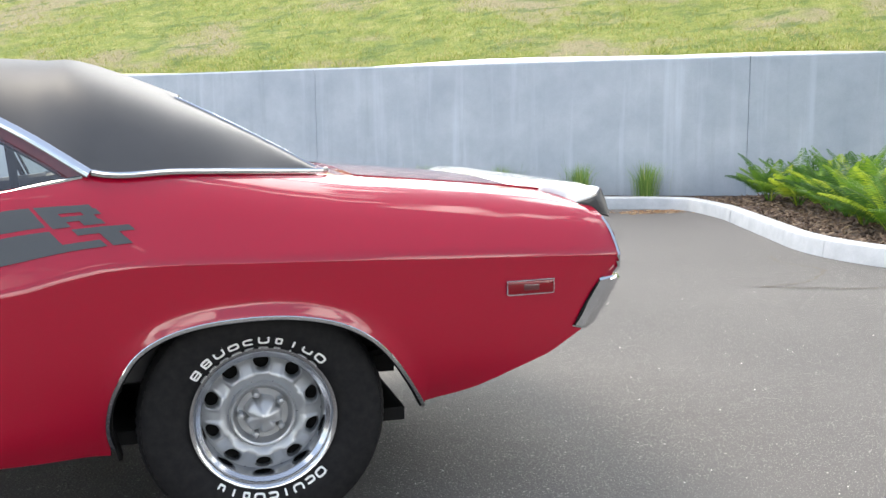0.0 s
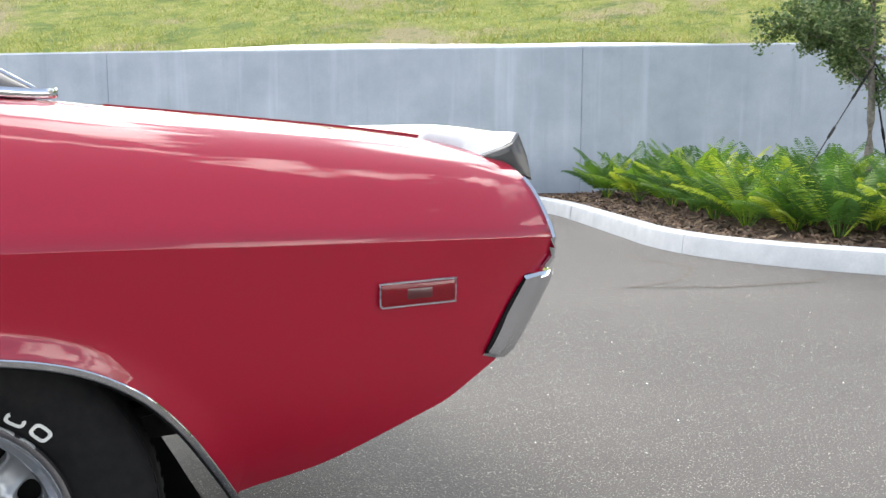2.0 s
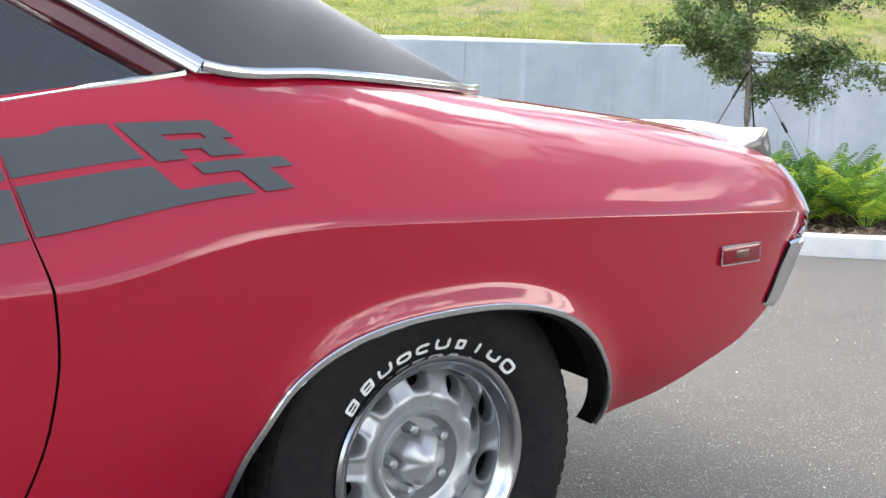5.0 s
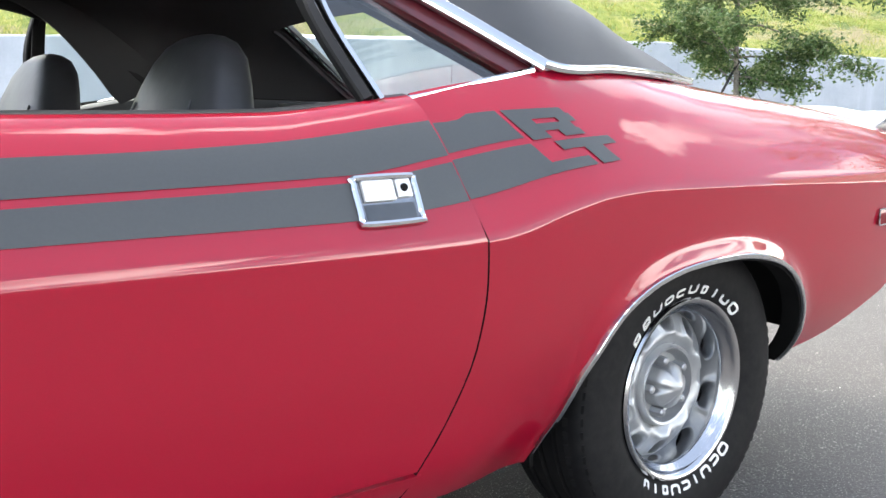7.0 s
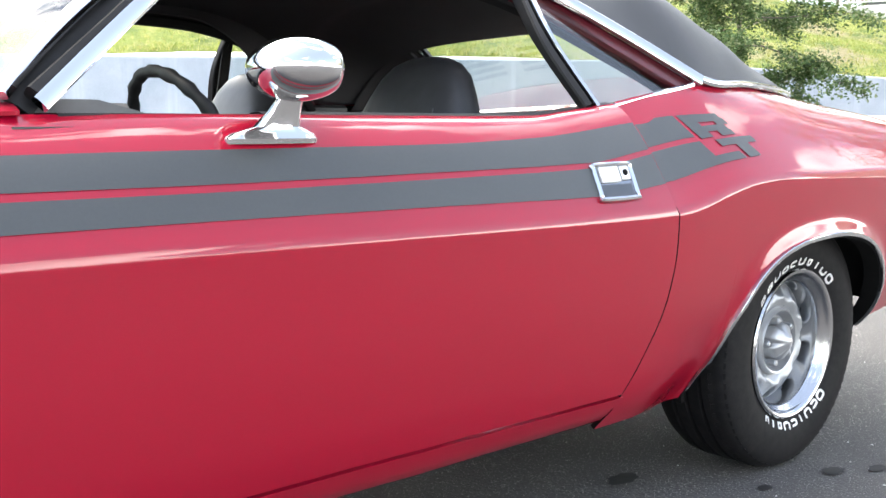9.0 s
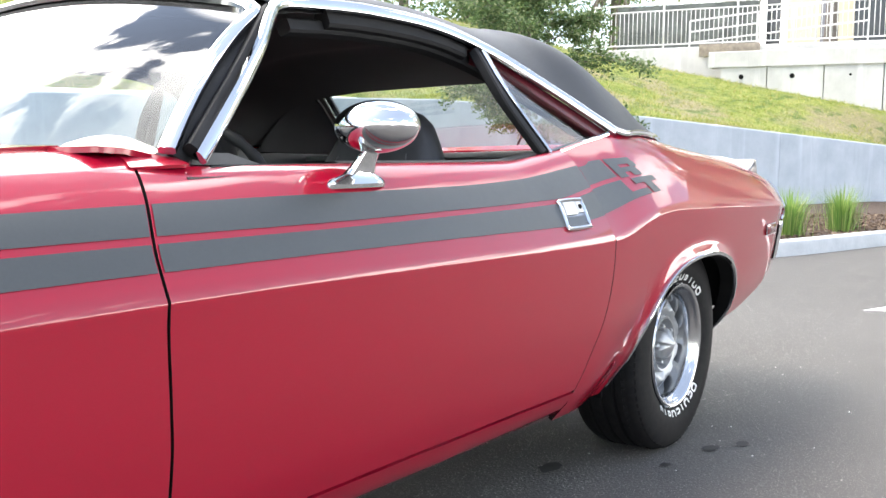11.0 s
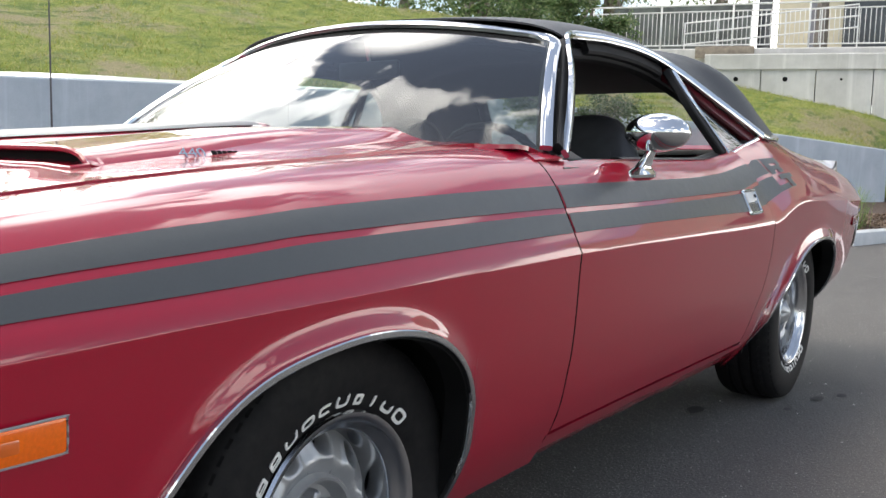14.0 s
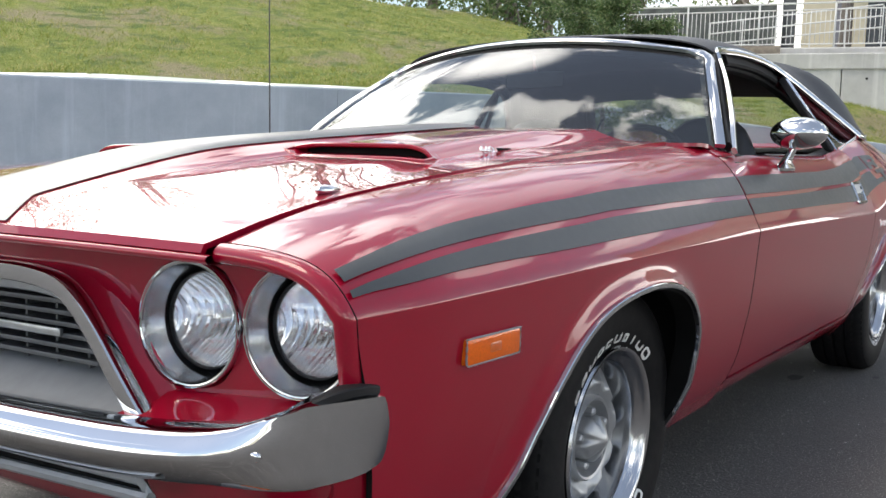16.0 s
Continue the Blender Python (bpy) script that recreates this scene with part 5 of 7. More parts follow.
# bright grille surround and grille
half = [(0.312, 0.548), (0.335, 0.575), (0.365, 0.610), (0.41, 0.665), (0.455, 0.710), (0.50, 0.735), (0.58, 0.746), (0.70, 0.748), (YC, 0.748)]
left = spline([(face_x(y) - 0.004, y, z) for y, z in half], 30)
loop = left + [Vector((p.x, 2 * YC - p.y, p.z)) for p in left[-2::-1]]
out = [Vector((panel_x(p.y) + 0.004, p.y - 0.020 * max(0, 1 - i / 20), p.z + 0.012 + 0.024 * min(1, i / 14))) for i, p in enumerate(left)]
mid = [p.lerp(q, 0.5) + Vector((0.022, 0, 0)) for p, q in zip(left, out)]
mirrored(cpart("grille_cove", Build().grid([[p + Vector((0.004, 0, 0)) for p in left], mid, out]), RED, "red cove round the grille", edge=0))
cpart("grille_surround", Build().tube(loop, 0.012, 10, flat=(0.03, 0.03), up=(1, 0, 0)), CHROME, "bright grille surround")
inner = [Vector((p.x + 0.075, YC + (p.y - YC) * 0.80, 0.50 + (p.z - 0.50) * 0.86)) for p in loop]
cpart("grille_tunnel", Build().grid([loop, [p + (q - p) * 0.35 for p, q in zip(loop, inner)], inner]), GRILLEM)
inner2 = [p + Vector((-0.004, 0, 0)) for p in inner]
cpart("grille_frame", Build().tube(inner2, 0.012, 8, flat=(0.02, 0.03), up=(1, 0, 0)), SILVERP)
cpart("grille_back", Build().grid([[(-3.66, 0.36, 0.46), (-3.66, 2 * YC - 0.36, 0.46)], [(-3.66, 0.36, 0.74), (-3.66, 2 * YC - 0.36, 0.74)]]), DARK, smooth=False)
for k, z in enumerate(span(0.598, 0.692, 6)):
    w = 0.30 + 0.135 * (0.72 - z) / 0.2
    cpart("grille_bar", Build().box((-3.735, YC - w, z - 0.004), (-3.69, YC + w, z + 0.004), None, 0.002), GRILLEM, smooth=False)
for y in span(YC - 0.34, YC + 0.34, 9):
    cpart("grille_rib", Build().box((-3.722, y - 0.003, 0.585), (-3.69, y + 0.003, 0.695), None, 0.001), GRILLEM, smooth=False)
rows = [[(-3.785, y, 0.530), (-3.745, y, 0.552), (-3.705, y, 0.578), (-3.69, y, 0.584)] for y in span(0.345, 2 * YC - 0.345, 9)]
cpart("grille_sill", Build().grid(rows, flip=True), SILVERP, "silver panel under the grille", thick=0.01)
b = Build().box((-3.742, 0.575, 0.634), (-3.734, 0.78, 0.648), None, 0.005)
cpart("grille_badge", b, plain("badge_grey", (0.42, 0.44, 0.44), 0.35, 0.8), "small grey badge bar on the grille")

# front bumper: a chrome blade that wraps on to the flank
def bumper(center, top, bot, out, name, label, end):
    rows = []
    line = spline(center, 61)
    n = len(line)
    for i, p in enumerate(line):
        a, c = line[max(i - 1, 0)], line[min(i + 1, n - 1)]
        t = (c - a).normalized()
        nn = Vector((t.y, -t.x, 0)).normalized() * out
        zt, zb = top(p.y), bot(p.y)
        tip = min(i, n - 1 - i)
        pinch = (0.010, 0.004, 0.001)[tip] if tip < 3 else 0.0
        zt, zb, p = zt - pinch, zb + pinch, p - nn * pinch * 0.8
        hgt = zt - zb
        row = []
        flat = min(1, max(0, (min(i, n - 1 - i) - 5) / 5))
        for f, d in ((0.97, -0.06), (1.0, -0.040), (1.0, -0.030), (0.96, -0.016), (0.84, -0.002), (0.72, 0.008), (0.64, 0.012), (0.58, 0.0125), (0.52, 0.009), (0.36, -0.006), (0.18, -0.024), (0.05, -0.040), (0.0, -0.048), (0.0, -0.06)):
            upright = -0.014 * (1 - f) - (0.010 if f > 0.98 or f < 0.02 else 0.0)
            q = p + nn * (d if d < -0.055 else d * flat + upright * (1 - flat))
            z = zb + hgt * f
            # the end is cut on a slant and rounded at the foot
            x = q.x if p.x < -3.75 else -3.75 + (q.x + 3.75) * (end(z) + 3.75) / 0.11
            row.append((x, q.y, z))
        rows.append(row)
    b = Build().grid(rows)
    b.poly(rows[0]).poly(rows[-1][::-1])
    return cpart(name, b, CHROME, label, thick=0.0, edge=50)


fb = [(-3.640, -0.062, 0), (-3.70, -0.066, 0), (-3.745, -0.060, 0), (-3.785, -0.042, 0), (-3.818, 0.0, 0), (-3.838, 0.10, 0), (-3.858, 0.35, 0), (-3.870, YC, 0)]
full = fb + [(x, 2 * YC - y, z) for x, y, z in fb[-2::-1]]
up_f = pchip((-0.08, 0.626), (-0.04, 0.626), (0.02, 0.604), (0.10, 0.578), (0.35, 0.556), (YC, 0.545))
dn_f = pchip((-0.08, 0.512), (-0.04, 0.504), (0.05, 0.490), (0.35, 0.462), (YC, 0.450))
fold = lambda f: (lambda y: f(min(y, 2 * YC - y)))
bumper(full, fold(up_f), fold(dn_f), -1.0, "front_bumper", "chrome front bumper, dark in its lower half", pchip((0.50, -3.694), (0.512, -3.674), (0.525, -3.658), (0.545, -3.650), (0.565, -3.651), (0.60, -3.670), (0.626, -3.696), (0.65, -3.712)))
# chrome top of the bumper; the mirrored red panel is put in as paint
b, fill = Build(), []
for y in span(-0.012, 0.345, 24):
    g = min(1, max(0, y) / 0.35)
    a, e = Vector((panel_x(y) + 0.004, y, 0.592 - 0.012 * g)), Vector((-3.822 - 0.03 * (y - 0.1) / 0.766, y, up_f(y) - 0.004))
    fill.append([a.lerp(e, w) + Vector((0, 0, -0.005 * math.sin(math.pi * w))) for w in span(0, 1, 11)])
b.grid(fill)
mirrored(cpart("bumper_filler", b, RED, "chrome top of the bumper, coloured red for the panel it mirrors", edge=0))
b = Build().tube(spline([(-3.706, -0.046, 0.625), (-3.735, -0.047, 0.631), (-3.766, -0.037, 0.629), (-3.786, -0.014, 0.615), (-3.793, 0.008, 0.602)], 16), 0.01, 12, flat=(0.028, 0.015), up=(0, 0, 1))
mirrored(cpart("bumper_rubber", b, RUBBER))
b = Build()
bm = bmesh.new()
bmesh.ops.create_uvsphere(bm, u_segments=14, v_segments=8, radius=1)
b.take(bm, Matrix.Translation((-3.829, 0.045, 0.548)) @ Matrix.Diagonal((0.005, 0.011, 0.008, 1)))
mirrored(cpart("bumper_bolt", b, CHROME))
# valance under the bumper
rows = []
for z, dx in ((0.52, 0.05), (0.46, 0.045), (0.40, 0.06), (0.34, 0.10), (0.30, 0.16)):
    row = [(face_x(y) + dx, y, z) for y in span(0.0 + (0.52 - z) * 0.25, 2 * YC - (0.52 - z) * 0.25, 27)]
    end = [(nose_x(z) + 0.012, low_y(-3.78, z) + 0.004, z), (nose_x(z) - 0.010, low_y(-3.78, z) + 0.012, z), (nose_x(z) - 0.028, low_y(-3.78, z) + 0.034, z)]
    rows.append(end + row + [(x, 2 * YC - y, zz) for x, y, zz in end[::-1]])
cpart("front_valance", Build().grid(rows), RED, thick=0.01)
b = Build().tube([(-3.80, 0.28, 0.435), (-3.80, 0.30, 0.462), (-3.81, YC, 0.455), (-3.80, 2 * YC - 0.30, 0.462), (-3.80, 2 * YC - 0.28, 0.435), (-3.80, YC, 0.415)], 0.010, 8, closed=True)
cpart("valance_slot_rim", b, SILVERP, "grey-rimmed slot under the bumper")
cpart("valance_slot", Build().grid([[(-3.79, 0.29, 0.42), (-3.79, 2 * YC - 0.29, 0.42)], [(-3.79, 0.30, 0.455), (-3.79, 2 * YC - 0.30, 0.455)]]), DARK, smooth=False)
b = Build().box((-3.795, 0.075, 0.400), (-3.770, 0.165, 0.455), None, 0.012)
sig = cpart("turn_signal", b, SILVERP)
part("turn_lens", Build().box((-3.799, 0.086, 0.404), (-3.785, 0.140, 0.428), None, 0.006), AMBER, sig)
mirrored(sig)
# rear bumper: a slanted blade along the cut of the quarter panels
rows = []
ys = [-0.040, -0.036, -0.02, 0.0, 0.03, 0.07, 0.13, 0.22, 0.35, 0.5, 0.68, YC]
ys = ys + [2 * YC - y for y in ys[-2::-1]]
for y in ys:
    yy = min(y, 2 * YC - y)
    bow = 0.075 * (1 - ((yy - YC) / (YC + 0.04)) ** 2) + 0.006 * min(1, max(0, (yy + 0.04) / 0.12)) - 0.012
    sh = 0.35 if yy < -0.038 else (0.8 if yy < -0.03 else 1.0)
    row = []
    for dx, f in ((-0.020, 0.98), (0.010, 1.02), (0.030, 1.03), (0.046, 0.96), (0.056, 0.72), (0.058, 0.40), (0.050, 0.06), (0.034, -0.04), (0.008, -0.03), (-0.016, 0.02)):
        z = 0.545 + 0.145 * (0.5 + (f - 0.5) * (0.9 if sh < 0.5 else 1.0))
        row.append((tail_x(z) + bow - 0.004 + dx * sh - (0.010 if dx < 0 else 0), y + 0.002, z))
    rows.append(row)
b = Build().grid(rows, flip=True)
b.poly(rows[0][::-1]).poly(rows[-1])
# black strip on the quarter's skin, painted shade of the gap by the bumper
gap_rows = [[(tail_x(z) + d - 0.002, low_y(min(tail_x(z) + d, 1.0), z) - 0.0025, z) for d in span(-0.034, 0.006, 5)] for z in span(0.552, 0.690, 14)]
mirrored(cpart("bumper_gap", Build().grid(gap_rows), DARK, "black strip for the shade between quarter panel and bumper", thick=0.003, side=1.0))
cpart("rear_bumper", b, CHROME, "chrome rear bumper that wraps the corner", edge=40)

# ---- floor, tank, pipes ----
b = Build().box((-3.55, 0.10, 0.27), (0.42, 2 * YC - 0.10, 0.31))
cpart("floor_pan", b, DARK, smooth=False)
b = Build().box((0.42, 0.22, 0.50), (0.94, 2 * YC - 0.22, 0.54))
cpart("trunk_floor", b, DARK, smooth=False)
b = Build().box((-2.05, 0.03, 0.30), (-2.0, 2 * YC - 0.03, 0.90))
cpart("firewall", b, DARK, smooth=False)
b = Build().box((-0.03, 0.16, 0.48), (0.0, 2 * YC - 0.16, 0.93))
cpart("rear_bulkhead", b, DARK, smooth=False)
for y0 in (0.03, 2 * YC - 0.05):
    cpart("inner_side", Build().box((-2.0, y0, 0.42), (-0.45, y0 + 0.02, 0.925)), SEATM, smooth=False)
b = Build().grid([[(-0.50, 0.085, 0.45), (-0.2, 0.12, 0.45), (0.12, 0.20, 0.45)], [(-0.50, 0.085, 0.985), (-0.2, 0.12, 1.0), (0.12, 0.20, 0.99)]])
mirrored(cpart("rear_side_trim", b, SEATM, thick=0.01))
b = Build().tube([(0.06, 0.36, 0.33), (0.35, 0.36, 0.42), (0.60, 0.36, 0.46)], 0.02, 8, flat=(0.06, 0.03))
mirrored(cpart("leaf_spring", b, DARK))
b = Build().tube([(0.10, 0.45, 0.36), (0.5, 0.47, 0.40), (0.68, 0.47, 0.39), (0.78, 0.47, 0.385)], 0.028, 12)
mirrored(cpart("exhaust_pipe", b, plain("exhaust_steel", (0.35, 0.34, 0.32), 0.35, 0.9)))
b = Build().tube([(0.0, 0.18, 0.335), (0.0, 2 * YC - 0.18, 0.335)], 0.04, 12)
cpart("rear_axle", b, DARK)
b = Build().tube([(X_F, 0.18, 0.335), (X_F, 2 * YC - 0.18, 0.335)], 0.035, 12)
cpart("front_axle", b, DARK)
b = Build().tube([(-2.23, 2 * YC - 0.17, 0.975), (-2.23, 2 * YC - 0.16, 1.40), (-2.23, 2 * YC - 0.155, 1.72)], [0.003, 0.0022, 0.0016], 6)
cpart("antenna", b, plain("antenna_dark", (0.06, 0.06, 0.065), 0.35, 0.6))

# ---- cabin ----
def seat(yc, xb):
    s = cpart("front_seat", Build().box((xb - 0.52, yc - 0.26, 0.40), (xb + 0.02, yc + 0.26, 0.56), None, 0.05), SEATM, "black vinyl high-back bucket seat")
    rows = []
    for z, hw, th, xo in ((0.50, 0.255, 0.09, -0.03), (0.62, 0.26, 0.085, 0.0), (0.76, 0.255, 0.08, 0.04), (0.88, 0.225, 0.07, 0.075), (0.94, 0.20, 0.064, 0.095), (1.0, 0.168, 0.058, 0.11), (1.045, 0.140, 0.050, 0.122), (1.075, 0.105, 0.038, 0.128), (1.090, 0.065, 0.022, 0.131), (1.095, 0.03, 0.008, 0.132)):
        ring = []
        for k in range(24):
            a = 2 * math.pi * k / 24
            c, q = math.cos(a), math.sin(a)
            ring.append((xb - 0.02 + xo + th * math.copysign(abs(q) ** 0.6, q), yc + hw * math.copysign(abs(c) ** 0.6, c), z))
        rows.append(ring)
    b = Build().grid(rows, close_u=True)
    b.poly(rows[-1][::-1])
    part("seat_back", b, SEATM, s)
    for sg in (-1, 1):
        part("seam", Build().tube([(xb - 0.02 + xo - th - 0.001, yc + sg * hw * 0.62, z) for z, hw, th, xo in ((0.56, 0.255, 0.09, -0.02), (0.76, 0.255, 0.08, 0.04), (0.92, 0.21, 0.066, 0.088), (0.97, 0.19, 0.058, 0.104))], 0.0025, 6), SEATM, s)
    return s


seat(0.50, -0.985)
seat(2 * YC - 0.50, -1.03)
b = Build().box((-0.62, 0.22, 0.40), (-0.15, 2 * YC - 0.22, 0.58), None, 0.06)
rs = cpart("rear_seat", b, SEATM, "black vinyl rear bench")
part("bench_back", Build().box((-0.22, 0.22, 0.52), (-0.05, 2 * YC - 0.22, 0.90), None, 0.05), SEATM, rs)
b = Build().box((-0.10, 0.20, 0.965), (0.20, 2 * YC - 0.20, 0.985), None, 0.004)
shelf = cpart("parcel_shelf", b, TRIMGREY, "grey parcel shelf with speaker slots")
for y0 in (0.34, 0.60, 1.0, 1.26):
    for k in range(4):
        part("slot", Build().box((0.0 + k * 0.028, y0, 0.9845), (0.015 + k * 0.028, y0 + 0.18, 0.987)), DARK, shelf, smooth=False)
rows = [[(-1.98 - 0.10 * (1 - ((y - YC) / YC) ** 2), y, 0.945), (-1.86, y, 0.945), (-1.74, y, 0.915 + (0.035 if 0.25 < y < 0.75 else 0.0)), (-1.70, y, 0.86), (-1.73, y, 0.70), (-1.80, y, 0.60)] for y in span(0.09, 2 * YC - 0.09, 33)]
cpart("dashboard", Build().grid(rows, flip=True), DASHM, "dark padded dashboard", thick=0.02)
# steering wheel
ctr, ax = Vector((-1.50, 0.50, 0.865)), Vector((0.90, 0.0, 0.42)).normalized()
ey = Vector((0, 1, 0))
ez = ax.cross(ey).normalized()
ringp = [ctr + (ey * math.cos(2 * math.pi * k / 64) + ez * math.sin(2 * math.pi * k / 64)) * 0.19 for k in range(64)]
sw = cpart("steering_wheel", Build().tube(ringp, [0.0125 + 0.0022 * math.sin(k * 2.0) for k in range(64)], 8, closed=True), RUBBER, "black ribbed steering wheel", edge=0)
for a in (0, math.pi):
    part("spoke", Build().tube([ctr - ax * 0.03, ctr + (ey * math.cos(a) + ez * math.sin(a)) * 0.19], 0.01, 6, flat=(0.03, 0.008)), SILVERP, sw)
part("column", Build().tube([ctr, ctr - ax * 0.32], 0.035, 12), RUBBER, sw)
b = Build().tube([(-0.845, 2 * YC - 0.24, 1.235), (-0.84, 2 * YC - 0.19, 1.10), (-0.835, 2 * YC - 0.13, 0.93), (-0.83, 2 * YC - 0.10, 0.70)], 0.01, 8, flat=(0.035, 0.008), up=(0, 1, 0))
cpart("shoulder_belt", b, STRAPM, "black shoulder belt hanging by the door opening")
b = Build().tube([(-1.66, YC, 1.285), (-1.64, YC, 1.225)], 0.008, 8)
im = cpart("inside_mirror", b, CHROME)
part("mirror_head", Build().box((-1.655, YC - 0.11, 1.175), (-1.635, YC + 0.11, 1.23), None, 0.008), RUBBER, im)

# ---- wheels ----
def tyre_profile(r, w, rim):
    """(radius, y) round the section; y = 0 at the outer bulge."""
    return [(rim - 0.012, 0.035), (rim + 0.004, 0.018), (rim + 0.018, 0.010), (rim + 0.035, 0.004), (rim + 0.060, 0.0), (rim + 0.085, 0.001), (r - 0.030, 0.005), (r - 0.016, 0.011), (r - 0.006, 0.022), (r - 0.001, 0.040),
            (r, 0.075), (r - 0.010, 0.078), (r - 0.010, 0.084), (r, 0.087), (r, w / 2 - 0.008), (r - 0.010, w / 2 - 0.005), (r - 0.010, w / 2 + 0.005), (r, w / 2 + 0.008), (r, w - 0.087), (r - 0.010, w - 0.084), (r - 0.010, w - 0.078), (r, w - 0.075),
            (r - 0.004, w - 0.045), (r - 0.016, w - 0.022), (r - 0.06, w), (rim, w - 0.02)]


def side_y(prof, r):
    pts = [p for p in prof[:10]]
    for (r0, y0), (r1, y1) in zip(pts, pts[1:]):
        if r0 <= r <= r1:
            return y0 + (y1 - y0) * (r - r0) / (r1 - r0)
    return 0.0


def wheel(x, yf, z, r, w, turn, text_turn):
    """A wheel whose outer bulge lies at yf."""
    RIM = 0.200
    prof = tyre_profile(r, w, RIM)
    b = Build().lathe(prof, 96)
    # tread blocks across the shoulder
    hub = cpart("wheel", b, TYRE, "black radial tyre with raised white lettering on a silver slotted wheel", edge=30)
    hub.name = "wheel"
    tb = Build()
    for k in range(76):
        a0 = 2 * math.pi * k / 76
        for (ra, ya), (rb, yb) in (((r - 0.014, 0.014), (r + 0.0015, 0.055)),):
            pts = []
            for a, q in ((a0, 0), (a0 + 0.05, 0), (a0 + 0.062, 1), (a0 + 0.012, 1)):
                rr, yy = (ra, ya) if q == 0 else (rb, yb)
                pts.append((rr * math.cos(a), yy - 0.001, rr * math.sin(a)))
            top = [(p[0] * 1.004, p[1] - 0.0015, p[2] * 1.004) for p in pts]
            tb.poly(top[::-1])
            for i in range(4):
                tb.poly([pts[i], pts[(i + 1) % 4], top[(i + 1) % 4], top[i]])
    part("tread_shoulder", tb, TYRE, hub, smooth=False)
    # white writing as plain loops and bars of its size
    rl = RIM + 0.0245
    for mid, pitch, sizes in ((text_turn, 0.0420, "BBLllLbilL"), (text_turn + math.pi, 0.0370, "LlLilLbib")):
        tot = len(sizes) * pitch / rl
        for k, kind in enumerate(sizes):
            lb = Build()
            a0 = mid + tot / 2 - (k + 0.5) * tot / len(sizes)
            hgt = {"B": 0.0245, "L": 0.0245, "b": 0.019}.get(kind, 0.019)
            wid = {"i": 0.0055, "b": 0.020, "B": 0.027}.get(kind, 0.0315)
            r0 = rl - 0.011
            at = lambda u, v, lift: ((r0 + v) * math.cos(a0 - u / rl), side_y(prof, r0 + v) - lift, (r0 + v) * math.sin(a0 - u / rl))
            ex = 0.35 if kind in "Bbi" else 0.62
            # closed bars, or loops open on one side
            q0, q1 = {0: (0, 24), 1: (3, 22), 2: (9, 28)}[0 if kind in "Bi" else k % 3]

            def shape(grow):
                pts = []
                for q in range(q0, q1):
                    c, sn = math.cos(2 * math.pi * q / 24), math.sin(2 * math.pi * q / 24)
                    pts.append((math.copysign(abs(c) ** ex, c) * (wid / 2 - grow), hgt / 2 + math.copysign(abs(sn) ** ex, sn) * (hgt / 2 - grow)))
                return pts

            outer = shape(0.0)
            if kind == "i":
                lb.grid([[at(u, v, 0.0) for u, v in outer], [at(u, v, 0.0018) for u, v in outer]], close_u=True)
                lb.poly([at(u, v, 0.0018) for u, v in outer])
            else:
                inner = shape(0.0052)
                lb.grid([[at(u, v, lift) for u, v in ring] for ring, lift in ((outer, 0.0), (outer, 0.0018), (inner, 0.0018), (inner, 0.0))], close_u=q1 - q0 == 24)
            if kind == "B":
                lb.grid([[at(-wid * 0.42, hgt / 2 + d, 0.0017), at(wid * 0.42, hgt / 2 + d, 0.0017)] for d in (-0.0022, 0.0022)])
            part("lettering", lb, WHITE_LET, hub, "raised white bar of lettering", smooth=False)
    # rim: rolled lip and deep polished barrel
    lip = [(RIM - 0.010, 0.036), (RIM + 0.004, 0.020), (RIM + 0.006, 0.012), (RIM + 0.002, 0.007), (RIM - 0.006, 0.008), (RIM - 0.012, 0.016), (RIM - 0.016, 0.026), (RIM - 0.026, 0.030), (RIM - 0.030, 0.040), (RIM - 0.032, 0.085), (RIM - 0.034, 0.110)]
    part("rim", Build().lathe(lip, 96), POLISH, hub, "polished deep rim", edge=50)
    # slotted disc
    def disc_y(rr):
        return 0.074 - 0.014 * math.exp(-((rr - 0.114) / 0.016) ** 2) + 0.016 * max(0.0, (rr - 0.135) / 0.03) ** 1.5
    db = Build()
    R0, R1, N = 0.090, 0.170, 10
    hr, hrad, htan = 0.1465, 0.0185, 0.0225
    for s in range(N):
        ac = 2 * math.pi * s / N + turn
        rings = [[] for _ in range(10)]
        for k in range(48):
            q = 2 * math.pi * k / 48
            c, sn = math.cos(q), math.sin(q)
            half = math.pi / N
            tr = ((R1 - hr) if c > 0 else (hr - R0)) / max(abs(c), 1e-6)
            ta = half * hr / max(abs(sn), 1e-6)
            t = min(tr, ta)
            # a slot with a flat outer side and a round inner side
            ex = 0.75 if c > 0 else 1.0
            hx = hrad * math.copysign(abs(c) ** ex, c)
            hy = htan * math.copysign(abs(sn) ** 0.9, sn) * (1.0 if c > 0 else 0.96)
            for i, (wgt, lift) in enumerate(((0.0, 0.030), (0.0, 0.008), (0.03, 0.0), (0.10, -0.0042), (0.20, -0.005), (0.32, -0.0025), (0.46, -0.0004), (0.62, 0.0), (0.8, 0.0), (1.0, 0.0))):
                du = hx + (c * t - hx) * wgt
                dv = hy + (sn * t - hy) * wgt
                rr = hr + du
                aa = ac + dv / hr
                rings[i].append((rr * math.cos(aa), disc_y(rr) + lift * (1.0 if lift > 0 else 0.2 + 1.2 * min(1, max(0, (0.6 - c) / 1.2))), rr * math.sin(aa)))
        db.grid(rings, close_u=True, flip=True)
    bm = bmesh.new()
    bm.from_mesh(db.mesh("tmp", STEEL))
    bmesh.ops.remove_doubles(bm, verts=bm.verts[:], dist=0.0006)
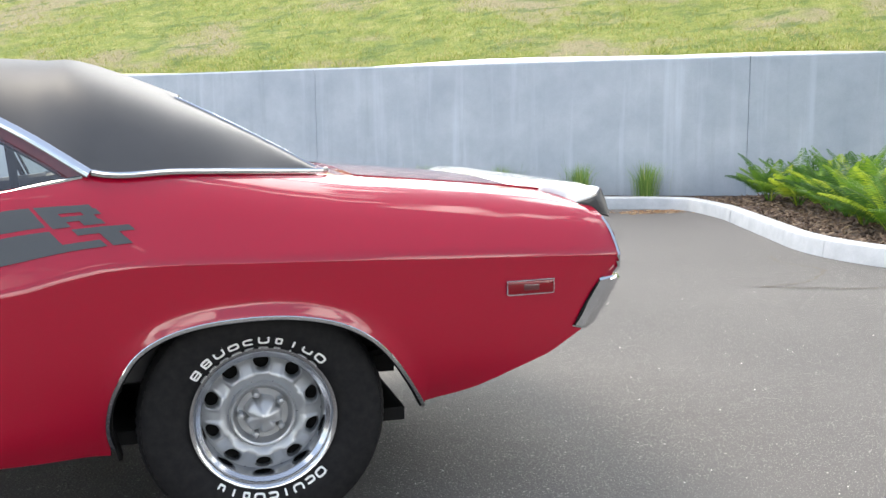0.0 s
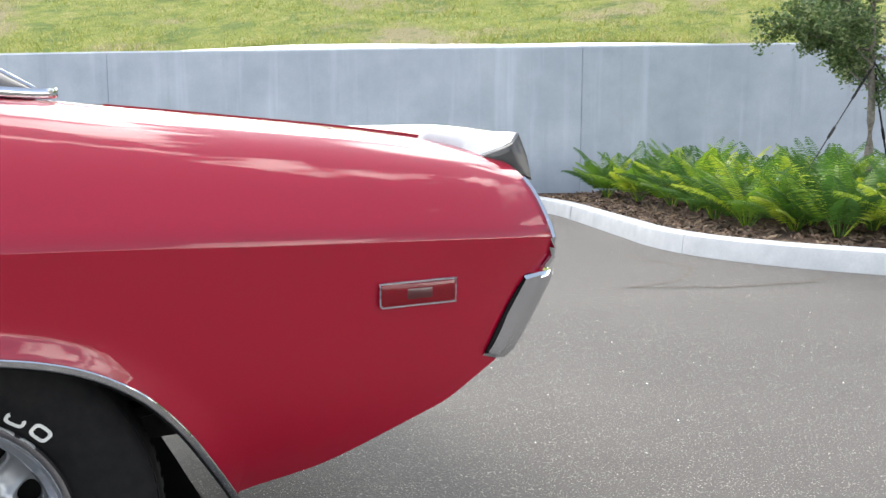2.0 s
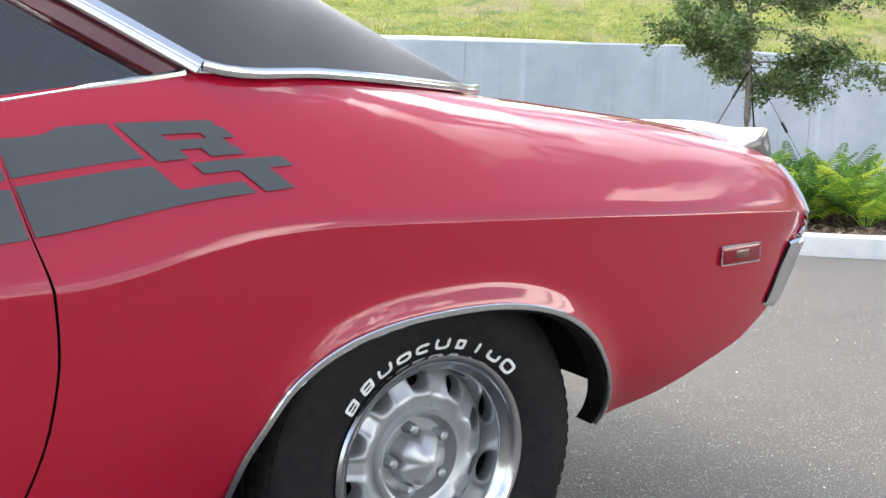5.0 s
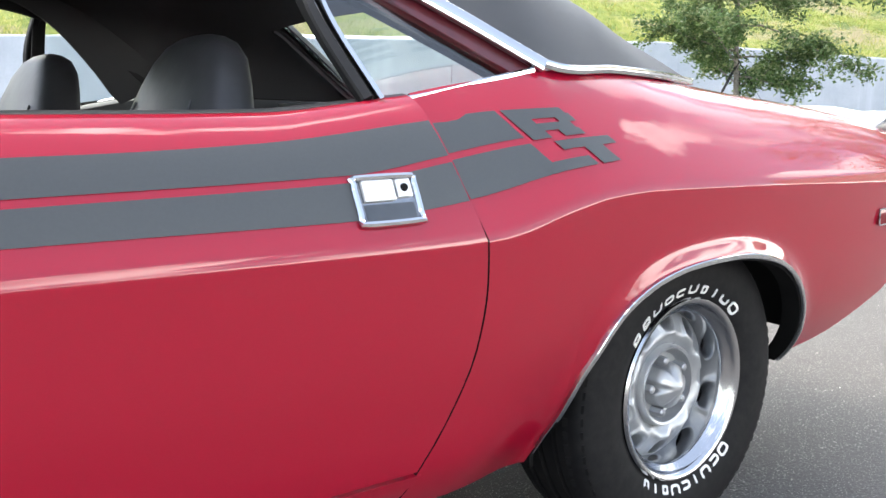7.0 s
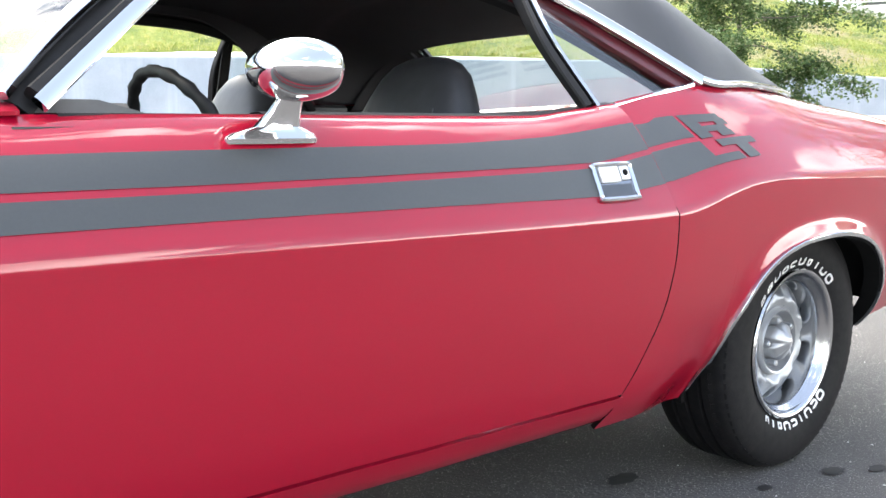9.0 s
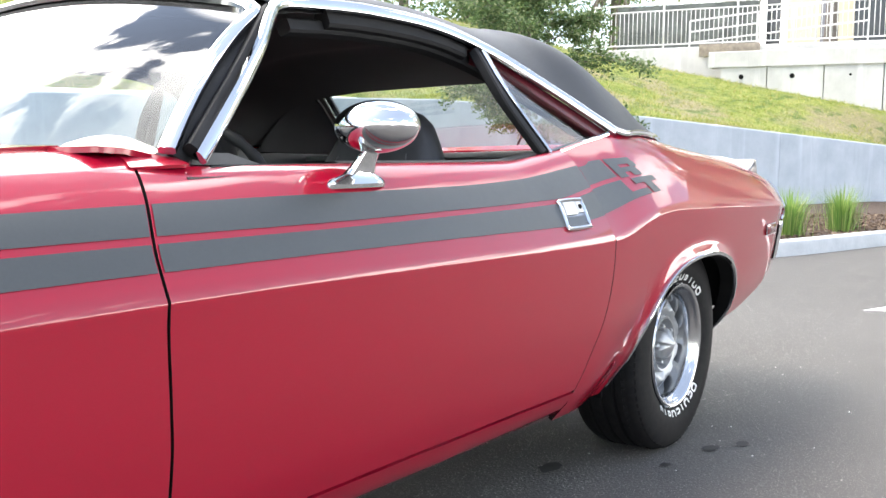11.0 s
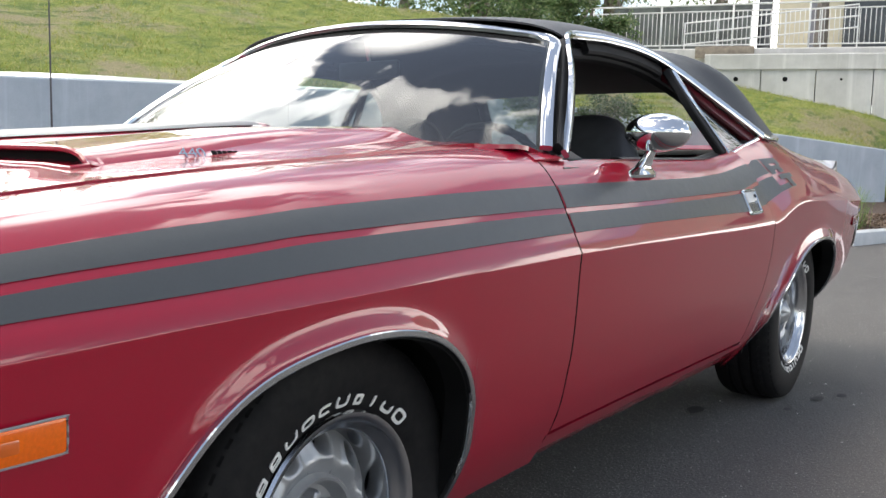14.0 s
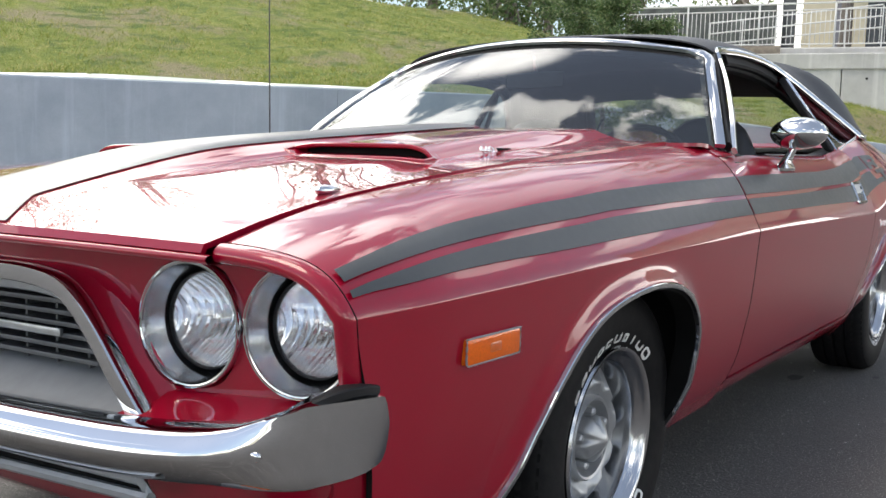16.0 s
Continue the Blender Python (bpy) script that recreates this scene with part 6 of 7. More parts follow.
    dm = bpy.data.meshes.new("wheel_disc")
    bm.to_mesh(dm)
    bm.free()
    dm.polygons.foreach_set("use_smooth", [True] * len(dm.polygons))
    dm.materials.clear()
    dm.materials.append(STEEL)
    part("wheel_disc", dm, STEEL, hub, "silver disc with ten slots", edge=70)
    part("wheel_back", Build().lathe([(0.02, 0.125), (0.165, 0.125)], 40), DARK, hub)
    cen = [(0.094, 0.074), (0.092, 0.058), (0.088, 0.053), (0.083, 0.055), (0.080, 0.068), (0.072, 0.080), (0.045, 0.082)]
    part("centre_ring", Build().lathe(cen, 64), CAPM, hub, "bright ring round the hub", edge=40)
    # scalloped cap with a cone
    rows = []
    for rr, yy, sc in ((0.054, 0.082, 1), (0.052, 0.058, 1), (0.049, 0.047, 1), (0.042, 0.041, 0.75), (0.033, 0.036, 0.4), (0.022, 0.029, 0.15), (0.012, 0.0235, 0), (0.005, 0.0215, 0), (0.001, 0.021, 0)):
        rows.append([((rr - 0.010 * sc * max(0, math.cos(5 * (2 * math.pi * k / 80 - turn - 0.3))) ** 2) * math.cos(2 * math.pi * k / 80), yy, (rr - 0.010 * sc * max(0, math.cos(5 * (2 * math.pi * k / 80 - turn - 0.3))) ** 2) * math.sin(2 * math.pi * k / 80)) for k in range(80)])
    part("hub_cap", Build().grid(rows, close_u=True), CAPM, hub, "conical metal hub cap", edge=40)
    for k in range(5):
        a = 2 * math.pi * k / 5 + turn + 0.3
        nb = Build().lathe([(0.012, 0.082), (0.011, 0.060), (0.0095, 0.052), (0.006, 0.049), (0.0005, 0.048)], 6, axis=(0.061 * math.cos(a), 0, 0.061 * math.sin(a)))
        part("lug_nut", nb, CAPM, hub, edge=30)
    hub.location = (x, yf, z)
    return hub


def right_wheel(left, x, yf, z):
    o = mirrored_wheel(left)
    o.location = (x, yf, z)


def mirrored_wheel(ob, parent=None):
    me = ob.data.copy()
    me.transform(Matrix.Diagonal((1, -1, 1, 1)))
    me.flip_normals()
    o = ob.copy()
    o.data = me
    scene.collection.objects.link(o)
    if parent:
        o.parent = parent
    for c in ob.children:
        mirrored_wheel(c, o)
    return o


R_TY = 0.342
wr = wheel(0.0, -0.020, R_TY, R_TY, 0.250, 0.30, radians(94))
wf = wheel(X_F, -0.012, 0.333, 0.333, 0.225, 0.12, radians(96))
right_wheel(wr, 0.0, 2 * YC + 0.020, R_TY)
right_wheel(wf, X_F, 2 * YC + 0.012, 0.333)

# ---- asphalt lot ----
gx = [-400, -120, -50, -25] + span(-14, 16, 31) + [20, 26, 34, 50, 120, 400]
gy = [-400, -120, -40, -20, -12, -8, -5, -3, -1, 0, 1] + span(1.5, 12.5, 23) + [16, 24, 40, 120, 400]
lone("ground", Build().grid([[(x, y, lot_z(x, y)) for x in gx] for y in gy]), ASPHALT, "grey weathered asphalt of a parking lot", "asphalt", kind="structure")

# kerb round the planted bed
KERB = [(-14.0, 18.2), (0.0, 11.75), (3.0, 10.35), (5.38, 9.22), (5.95, 8.86), (6.02, 8.62), (5.86, 7.6), (5.58, 6.7), (5.22, 5.6), (4.97, 4.8), (4.90, 4.1), (5.02, 3.45), (5.24, 2.92), (5.50, 2.45), (5.95, 2.02), (6.9, 1.52), (7.8, 1.20), (8.5, 0.97), (8.75, 0.72), (9.4, -0.6), (10.6, -3.0), (13.0, -7.5)]
kl = spline([(x, y, 0) for x, y in KERB], 240)
kerb = thing("kerb", "pale concrete kerb edging the planted bed", "kerb", kind="structure")
acc, cuts = 0.0, [0]
for i in range(1, len(kl)):
    acc += (kl[i] - kl[i - 1]).length
    if acc > 2.9:
        cuts.append(i)
        acc = 0.0
cuts.append(len(kl) - 1)


def kerb_row(i):
    p = kl[i]
    t = (kl[min(i + 1, len(kl) - 1)] - kl[max(i - 1, 0)]).normalized()
    n = Vector((-t.y, t.x, 0))  # towards the bed
    z = lot_z(p.x, p.y)
    return [(p.x + n.x * d, p.y + n.y * d, z + h) for d, h in ((0.0, -0.05), (0.006, 0.0), (0.016, 0.115), (0.024, 0.140), (0.045, 0.150), (0.150, 0.154), (0.165, 0.145), (0.170, -0.05))]


# the bed lies on the left of the run
for a, c in zip(cuts, cuts[1:]):
    rows = [kerb_row(i) for i in range(a, c + 1)]
    d0 = (Vector(rows[1][0]) - Vector(rows[0][0])).normalized() * 0.004
    rows[0] = [tuple(Vector(q) + d0) for q in rows[0]]
    rows[-1] = [tuple(Vector(q) - d0) for q in rows[-1]]
    b = Build().grid(rows)
    b.poly(rows[0]).poly(rows[-1][::-1])
    part("kerb_stone", b, KERBM, kerb, edge=40)

# ---- retaining wall ----
WALL = [(-16.0, 20.68, 1.20), (-6.0, 15.73, 1.42), (1.77, 11.87, 1.60), (7.18, 9.19, 1.69), (9.9, 7.85, 1.74), (13.0, 5.75, 1.55), (17.9, 2.65, 1.10)]
wall = thing("wall_concrete", "smooth blue-grey concrete retaining wall with rain streaks", "retaining wall", kind="structure")
wl_pts = []
for (x0, y0, z0), (x1, y1, z1) in zip(WALL, WALL[1:]):
    n = 6
    for k in range(n):
        wl_pts.append((x0 + (x1 - x0) * k / n, y0 + (y1 - y0) * k / n, z0 + (z1 - z0) * k / n))
wl_pts.append(WALL[-1])


def wall_seg(i0, i1):
    rows = []
    for i in range(i0, i1 + 1):
        x, y, z = wl_pts[i]
        a, c = wl_pts[max(i - 1, 0)], wl_pts[min(i + 1, len(wl_pts) - 1)]
        t = Vector((c[0] - a[0], c[1] - a[1], 0)).normalized()
        n = Vector((-t.y, t.x, 0))
        e = 0.003 if i == i0 else (-0.003 if i == i1 else 0)
        x, y = x + t.x * e, y + t.y * e
        rows.append([(x + n.x * d, y + n.y * d, h) for d, h in ((0.0, -0.6), (0.0, z - 0.022), (0.020, z), (0.235, z), (0.25, z - 0.02), (0.25, -0.6))])
    b = Build().grid(rows)
    b.poly(rows[0]).poly(rows[-1][::-1])
    part("wall_panel", b, WALLM, wall, edge=30)


for a, c in ((0, 6), (6, 12), (12, 18), (18, 27), (27, 33), (33, 36)):
    wall_seg(a, c)

# ---- bed and hill ----
def wall_y(x):
    for (x0, y0, z0), (x1, y1, z1) in zip(WALL, WALL[1:]):
        if x <= x1 or (x1, y1) == WALL[-1][:2]:
            f = (x - x0) / (x1 - x0)
            return y0 + (y1 - y0) * f, z0 + (z1 - z0) * min(1, max(0, f))


rng = np.random.RandomState(5)


def bed_z(x, y):
    return lot_z(x, y) + 0.125 + 0.02 * noise.noise((x * 1.3, y * 1.3, 0)) + 0.012 * noise.noise((x * 6, y * 6, 3))


def kerb_dist(x, y):
    """Signed distance behind the kerb line."""
    best, sd = 1e9, 0
    for i in range(0, len(kl) - 1, 2):
        p, q = kl[i], kl[min(i + 2, len(kl) - 1)]
        t = q - p
        w = min(1, max(0, ((x - p.x) * t.x + (y - p.y) * t.y) / max(t.length_squared, 1e-9)))
        dx, dy = x - p.x - t.x * w, y - p.y - t.y * w
        d = dx * dx + dy * dy
        if d < best:
            best, sd = d, (1 if t.x * dy - t.y * dx > 0 else -1)
    return sd * best ** 0.5


# strips from the kerb's back edge to the wall's foot
rows = []
for i in range(0, len(kl), 2):
    p = Vector(kerb_row(i)[6])
    if p.x < 6.1 and p.y > 8.5:
        q = Vector((p.x + 0.5, wall_y(p.x + 0.5)[0] + 0.1, 0))
    else:
        f = min(1, max(0, (8.6 - p.y) / 9.0))
        qx = 6.5 + (22.0 - 6.5) * f
        q = Vector((qx, wall_y(min(qx, 17.9))[0] + 0.1 - max(0, qx - 17.9) * 0.5, 0))
    row = []
    for k in range(25):
        r = p.lerp(q, k / 24)
        row.append((r.x, r.y, bed_z(r.x, r.y)))
    rows.append(row)
lone("planting_bed", Build().grid(rows), MULCH, "dark bark mulch in the planted bed behind the kerb", "mulch bed", kind="structure")

# hill behind the wall
def hill_z(x, y):
    wy, wz = wall_y(min(x, 17.9))
    d = max(0.0, y - wy)
    s = min(d, 26.0)
    z = wz - 0.05 + 0.30 * s
    z = z if z < 4.0 else 4.0 + 0.75 * (1 - math.exp(-(z - 4.0) / 0.75))
    z += 0.10 * noise.noise((x * 0.35, y * 0.35, 1)) + 0.05 * noise.noise((x * 1.1, y * 1.1, 7)) * min(1, d)
    return z


rows = []
for x in span(-16, 60, 96):
    wy = wall_y(min(x, 17.9))[0] if x <= 17.9 else 2.65 - (x - 17.9) * 0.45
    row = []
    for k, d in enumerate([0.2, 0.5, 1, 1.5, 2, 2.6, 3.2, 4, 5, 6, 7, 8, 9.5, 11, 13, 15, 17, 19, 22, 25, 30, 45]):
        y = wy + d
        z = hill_z(x, y)
        if x > 17.9:
            dd = max(0.0, d)
            near = 1 - min(1, dd / 2.3)
            e = min(1, (x - 17.9) / 2.5)
            z = z * (1 - e) + e * max(0.15, min(4.0, 1.70 + 0.213 * (y - 2.6)))
            e = min(1, (x - 17.9) / 1.5)
            z = z * (1 - e * near) + (0.12 + 0.45 * dd) * e * near
        if k == 0 and x > 17.9:
            z = -0.1
        row.append((x, y, z))
    rows.append(row)
lone("hill", Build().grid(rows, flip=True), GRASSG, "sloping lawn of patchy yellow-green grass", "lawn", kind="structure")
HILL = rows


def hill_at(x, y):
    """Height of the hill's sheet."""
    i = (x + 16) / 76 * 95
    i = min(max(i, 0), 94.999)
    k, t = int(i), i - int(i)
    zz = []
    for r in (HILL[k], HILL[k + 1]):
        ys, zs = [q[1] for q in r], [q[2] for q in r]
        zz.append(float(np.interp(y, ys, zs)))
    return zz[0] * (1 - t) + zz[1] * t


# grass blades
def blades(points, hmin, hmax, width, lean, per=3):
    v, f = [], []
    for x, y, z in points:
        for _ in range(per):
            a = rng.uniform(0, 6.283)
            h = rng.uniform(hmin, hmax)
            px, py = x + rng.normal(0, 0.02), y + rng.normal(0, 0.02)
            dx, dy = math.cos(a) * width / 2, math.sin(a) * width / 2
            lx, ly = rng.normal(0, lean) * h, rng.normal(0, lean) * h
            n = len(v)
            v.extend([(px - dx, py - dy, z - 0.01), (px + dx, py + dy, z - 0.01), (px + lx, py + ly, z + h)])
            f.append((n, n + 1, n + 2))
    return v, f


pts = []
while len(pts) < 26000:
    x = rng.uniform(-10, 30)
    wy = wall_y(min(x, 17.9))[0] if x <= 17.9 else 2.65 - (x - 17.9) * 0.45
    d = 0.2 + 13 * rng.uniform() ** 1.7
    if noise.noise((x * 0.8, (wy + d) * 0.8, 4)) < rng.uniform(-0.6, 0.3):
        continue
    pts.append((x, wy + d, hill_at(x, wy + d)))
v, f = blades(pts, 0.03, 0.085, 0.012, 0.7)
lone("grass", mesh_of("grass", v, f, BLADE, False), BLADE, "short patchy grass blades over the slope", "grass", kind="stuff", smooth=False)

# bark chips
v, f = [], []
for _ in range(9000):
    while True:
        x, y = rng.uniform(4.9, 12.5), rng.uniform(0.4, 9.0)
        if y < wall_y(x)[0] - 0.05 and kerb_dist(x, y) > 0.18:
            break
    z = bed_z(x, y) + 0.012
    a, ln, w = rng.uniform(0, 6.283), rng.uniform(0.015, 0.05), rng.uniform(0.006, 0.014)
    ca, sa, ti = math.cos(a), math.sin(a), rng.uniform(-0.02, 0.02)
    n = len(v)
    for u, q in ((-1, -1), (1, -1), (1, 1), (-1, 1)):
        v.append((x + ca * ln * u - sa * w * q, y + sa * ln * u + ca * w * q, z + ti * u + 0.004 * q))
    v.append((x, y, z + 0.014))
    f.extend([(n, n + 1, n + 4), (n + 1, n + 2, n + 4), (n + 2, n + 3, n + 4), (n + 3, n, n + 4)])
lone("bark_chips", mesh_of("bark_chips", v, f, CHIP, False), CHIP, "loose brown bark chips on the bed", "bark chips", kind="stuff", smooth=False)


# ---- plants of the bed ----
def coontie(seed, fronds=34, size=0.62):
    """A low cycad: arching fronds with rows of narrow leaflets."""
    r = np.random.RandomState(seed)
    out = []
    for k in range(fronds):
        v, f, sv = [], [], Build()
        a = 2 * math.pi * k / fronds * 2.4 + r.uniform(-0.3, 0.3)
        ln = size * r.uniform(0.7, 1.08)
        el = r.uniform(0.85, 1.5)
        d = Vector((math.cos(a), math.sin(a), 0))
        stem = []
        p, ang = Vector((d.x * 0.03, d.y * 0.03, 0.02)), el
        for j in range(11):
            stem.append(p.copy())
            p = p + (d * math.cos(ang) + Vector((0, 0, math.sin(ang)))) * (ln / 10)
            ang -= r.uniform(0.05, 0.14)
        sv.tube(stem, [0.004 - 0.00025 * j for j in range(11)], 4)
        side = Vector((-d.y, d.x, 0))
        for j in range(7, 33):
            t = j / 32
            fi = t * 10
            i = min(int(fi), 9)
            q = stem[i].lerp(stem[i + 1], fi - i)
            tan = (stem[i + 1] - stem[i]).normalized()
            up = side.cross(tan).normalized()
            L = 0.120 * math.sin(math.pi * min(1, 0.10 + t * 0.86)) ** 0.6 * size / 0.72
            for sg in (-1, 1):
                dirv = (side * sg * 0.86 + tan * 0.42 + up * 0.30 + Vector((0, 0, r.uniform(-0.12, 0.08)))).normalized()
                wv = tan * 0.0062
                n = len(v)
                mid = q + dirv * L * 0.5 + Vector((0, 0, 0.004))
                v.extend([q - wv * 0.5, q + wv * 0.5, mid + wv, q + dirv * L - Vector((0, 0, 0.012)), mid - wv])
                f.append((n, n + 1, n + 2, n + 3, n + 4))
        n = len(v)
        v.extend(sv.v)
        f.extend(tuple(i + n for i in g) for g in sv.f)
        out.append(mesh_of("frond", v, f, FROND, False))
    return out


kinds = [coontie(s, fr, sz) for s, fr, sz in ((1, 26, 0.68), (2, 24, 0.76), (3, 27, 0.62), (4, 22, 0.80))]
spots = []
for row, (off, step) in enumerate(((0.92, 0.60), (1.42, 0.62), (1.95, 0.66), (2.5, 0.7))):
    acc = 0.3
    for i in range(1, len(kl)):
        acc += (kl[i] - kl[i - 1]).length
        if acc < step:
            continue
        acc = 0.0
        p = kl[i]
        t = (kl[min(i + 1, len(kl) - 1)] - kl[i - 1]).normalized()
        x, y = p.x - t.y * off + rng.uniform(-0.08, 0.08), p.y + t.x * off + rng.uniform(-0.08, 0.08)
        if not (1.55 < y < 8.5 and x < 10.2) or p.y > 8.5 or p.y < 1.75:
            continue
        if y > wall_y(x)[0] - 0.35 or kerb_dist(x, y) < 0.78:
            continue
        if any((x - a) ** 2 + (y - c) ** 2 < 0.16 for a, c in spots):
            continue
        spots.append((x, y))
for k, (x, y) in enumerate(spots):
    pl = thing("coontie", "low bright-green cycad shrub in the mulch bed", "shrub", "cycads in the bed", at=(x, y, bed_z(x, y) - 0.01))
    pl.rotation_euler = (0, 0, rng.uniform(0, 6.28))
    pl.scale = (1, 1, 1)
    for me in kinds[k % 4]:
        o = new("frond", me)
        o.parent = pl


def tuft(seed, n=150, h=0.45):
    r = np.random.RandomState(seed)
    v, f = [], []
    for _ in range(n):
        a, rad = r.uniform(0, 6.283), abs(r.normal(0, 0.10))
        d = Vector((math.cos(a), math.sin(a), 0))
        hh, out = h * r.uniform(0.55, 1.1), r.uniform(0.05, 0.55)
        p0 = d * rad
        w = Vector((-d.y, d.x, 0)) * 0.0045
        p1 = p0 + d * out * hh * 0.30 + Vector((0, 0, hh * 0.6))
        p2 = p0 + d * out * hh * 0.85 + Vector((0, 0, hh * (1.0 - 0.25 * out)))
        k = len(v)
        v.extend([p0 - w, p0 + w, p1 + w * 0.8, p1 - w * 0.8, p2])
        f.extend([(k, k + 1, k + 2, k + 3), (k + 3, k + 2, k + 4)])
    return mesh_of("blades", v, f, TUFTM, False)


tm = [tuft(11, 260, 0.62), tuft(12, 280, 0.66), tuft(13, 420, 0.70)]
TUFTS = [(5.05, 9.82, 0), (5.85, 9.45, 1), (7.25, 2.05, 2), (7.85, 1.85, 2), (8.9, 1.55, 2), (9.9, 0.95, 2), (9.2, 0.3, 1), (10.6, 0.2, 2), (11.4, 1.1, 2), (11.0, -1.0, 2), (12.2, -0.2, 2), (4.1, 10.3, 0), (3.1, 10.8, 0)]
for x, y, k in TUFTS:
    o = new("grass_tuft", tm[k])
    o.location = (x, y, bed_z(x, y) - 0.01)
    o.scale = (0.95, 0.95, 0.78)
    o.rotation_euler = (0, 0, x * 3)
    tagged(o, "clump of fine upright ornamental grass in mulch", "ornamental grass", "grass clumps")


# ---- young oak with guy straps ----
def tree(at, h, crown_r, crown_lo, seed, leaves, trunk_r, name, label):
    r = np.random.RandomState(seed)
    base = Vector(at)
    T = thing(name, label, "tree", at=at)
    tk = Build()
    line = spline([(0, 0, -0.05), (0.01, 0.0, h * 0.3), (-0.02, 0.02, h * 0.6), (0.02, 0.0, h * 0.97)], 14)
    tk.tube(line, [trunk_r * (1.25 - 1.05 * (k / 13) ** 0.8) for k in range(14)], 9)
    tips = []
    for k in range(30):
        t = crown_lo / h + (0.95 - crown_lo / h) * (k / 29) ** 0.9
        i = t * 13
        p = line[min(int(i), 12)].lerp(line[min(int(i) + 1, 13)], i - int(i))
        a = k * 2.4 + r.uniform(-0.4, 0.4)
        fr = (t - crown_lo / h) / (1 - crown_lo / h)
        ln = crown_r * (0.55 + 0.75 * math.sin(math.pi * min(1, 0.18 + fr * 0.80))) * r.uniform(0.65, 1.05)
        ln *= 0.86 + 0.14 * min(1, fr / 0.3)
        d = Vector((math.cos(a), math.sin(a), r.uniform(0.35, 1.1) - 0.55 * (1 - fr)))
        pts = [p]
        for j in range(5):
            d = (d + Vector((r.normal(0, 0.16), r.normal(0, 0.16), r.normal(0, 0.12)))).normalized()
            pts.append(pts[-1] + d * ln / 5)
        tk.tube(pts, [trunk_r * 0.30 * (1 - j / 6.5) for j in range(6)], 5)
        tips.append(pts)
        for j in range(2, 6):
            for _ in range(2):
                e = (d + Vector((r.normal(0, 0.7), r.normal(0, 0.7), r.normal(0, 0.45)))).normalized()
                tw = [pts[j], pts[j] + e * ln * 0.14, pts[j] + e * ln * 0.30 + Vector((0, 0, -0.02))]
                tk.tube(tw, [0.0045, 0.0035, 0.002], 4)
                tips.append(tw)
    part("trunk", tk, BARK, T)
    v, f = [], []
    for _ in range(leaves):
        tw = tips[r.randint(len(tips))]
        j = r.randint(1, len(tw))
        p = tw[j].lerp(tw[j - 1], r.uniform(0, 0.7)) + Vector(r.normal(0, 0.045, 3))
        d = Vector(r.normal(0, 1, 3))
        d.z = d.z * 0.6 + 0.1
        d.normalize()
        s = d.cross(Vector(r.normal(0, 1, 3))).normalized()
        L, w = r.uniform(0.035, 0.065), r.uniform(0.009, 0.016)
        n = len(v)
        up = d.cross(s) * w * 0.5
        v.extend([p, p + d * L * 0.5 + s * w + up, p + d * L, p + d * L * 0.5 - s * w + up])
        f.append((n, n + 1, n + 2, n + 3))
    part("crown", mesh_of("crown", v, f, OAKLEAF, False), OAKLEAF, T, "airy crown of small narrow leaves", smooth=False)
    return T


TX, TY = 7.27, 4.76
TZ = bed_z(TX, TY)
tree((TX, TY, TZ), 3.0, 0.90, 1.12, 24, 36000, 0.040, "oak_tree", "young live oak with slim grey trunk, guyed in the bed")
for k, (a, hb) in enumerate(((2.9, 1.35), (5.1, 1.38), (0.4, 1.32))):
    end = Vector((TX + math.cos(a) * 0.85, TY + math.sin(a) * 0.85, 0))
    end.z = bed_z(end.x, end.y)
    top = Vector((TX, TY, TZ + hb))
    b = Build().tube([top, top.lerp(end, 0.5), end], 0.004, 6, flat=(0.018, 0.003))
    b.tube([top, top.lerp(end, 0.22)], 0.01, 6, flat=(0.036, 0.010))
    b.tube([top.lerp(end, 0.40), top.lerp(end, 0.47)], 0.013, 8)
    o = lone("guy_strap", b, STRAPM, "black tie-down strap from the young oak to the ground", "strap", "tree straps")

# ---- up the hill: old concrete wall, railing, building ----
CW0, CW1 = Vector((21.2, 7.4, 0)), Vector((22.7, -5.5, 0))
cd = (CW1 - CW0).normalized()
cn = Vector((-cd.y, cd.x, 0))
old = thing("wall_old", "weathered panelled concrete wall on the slope with drain holes", "concrete wall", kind="structure")
LEN = (CW1 - CW0).length
TOPZ = 3.40
k = 0
s = 0.0
while s < LEN:
    w = 1.30 if k else 1.10
    a, c = CW0 + cd * (s + 0.012), CW0 + cd * (min(s + w, LEN) - 0.012)
    b = Build()
    rows = [[(p.x + cn.x * d, p.y + cn.y * d, z) for d, z in ((0.0, 0.2), (0.0, TOPZ - 0.40), (0.0, TOPZ - 0.38), (0.3, TOPZ - 0.38), (0.3, 0.2))] for p in (a, c)]
    b.grid(rows)
    b.poly(rows[0]).poly(rows[-1][::-1])
    part("wall_panel", b, OLDCON, old, smooth=False)
    if k < 4:
        h = a.lerp(c, 0.45)
        bm = bmesh.new()
        bmesh.ops.create_cone(bm, cap_ends=True, segments=14, radius1=0.06 if k < 2 else 0.03, radius2=0.06 if k < 2 else 0.03, depth=0.03)
        hb = Build()
        hb.take(bm, Matrix.Translation((h.x, h.y, TOPZ - 0.62)) @ Matrix.Rotation(math.atan2(cn.y, cn.x), 4, "Z") @ Matrix.Rotation(radians(90), 4, "Y"))
        part("drain_hole", hb, DARK, old)
    s += w
    k += 1
b = Build()
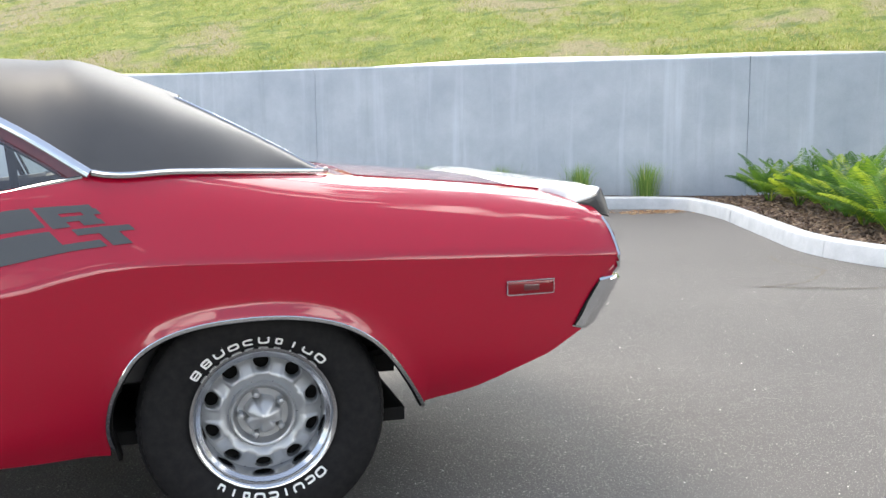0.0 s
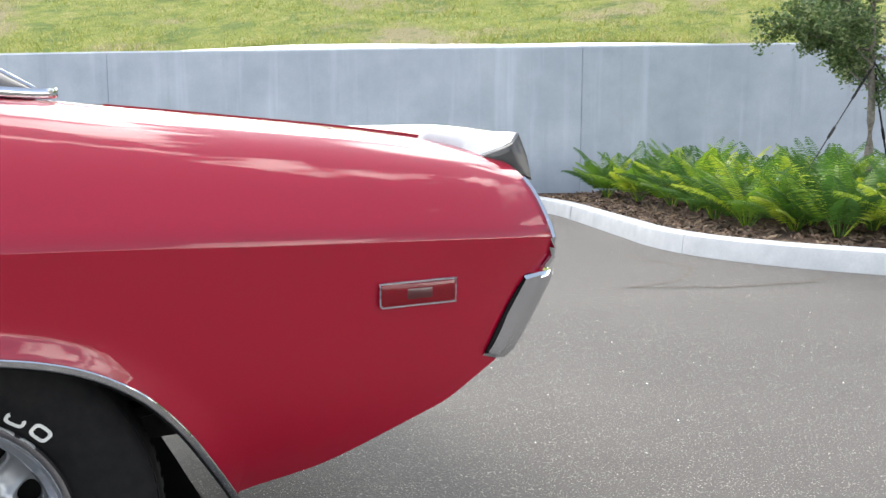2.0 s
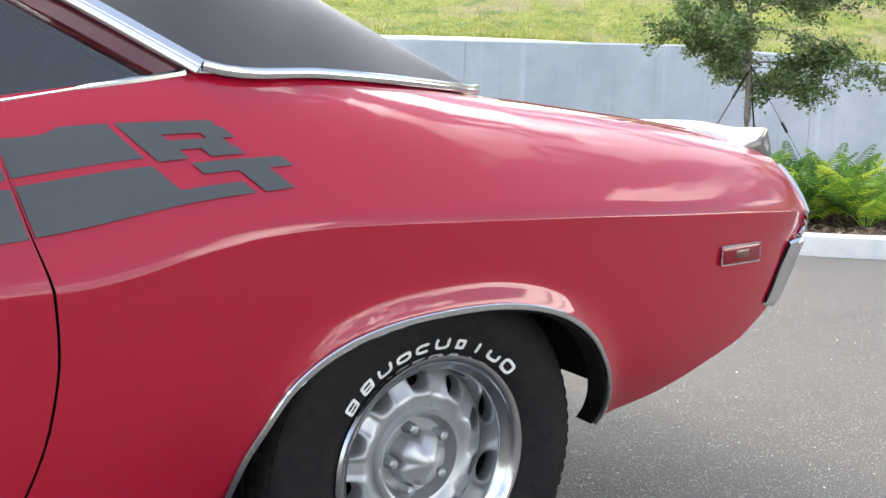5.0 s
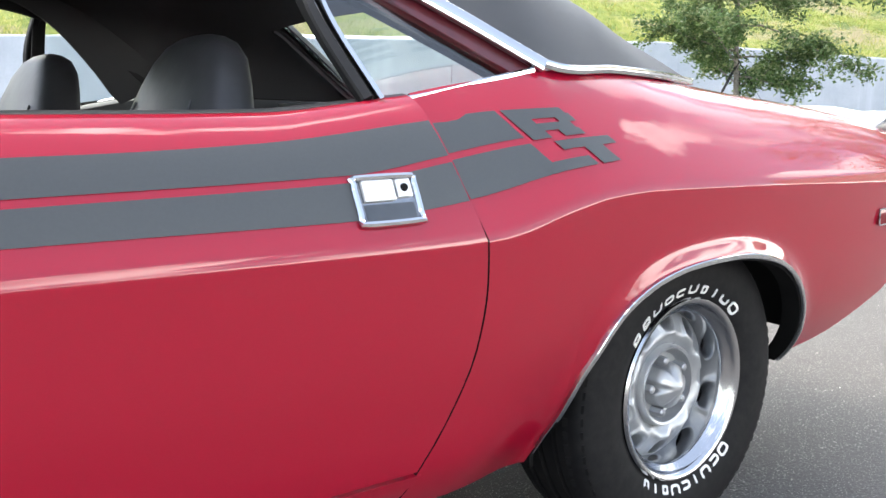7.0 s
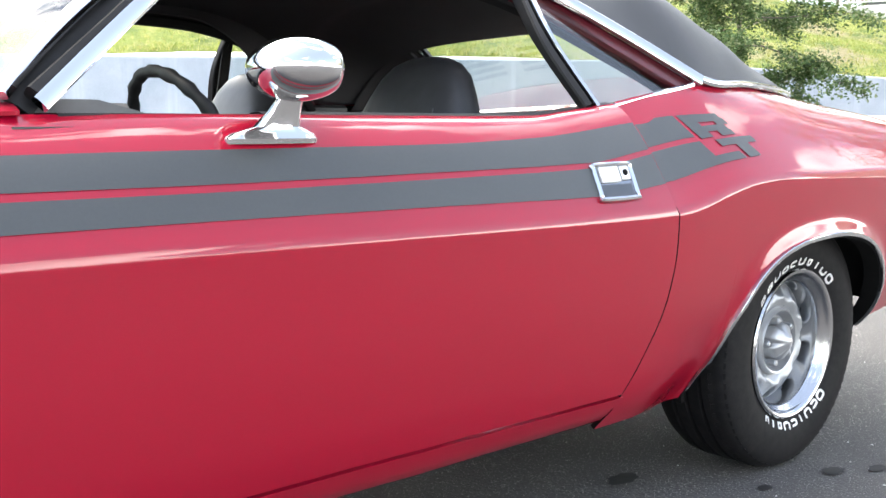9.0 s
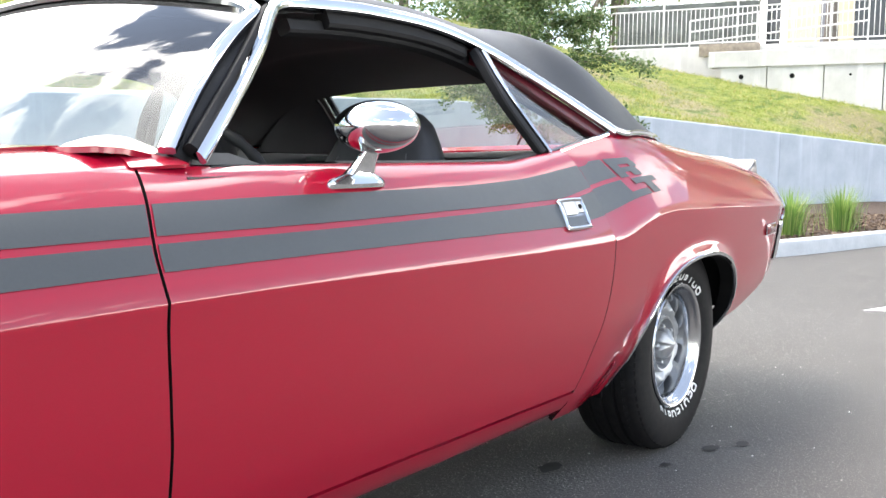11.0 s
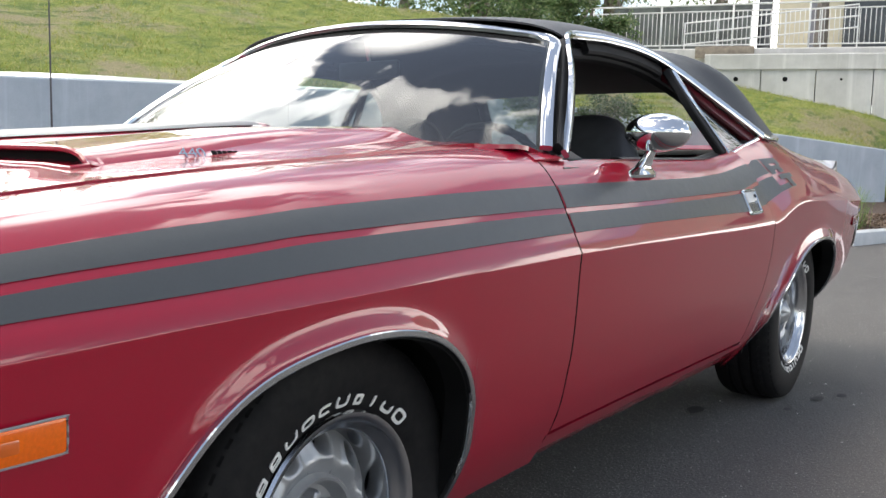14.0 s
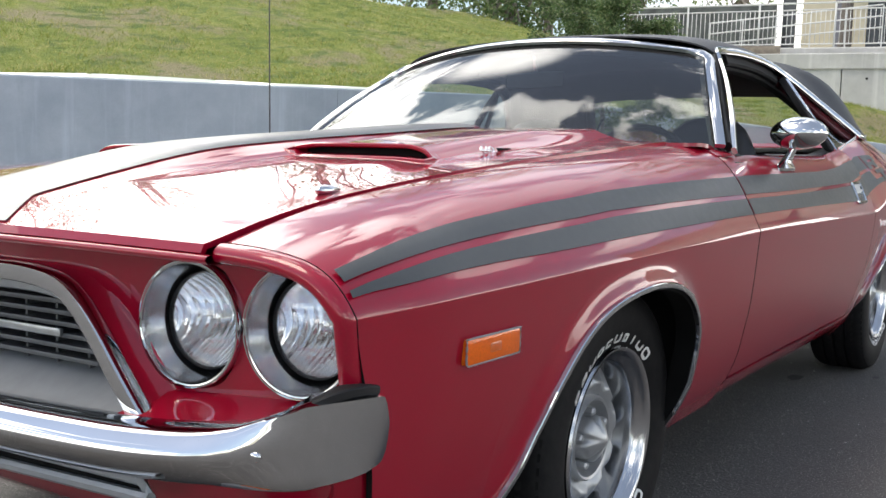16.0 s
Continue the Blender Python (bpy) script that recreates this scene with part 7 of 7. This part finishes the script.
rows = [[(p.x + cn.x * d, p.y + cn.y * d, z) for d, z in ((-0.05, TOPZ - 0.38), (-0.06, TOPZ - 0.02), (-0.04, TOPZ), (0.34, TOPZ), (0.34, TOPZ - 0.38))] for p in (CW0 - cd * 0.3, CW1)]
b.grid(rows)
b.poly(rows[0]).poly(rows[-1][::-1])
part("coping", b, OLDCON, old, edge=30)
# plinth above, further back
P0, P1 = CW0 - cd * 3.6 + cn * 0.7, CW1 + cn * 0.7
b = Build()
rows = [[(p.x + cn.x * d, p.y + cn.y * d, z) for d, z in ((0.0, 2.6), (0.0, 3.59), (0.02, 3.62), (0.3, 3.62), (0.3, 2.6))] for p in (P0, P1)]
b.grid(rows)
b.poly(rows[0]).poly(rows[-1][::-1])
lone("plinth", b, OLDCON, "low concrete plinth under the railing", "concrete plinth", kind="structure", edge=30)
terr = [(P0 + cn * 0.25), (P1 + cn * 0.25), (P1 + cn * 30), (P0 + cn * 30)]
lone("terrace", Build().grid([[(terr[0].x, terr[0].y, 3.62), (terr[1].x, terr[1].y, 3.62)], [(terr[3].x, terr[3].y, 3.62), (terr[2].x, terr[2].y, 3.62)]], flip=True), OLDCON, "paved terrace behind the railing", "terrace", kind="structure", smooth=False)
# weathered plank against the plinth
pb = CW0 + cn * 0.60 - cd * 0.70
b = Build().box((0, -0.03, 3.36), (1.5, 0.03, 3.66), Matrix.Translation(pb) @ Matrix.Rotation(math.atan2(cd.y, cd.x), 4, "Z"), 0.006)
lone("timber_plank", b, plain("weathered_timber", (0.26, 0.22, 0.17), 0.9, vary=0.3, scale=9, bump=0.004), "weathered brown timber plank set against the plinth", "plank")
# railing
rail = thing("railing", "white-painted steel picket railing on a concrete plinth", "railing")
F0 = P0 + cn * 0.15
FL = (P1 - P0).length
for z, rr in ((4.76, 0.026), (4.59, 0.018), (3.72, 0.018)):
    part("rail", Build().tube([F0 + Vector((0, 0, z)), F0 + cd * FL + Vector((0, 0, z))], rr, 8), FENCEM, rail)
pk = Build().tube([Vector((0, 0, 3.72)), Vector((0, 0, 4.59))], 0.010, 5).mesh("picket", FENCEM)
po = Build().tube([Vector((0, 0, 3.60)), Vector((0, 0, 4.76))], 0.026, 8).mesh("post", FENCEM)
s, k = 0.0, 0
while s < FL:
    o = new("post" if k % 16 == 0 else "picket", po if k % 16 == 0 else pk)
    o.parent = rail
    o.location = F0 + cd * s
    s += 0.118
    k += 1
# ramp rail behind, sloping
b = Build()
for dz in (0.0, 0.30, 0.6):
    b.tube([F0 + cn * 2.2 + cd * 2.0 + Vector((0, 0, 3.97 + dz)), F0 + cn * 2.2 + cd * 6.62 + Vector((0, 0, 4.37 + dz))], 0.022, 6)
for q in span(2.0, 6.62, 6):
    p = F0 + cn * 2.2 + cd * q
    b.tube([p + Vector((0, 0, 3.62)), p + Vector((0, 0, 4.57 + 0.08 * (q - 2)))], 0.02, 6)
lone("ramp_railing", b, FENCEM, "pale metal handrail rising along a ramp", "railing")
# building
BW = thing("building", "cream rendered building with dark windows behind the railing", "building")
B0 = F0 + cn * 4.62
b = Build()
rows = [[(p.x + cn.x * d, p.y + cn.y * d, z) for d, z in ((0.0, 3.62), (0.0, 9.12), (7.62, 9.12), (7.62, 3.62))] for p in (B0 + cd * 4.2, B0 + cd * 26)]
b.grid(rows)
b.poly(rows[0]).poly(rows[-1][::-1])
part("wall", b, CREAM, BW, smooth=False)
WIN = plain("dark_window", (0.05, 0.055, 0.06), 0.15, vary=0.2, scale=3)
for q, w, z0, z1, m in ((3.62, 0.4, 3.62, 6.42, WIN), (5.12, 0.35, 3.62, 6.42, plain("grey_post", (0.22, 0.22, 0.24), 0.6)), (6.02, 1.5, 3.92, 6.02, WIN), (8.02, 1.2, 3.92, 6.02, WIN), (10.4, 1.6, 3.92, 6.02, WIN), (12.6, 1.6, 4.2, 6.02, WIN), (15.0, 1.8, 4.2, 6.02, WIN), (18.0, 1.8, 4.2, 6.02, WIN)):
    a, c = B0 + cd * q - cn * 0.06, B0 + cd * (q + w) - cn * 0.06
    b = Build().grid([[(a.x, a.y, z0), (c.x, c.y, z0)], [(a.x, a.y, z1), (c.x, c.y, z1)]])
    part("window", b, m, BW, smooth=False, thick=0.05)
b = Build()
a = B0 - cn * 1.2
rows = [[(p.x + cn.x * d, p.y + cn.y * d, z) for d, z in ((0.0, 3.62), (0.0, 5.22), (0.2, 5.22), (0.2, 3.62))] for p in (a - cd * 0.5, a + cd * 3.62)]
b.grid(rows)
b.poly(rows[-1][::-1])
lone("boundary_wall", b, plain("dark_screen", (0.085, 0.095, 0.085), 0.45, vary=0.5, scale=2.5), "dark glazed screen wall behind the railing", "wall", kind="structure", edge=30)

# far trees over the crest
BELT = [(18.5, 20.0, 9.0, 2.6), (21.5, 17.5, 9.5, 2.7), (25.5, 15.5, 10.0, 2.8), (15.0, 25.0, 9.0, 2.8), (31.0, 15.0, 10.0, 3.0), (27.5, 19.0, 6.0, 2.8), (22.0, 15.0, 4.5, 2.0)]
shade = [F0 + cn * 3.0 + cd * q for q in (5.6, 9.2, 13.0)]
BELT += [(p.x, p.y, 9.5, 2.3) for p in shade]
BELT += [(x, wall_y(min(x, 17.9))[0] + 21.5 + dy, h, rr) for x, dy, h, rr in ((-9, 1, 8.5, 2.9), (-3, 3, 9.5, 3.1), (3, 0.5, 8.0, 2.8), (8, 3, 9.5, 3.2), (12, 1.5, 9.0, 2.9))] + [(38.0, 13.0, 9.0, 3.2), (44.0, 7.0, 9.5, 3.3), (47.0, 0.0, 9.0, 3.0)]
for k, (x, y, h, rr) in enumerate(BELT):
    v, f = [], []
    r = np.random.RandomState(60 + k)
    z0, low = 4.2, 0.03 if k < 7 else 0.34
    cl = [(Vector((r.normal(0, rr * 0.45), r.normal(0, rr * 0.45), h * r.uniform(low, 0.97)))) for _ in range(44)]
    for c in cl:
        for _ in range(120):
            p = c + Vector(r.normal(0, 0.42, 3))
            d = Vector(r.normal(0, 1, 3)).normalized()
            s = d.cross(Vector(r.normal(0, 1, 3))).normalized()
            L, w = r.uniform(0.10, 0.2), r.uniform(0.03, 0.06)
            n = len(v)
            v.extend([p, p + d * L * 0.5 + s * w, p + d * L, p + d * L * 0.5 - s * w])
            f.append((n, n + 1, n + 2, n + 3))
    T = thing("tree", "dark leafy tree beyond the top of the slope", "tree", "trees beyond the slope", at=(x, y, z0))
    tb = Build().tube([(0, 0, -1.0), (0.1, 0, h * 0.4), (0.0, 0.1, h * 0.8)], [0.22, 0.16, 0.06], 8)
    for c in cl[::3]:
        tb.tube([(0.05, 0, h * 0.35), tuple(c * 0.6 + Vector((0, 0, 0.1))), tuple(c)], [0.08, 0.05, 0.02], 5)
    part("trunk", tb, BARK, T)
    part("crown", mesh_of("crown", v, f, OAKLEAF, False), OAKLEAF, T, smooth=False)
# palm by the railing
def palm(at, h, seed):
    r = np.random.RandomState(seed)
    T = thing("palm_tree", "palm with drooping green and dry fronds by the railing", "palm", at=at)
    part("trunk", Build().tube([(0, 0, -0.3), (0.05, 0, h * 0.5), (0, 0, h)], [0.15, 0.13, 0.11], 10), BARK, T)
    v, f = [], []
    for k in range(26):
        a, el = k * 2.4, r.uniform(-0.4, 1.2)
        d = Vector((math.cos(a), math.sin(a), 0))
        p, ang = Vector((0, 0, h)), el
        st = []
        for j in range(9):
            st.append(p.copy())
            p = p + (d * math.cos(ang) + Vector((0, 0, math.sin(ang)))) * 0.17
            ang -= 0.22
        side = Vector((-d.y, d.x, 0))
        for j in range(1, 34):
            fi = j / 34 * 8
            q = st[int(fi)].lerp(st[min(int(fi) + 1, 8)], fi - int(fi))
            for sg in (-1, 1):
                e = q + side * sg * 0.30 * math.sin(math.pi * min(1, 0.1 + j / 36)) + d * 0.12 - Vector((0, 0, r.uniform(0.05, 0.2)))
                n = len(v)
                w = d * 0.014
                v.extend([q - w, q + w, e])
                f.append((n, n + 1, n + 2))
    part("crown", mesh_of("crown", v, f, FROND, False), FROND, T, smooth=False)


pp = F0 + cd * 9.9 + cn * 0.9
palm((pp.x, pp.y, 3.62), 1.75, 3)

# ---- marks on the asphalt ----
def flat_mark(name, pts, mat, label, cat, lift=0.004):
    b = Build().poly([(x, y, lot_z(x, y) + lift) for x, y in pts])
    lone(name, b, mat, label, cat, kind="structure", smooth=False)


flat_mark("parking_line", [(3.42, 0.14), (3.46, 0.02), (7.6, -1.42), (7.56, -1.28)], LINEP, "worn white painted parking line", "line")
OIL = plain("oil_stain", (0.018, 0.017, 0.017), 0.7, vary=0.3)
for k, (x, y, rx, ry) in enumerate(((-0.424, 0.22, 0.06, 0.032), (0.053, -0.114, 0.045, 0.026), (0.169, -0.182, 0.035, 0.022), (-0.20, -0.06, 0.026, 0.016))):
    r = np.random.RandomState(k)
    flat_mark("oil_stain", [(x + rx * math.cos(a) * r.uniform(0.75, 1.1), y + ry * math.sin(a) * r.uniform(0.75, 1.1)) for a in span(0, 6.0, 18)], OIL, "dark oil spot on the asphalt", "oil stain", 0.004)
CRK = plain("tar_crack", (0.088, 0.076, 0.058), 0.9, vary=0.3)
for pts in ([(4.55, 4.55), (4.42, 4.2), (4.50, 3.8), (4.30, 3.5), (3.95, 3.25), (3.6, 3.2)], [(3.6, 3.2), (4.1, 2.95), (4.6, 2.85), (5.0, 2.95)]):
    ln = spline([(x, y, 0) for x, y in pts], 40)
    rr = np.random.RandomState(len(pts))
    v, f = [], []
    for i, p in enumerate(ln):
        w = 0.006 + 0.012 * rr.uniform()
        t = (ln[min(i + 1, 39)] - ln[max(i - 1, 0)]).normalized()
        o = Vector((-t.y, t.x, 0)) * w
        j = Vector((rr.normal(0, 0.012), rr.normal(0, 0.012), 0))
        a, c = p + o + j, p - o + j
        v.extend([(a.x, a.y, lot_z(a.x, a.y) + 0.003), (c.x, c.y, lot_z(c.x, c.y) + 0.003)])
        if i:
            n = len(v)
            f.append((n - 4, n - 3, n - 1, n - 2))
    lone("crack", mesh_of("crack", v, f, CRK, False), CRK, "thin branching crack in the asphalt", "crack", kind="structure", smooth=False)
# fallen leaves by the kerb's corner
LEAFD = leaf_mat("dry_leaf", [(0.0, (0.22, 0.11, 0.05)), (0.6, (0.40, 0.24, 0.12)), (1.0, (0.55, 0.42, 0.26))], 0.8, 0.1)
v, f = [], []
for _ in range(260):
    x, y = rng.normal(5.55, 0.28), rng.normal(8.62, 0.12)
    if kerb_dist(x, y) > -0.02:
        continue
    z = lot_z(x, y) + 0.006
    a, ln = rng.uniform(0, 6.28), rng.uniform(0.015, 0.04)
    ca, sa = math.cos(a) * ln, math.sin(a) * ln
    n = len(v)
    v.extend([(x - ca, y - sa, z), (x + sa * 0.4, y - ca * 0.4, z + 0.008), (x + ca, y + sa, z + 0.004), (x - sa * 0.4, y + ca * 0.4, z + 0.010)])
    f.append((n, n + 1, n + 2, n + 3))
lone("fallen_leaves", mesh_of("fallen_leaves", v, f, LEAFD, False), LEAFD, "dry brown leaves lying in the gutter", "leaves", kind="stuff", smooth=False)
# loose pale stones on the asphalt
v, f = [], []
rs_ = np.random.RandomState(77)
STONE = leaf_mat("pale_stone", [(0.0, (0.30, 0.28, 0.25)), (0.6, (0.52, 0.50, 0.46)), (1.0, (0.75, 0.73, 0.70))], 0.8, 0.0)
for _ in range(1500):
    x, y = rs_.uniform(-3.5, 5.5), rs_.uniform(-1.2, 6.0)
    if kerb_dist(x, y) > -0.05:
        continue
    z = lot_z(x, y)
    s = rs_.uniform(0.0015, 0.0045)
    n = len(v)
    a = rs_.uniform(0, 6.28)
    ca, sa = math.cos(a) * s, math.sin(a) * s
    v.extend([(x - ca, y - sa, z), (x + sa * 0.8, y - ca * 0.8, z), (x + ca * 1.2, y + sa * 1.2, z), (x - sa * 0.7, y + ca * 0.7, z), (x, y, z + s * 0.9)])
    f.extend([(n, n + 1, n + 4), (n + 1, n + 2, n + 4), (n + 2, n + 3, n + 4), (n + 3, n, n + 4)])
lone("loose_stones", mesh_of("loose_stones", v, f, STONE, False), STONE, "tiny pale stones scattered over the asphalt", "stones", kind="stuff", smooth=False)
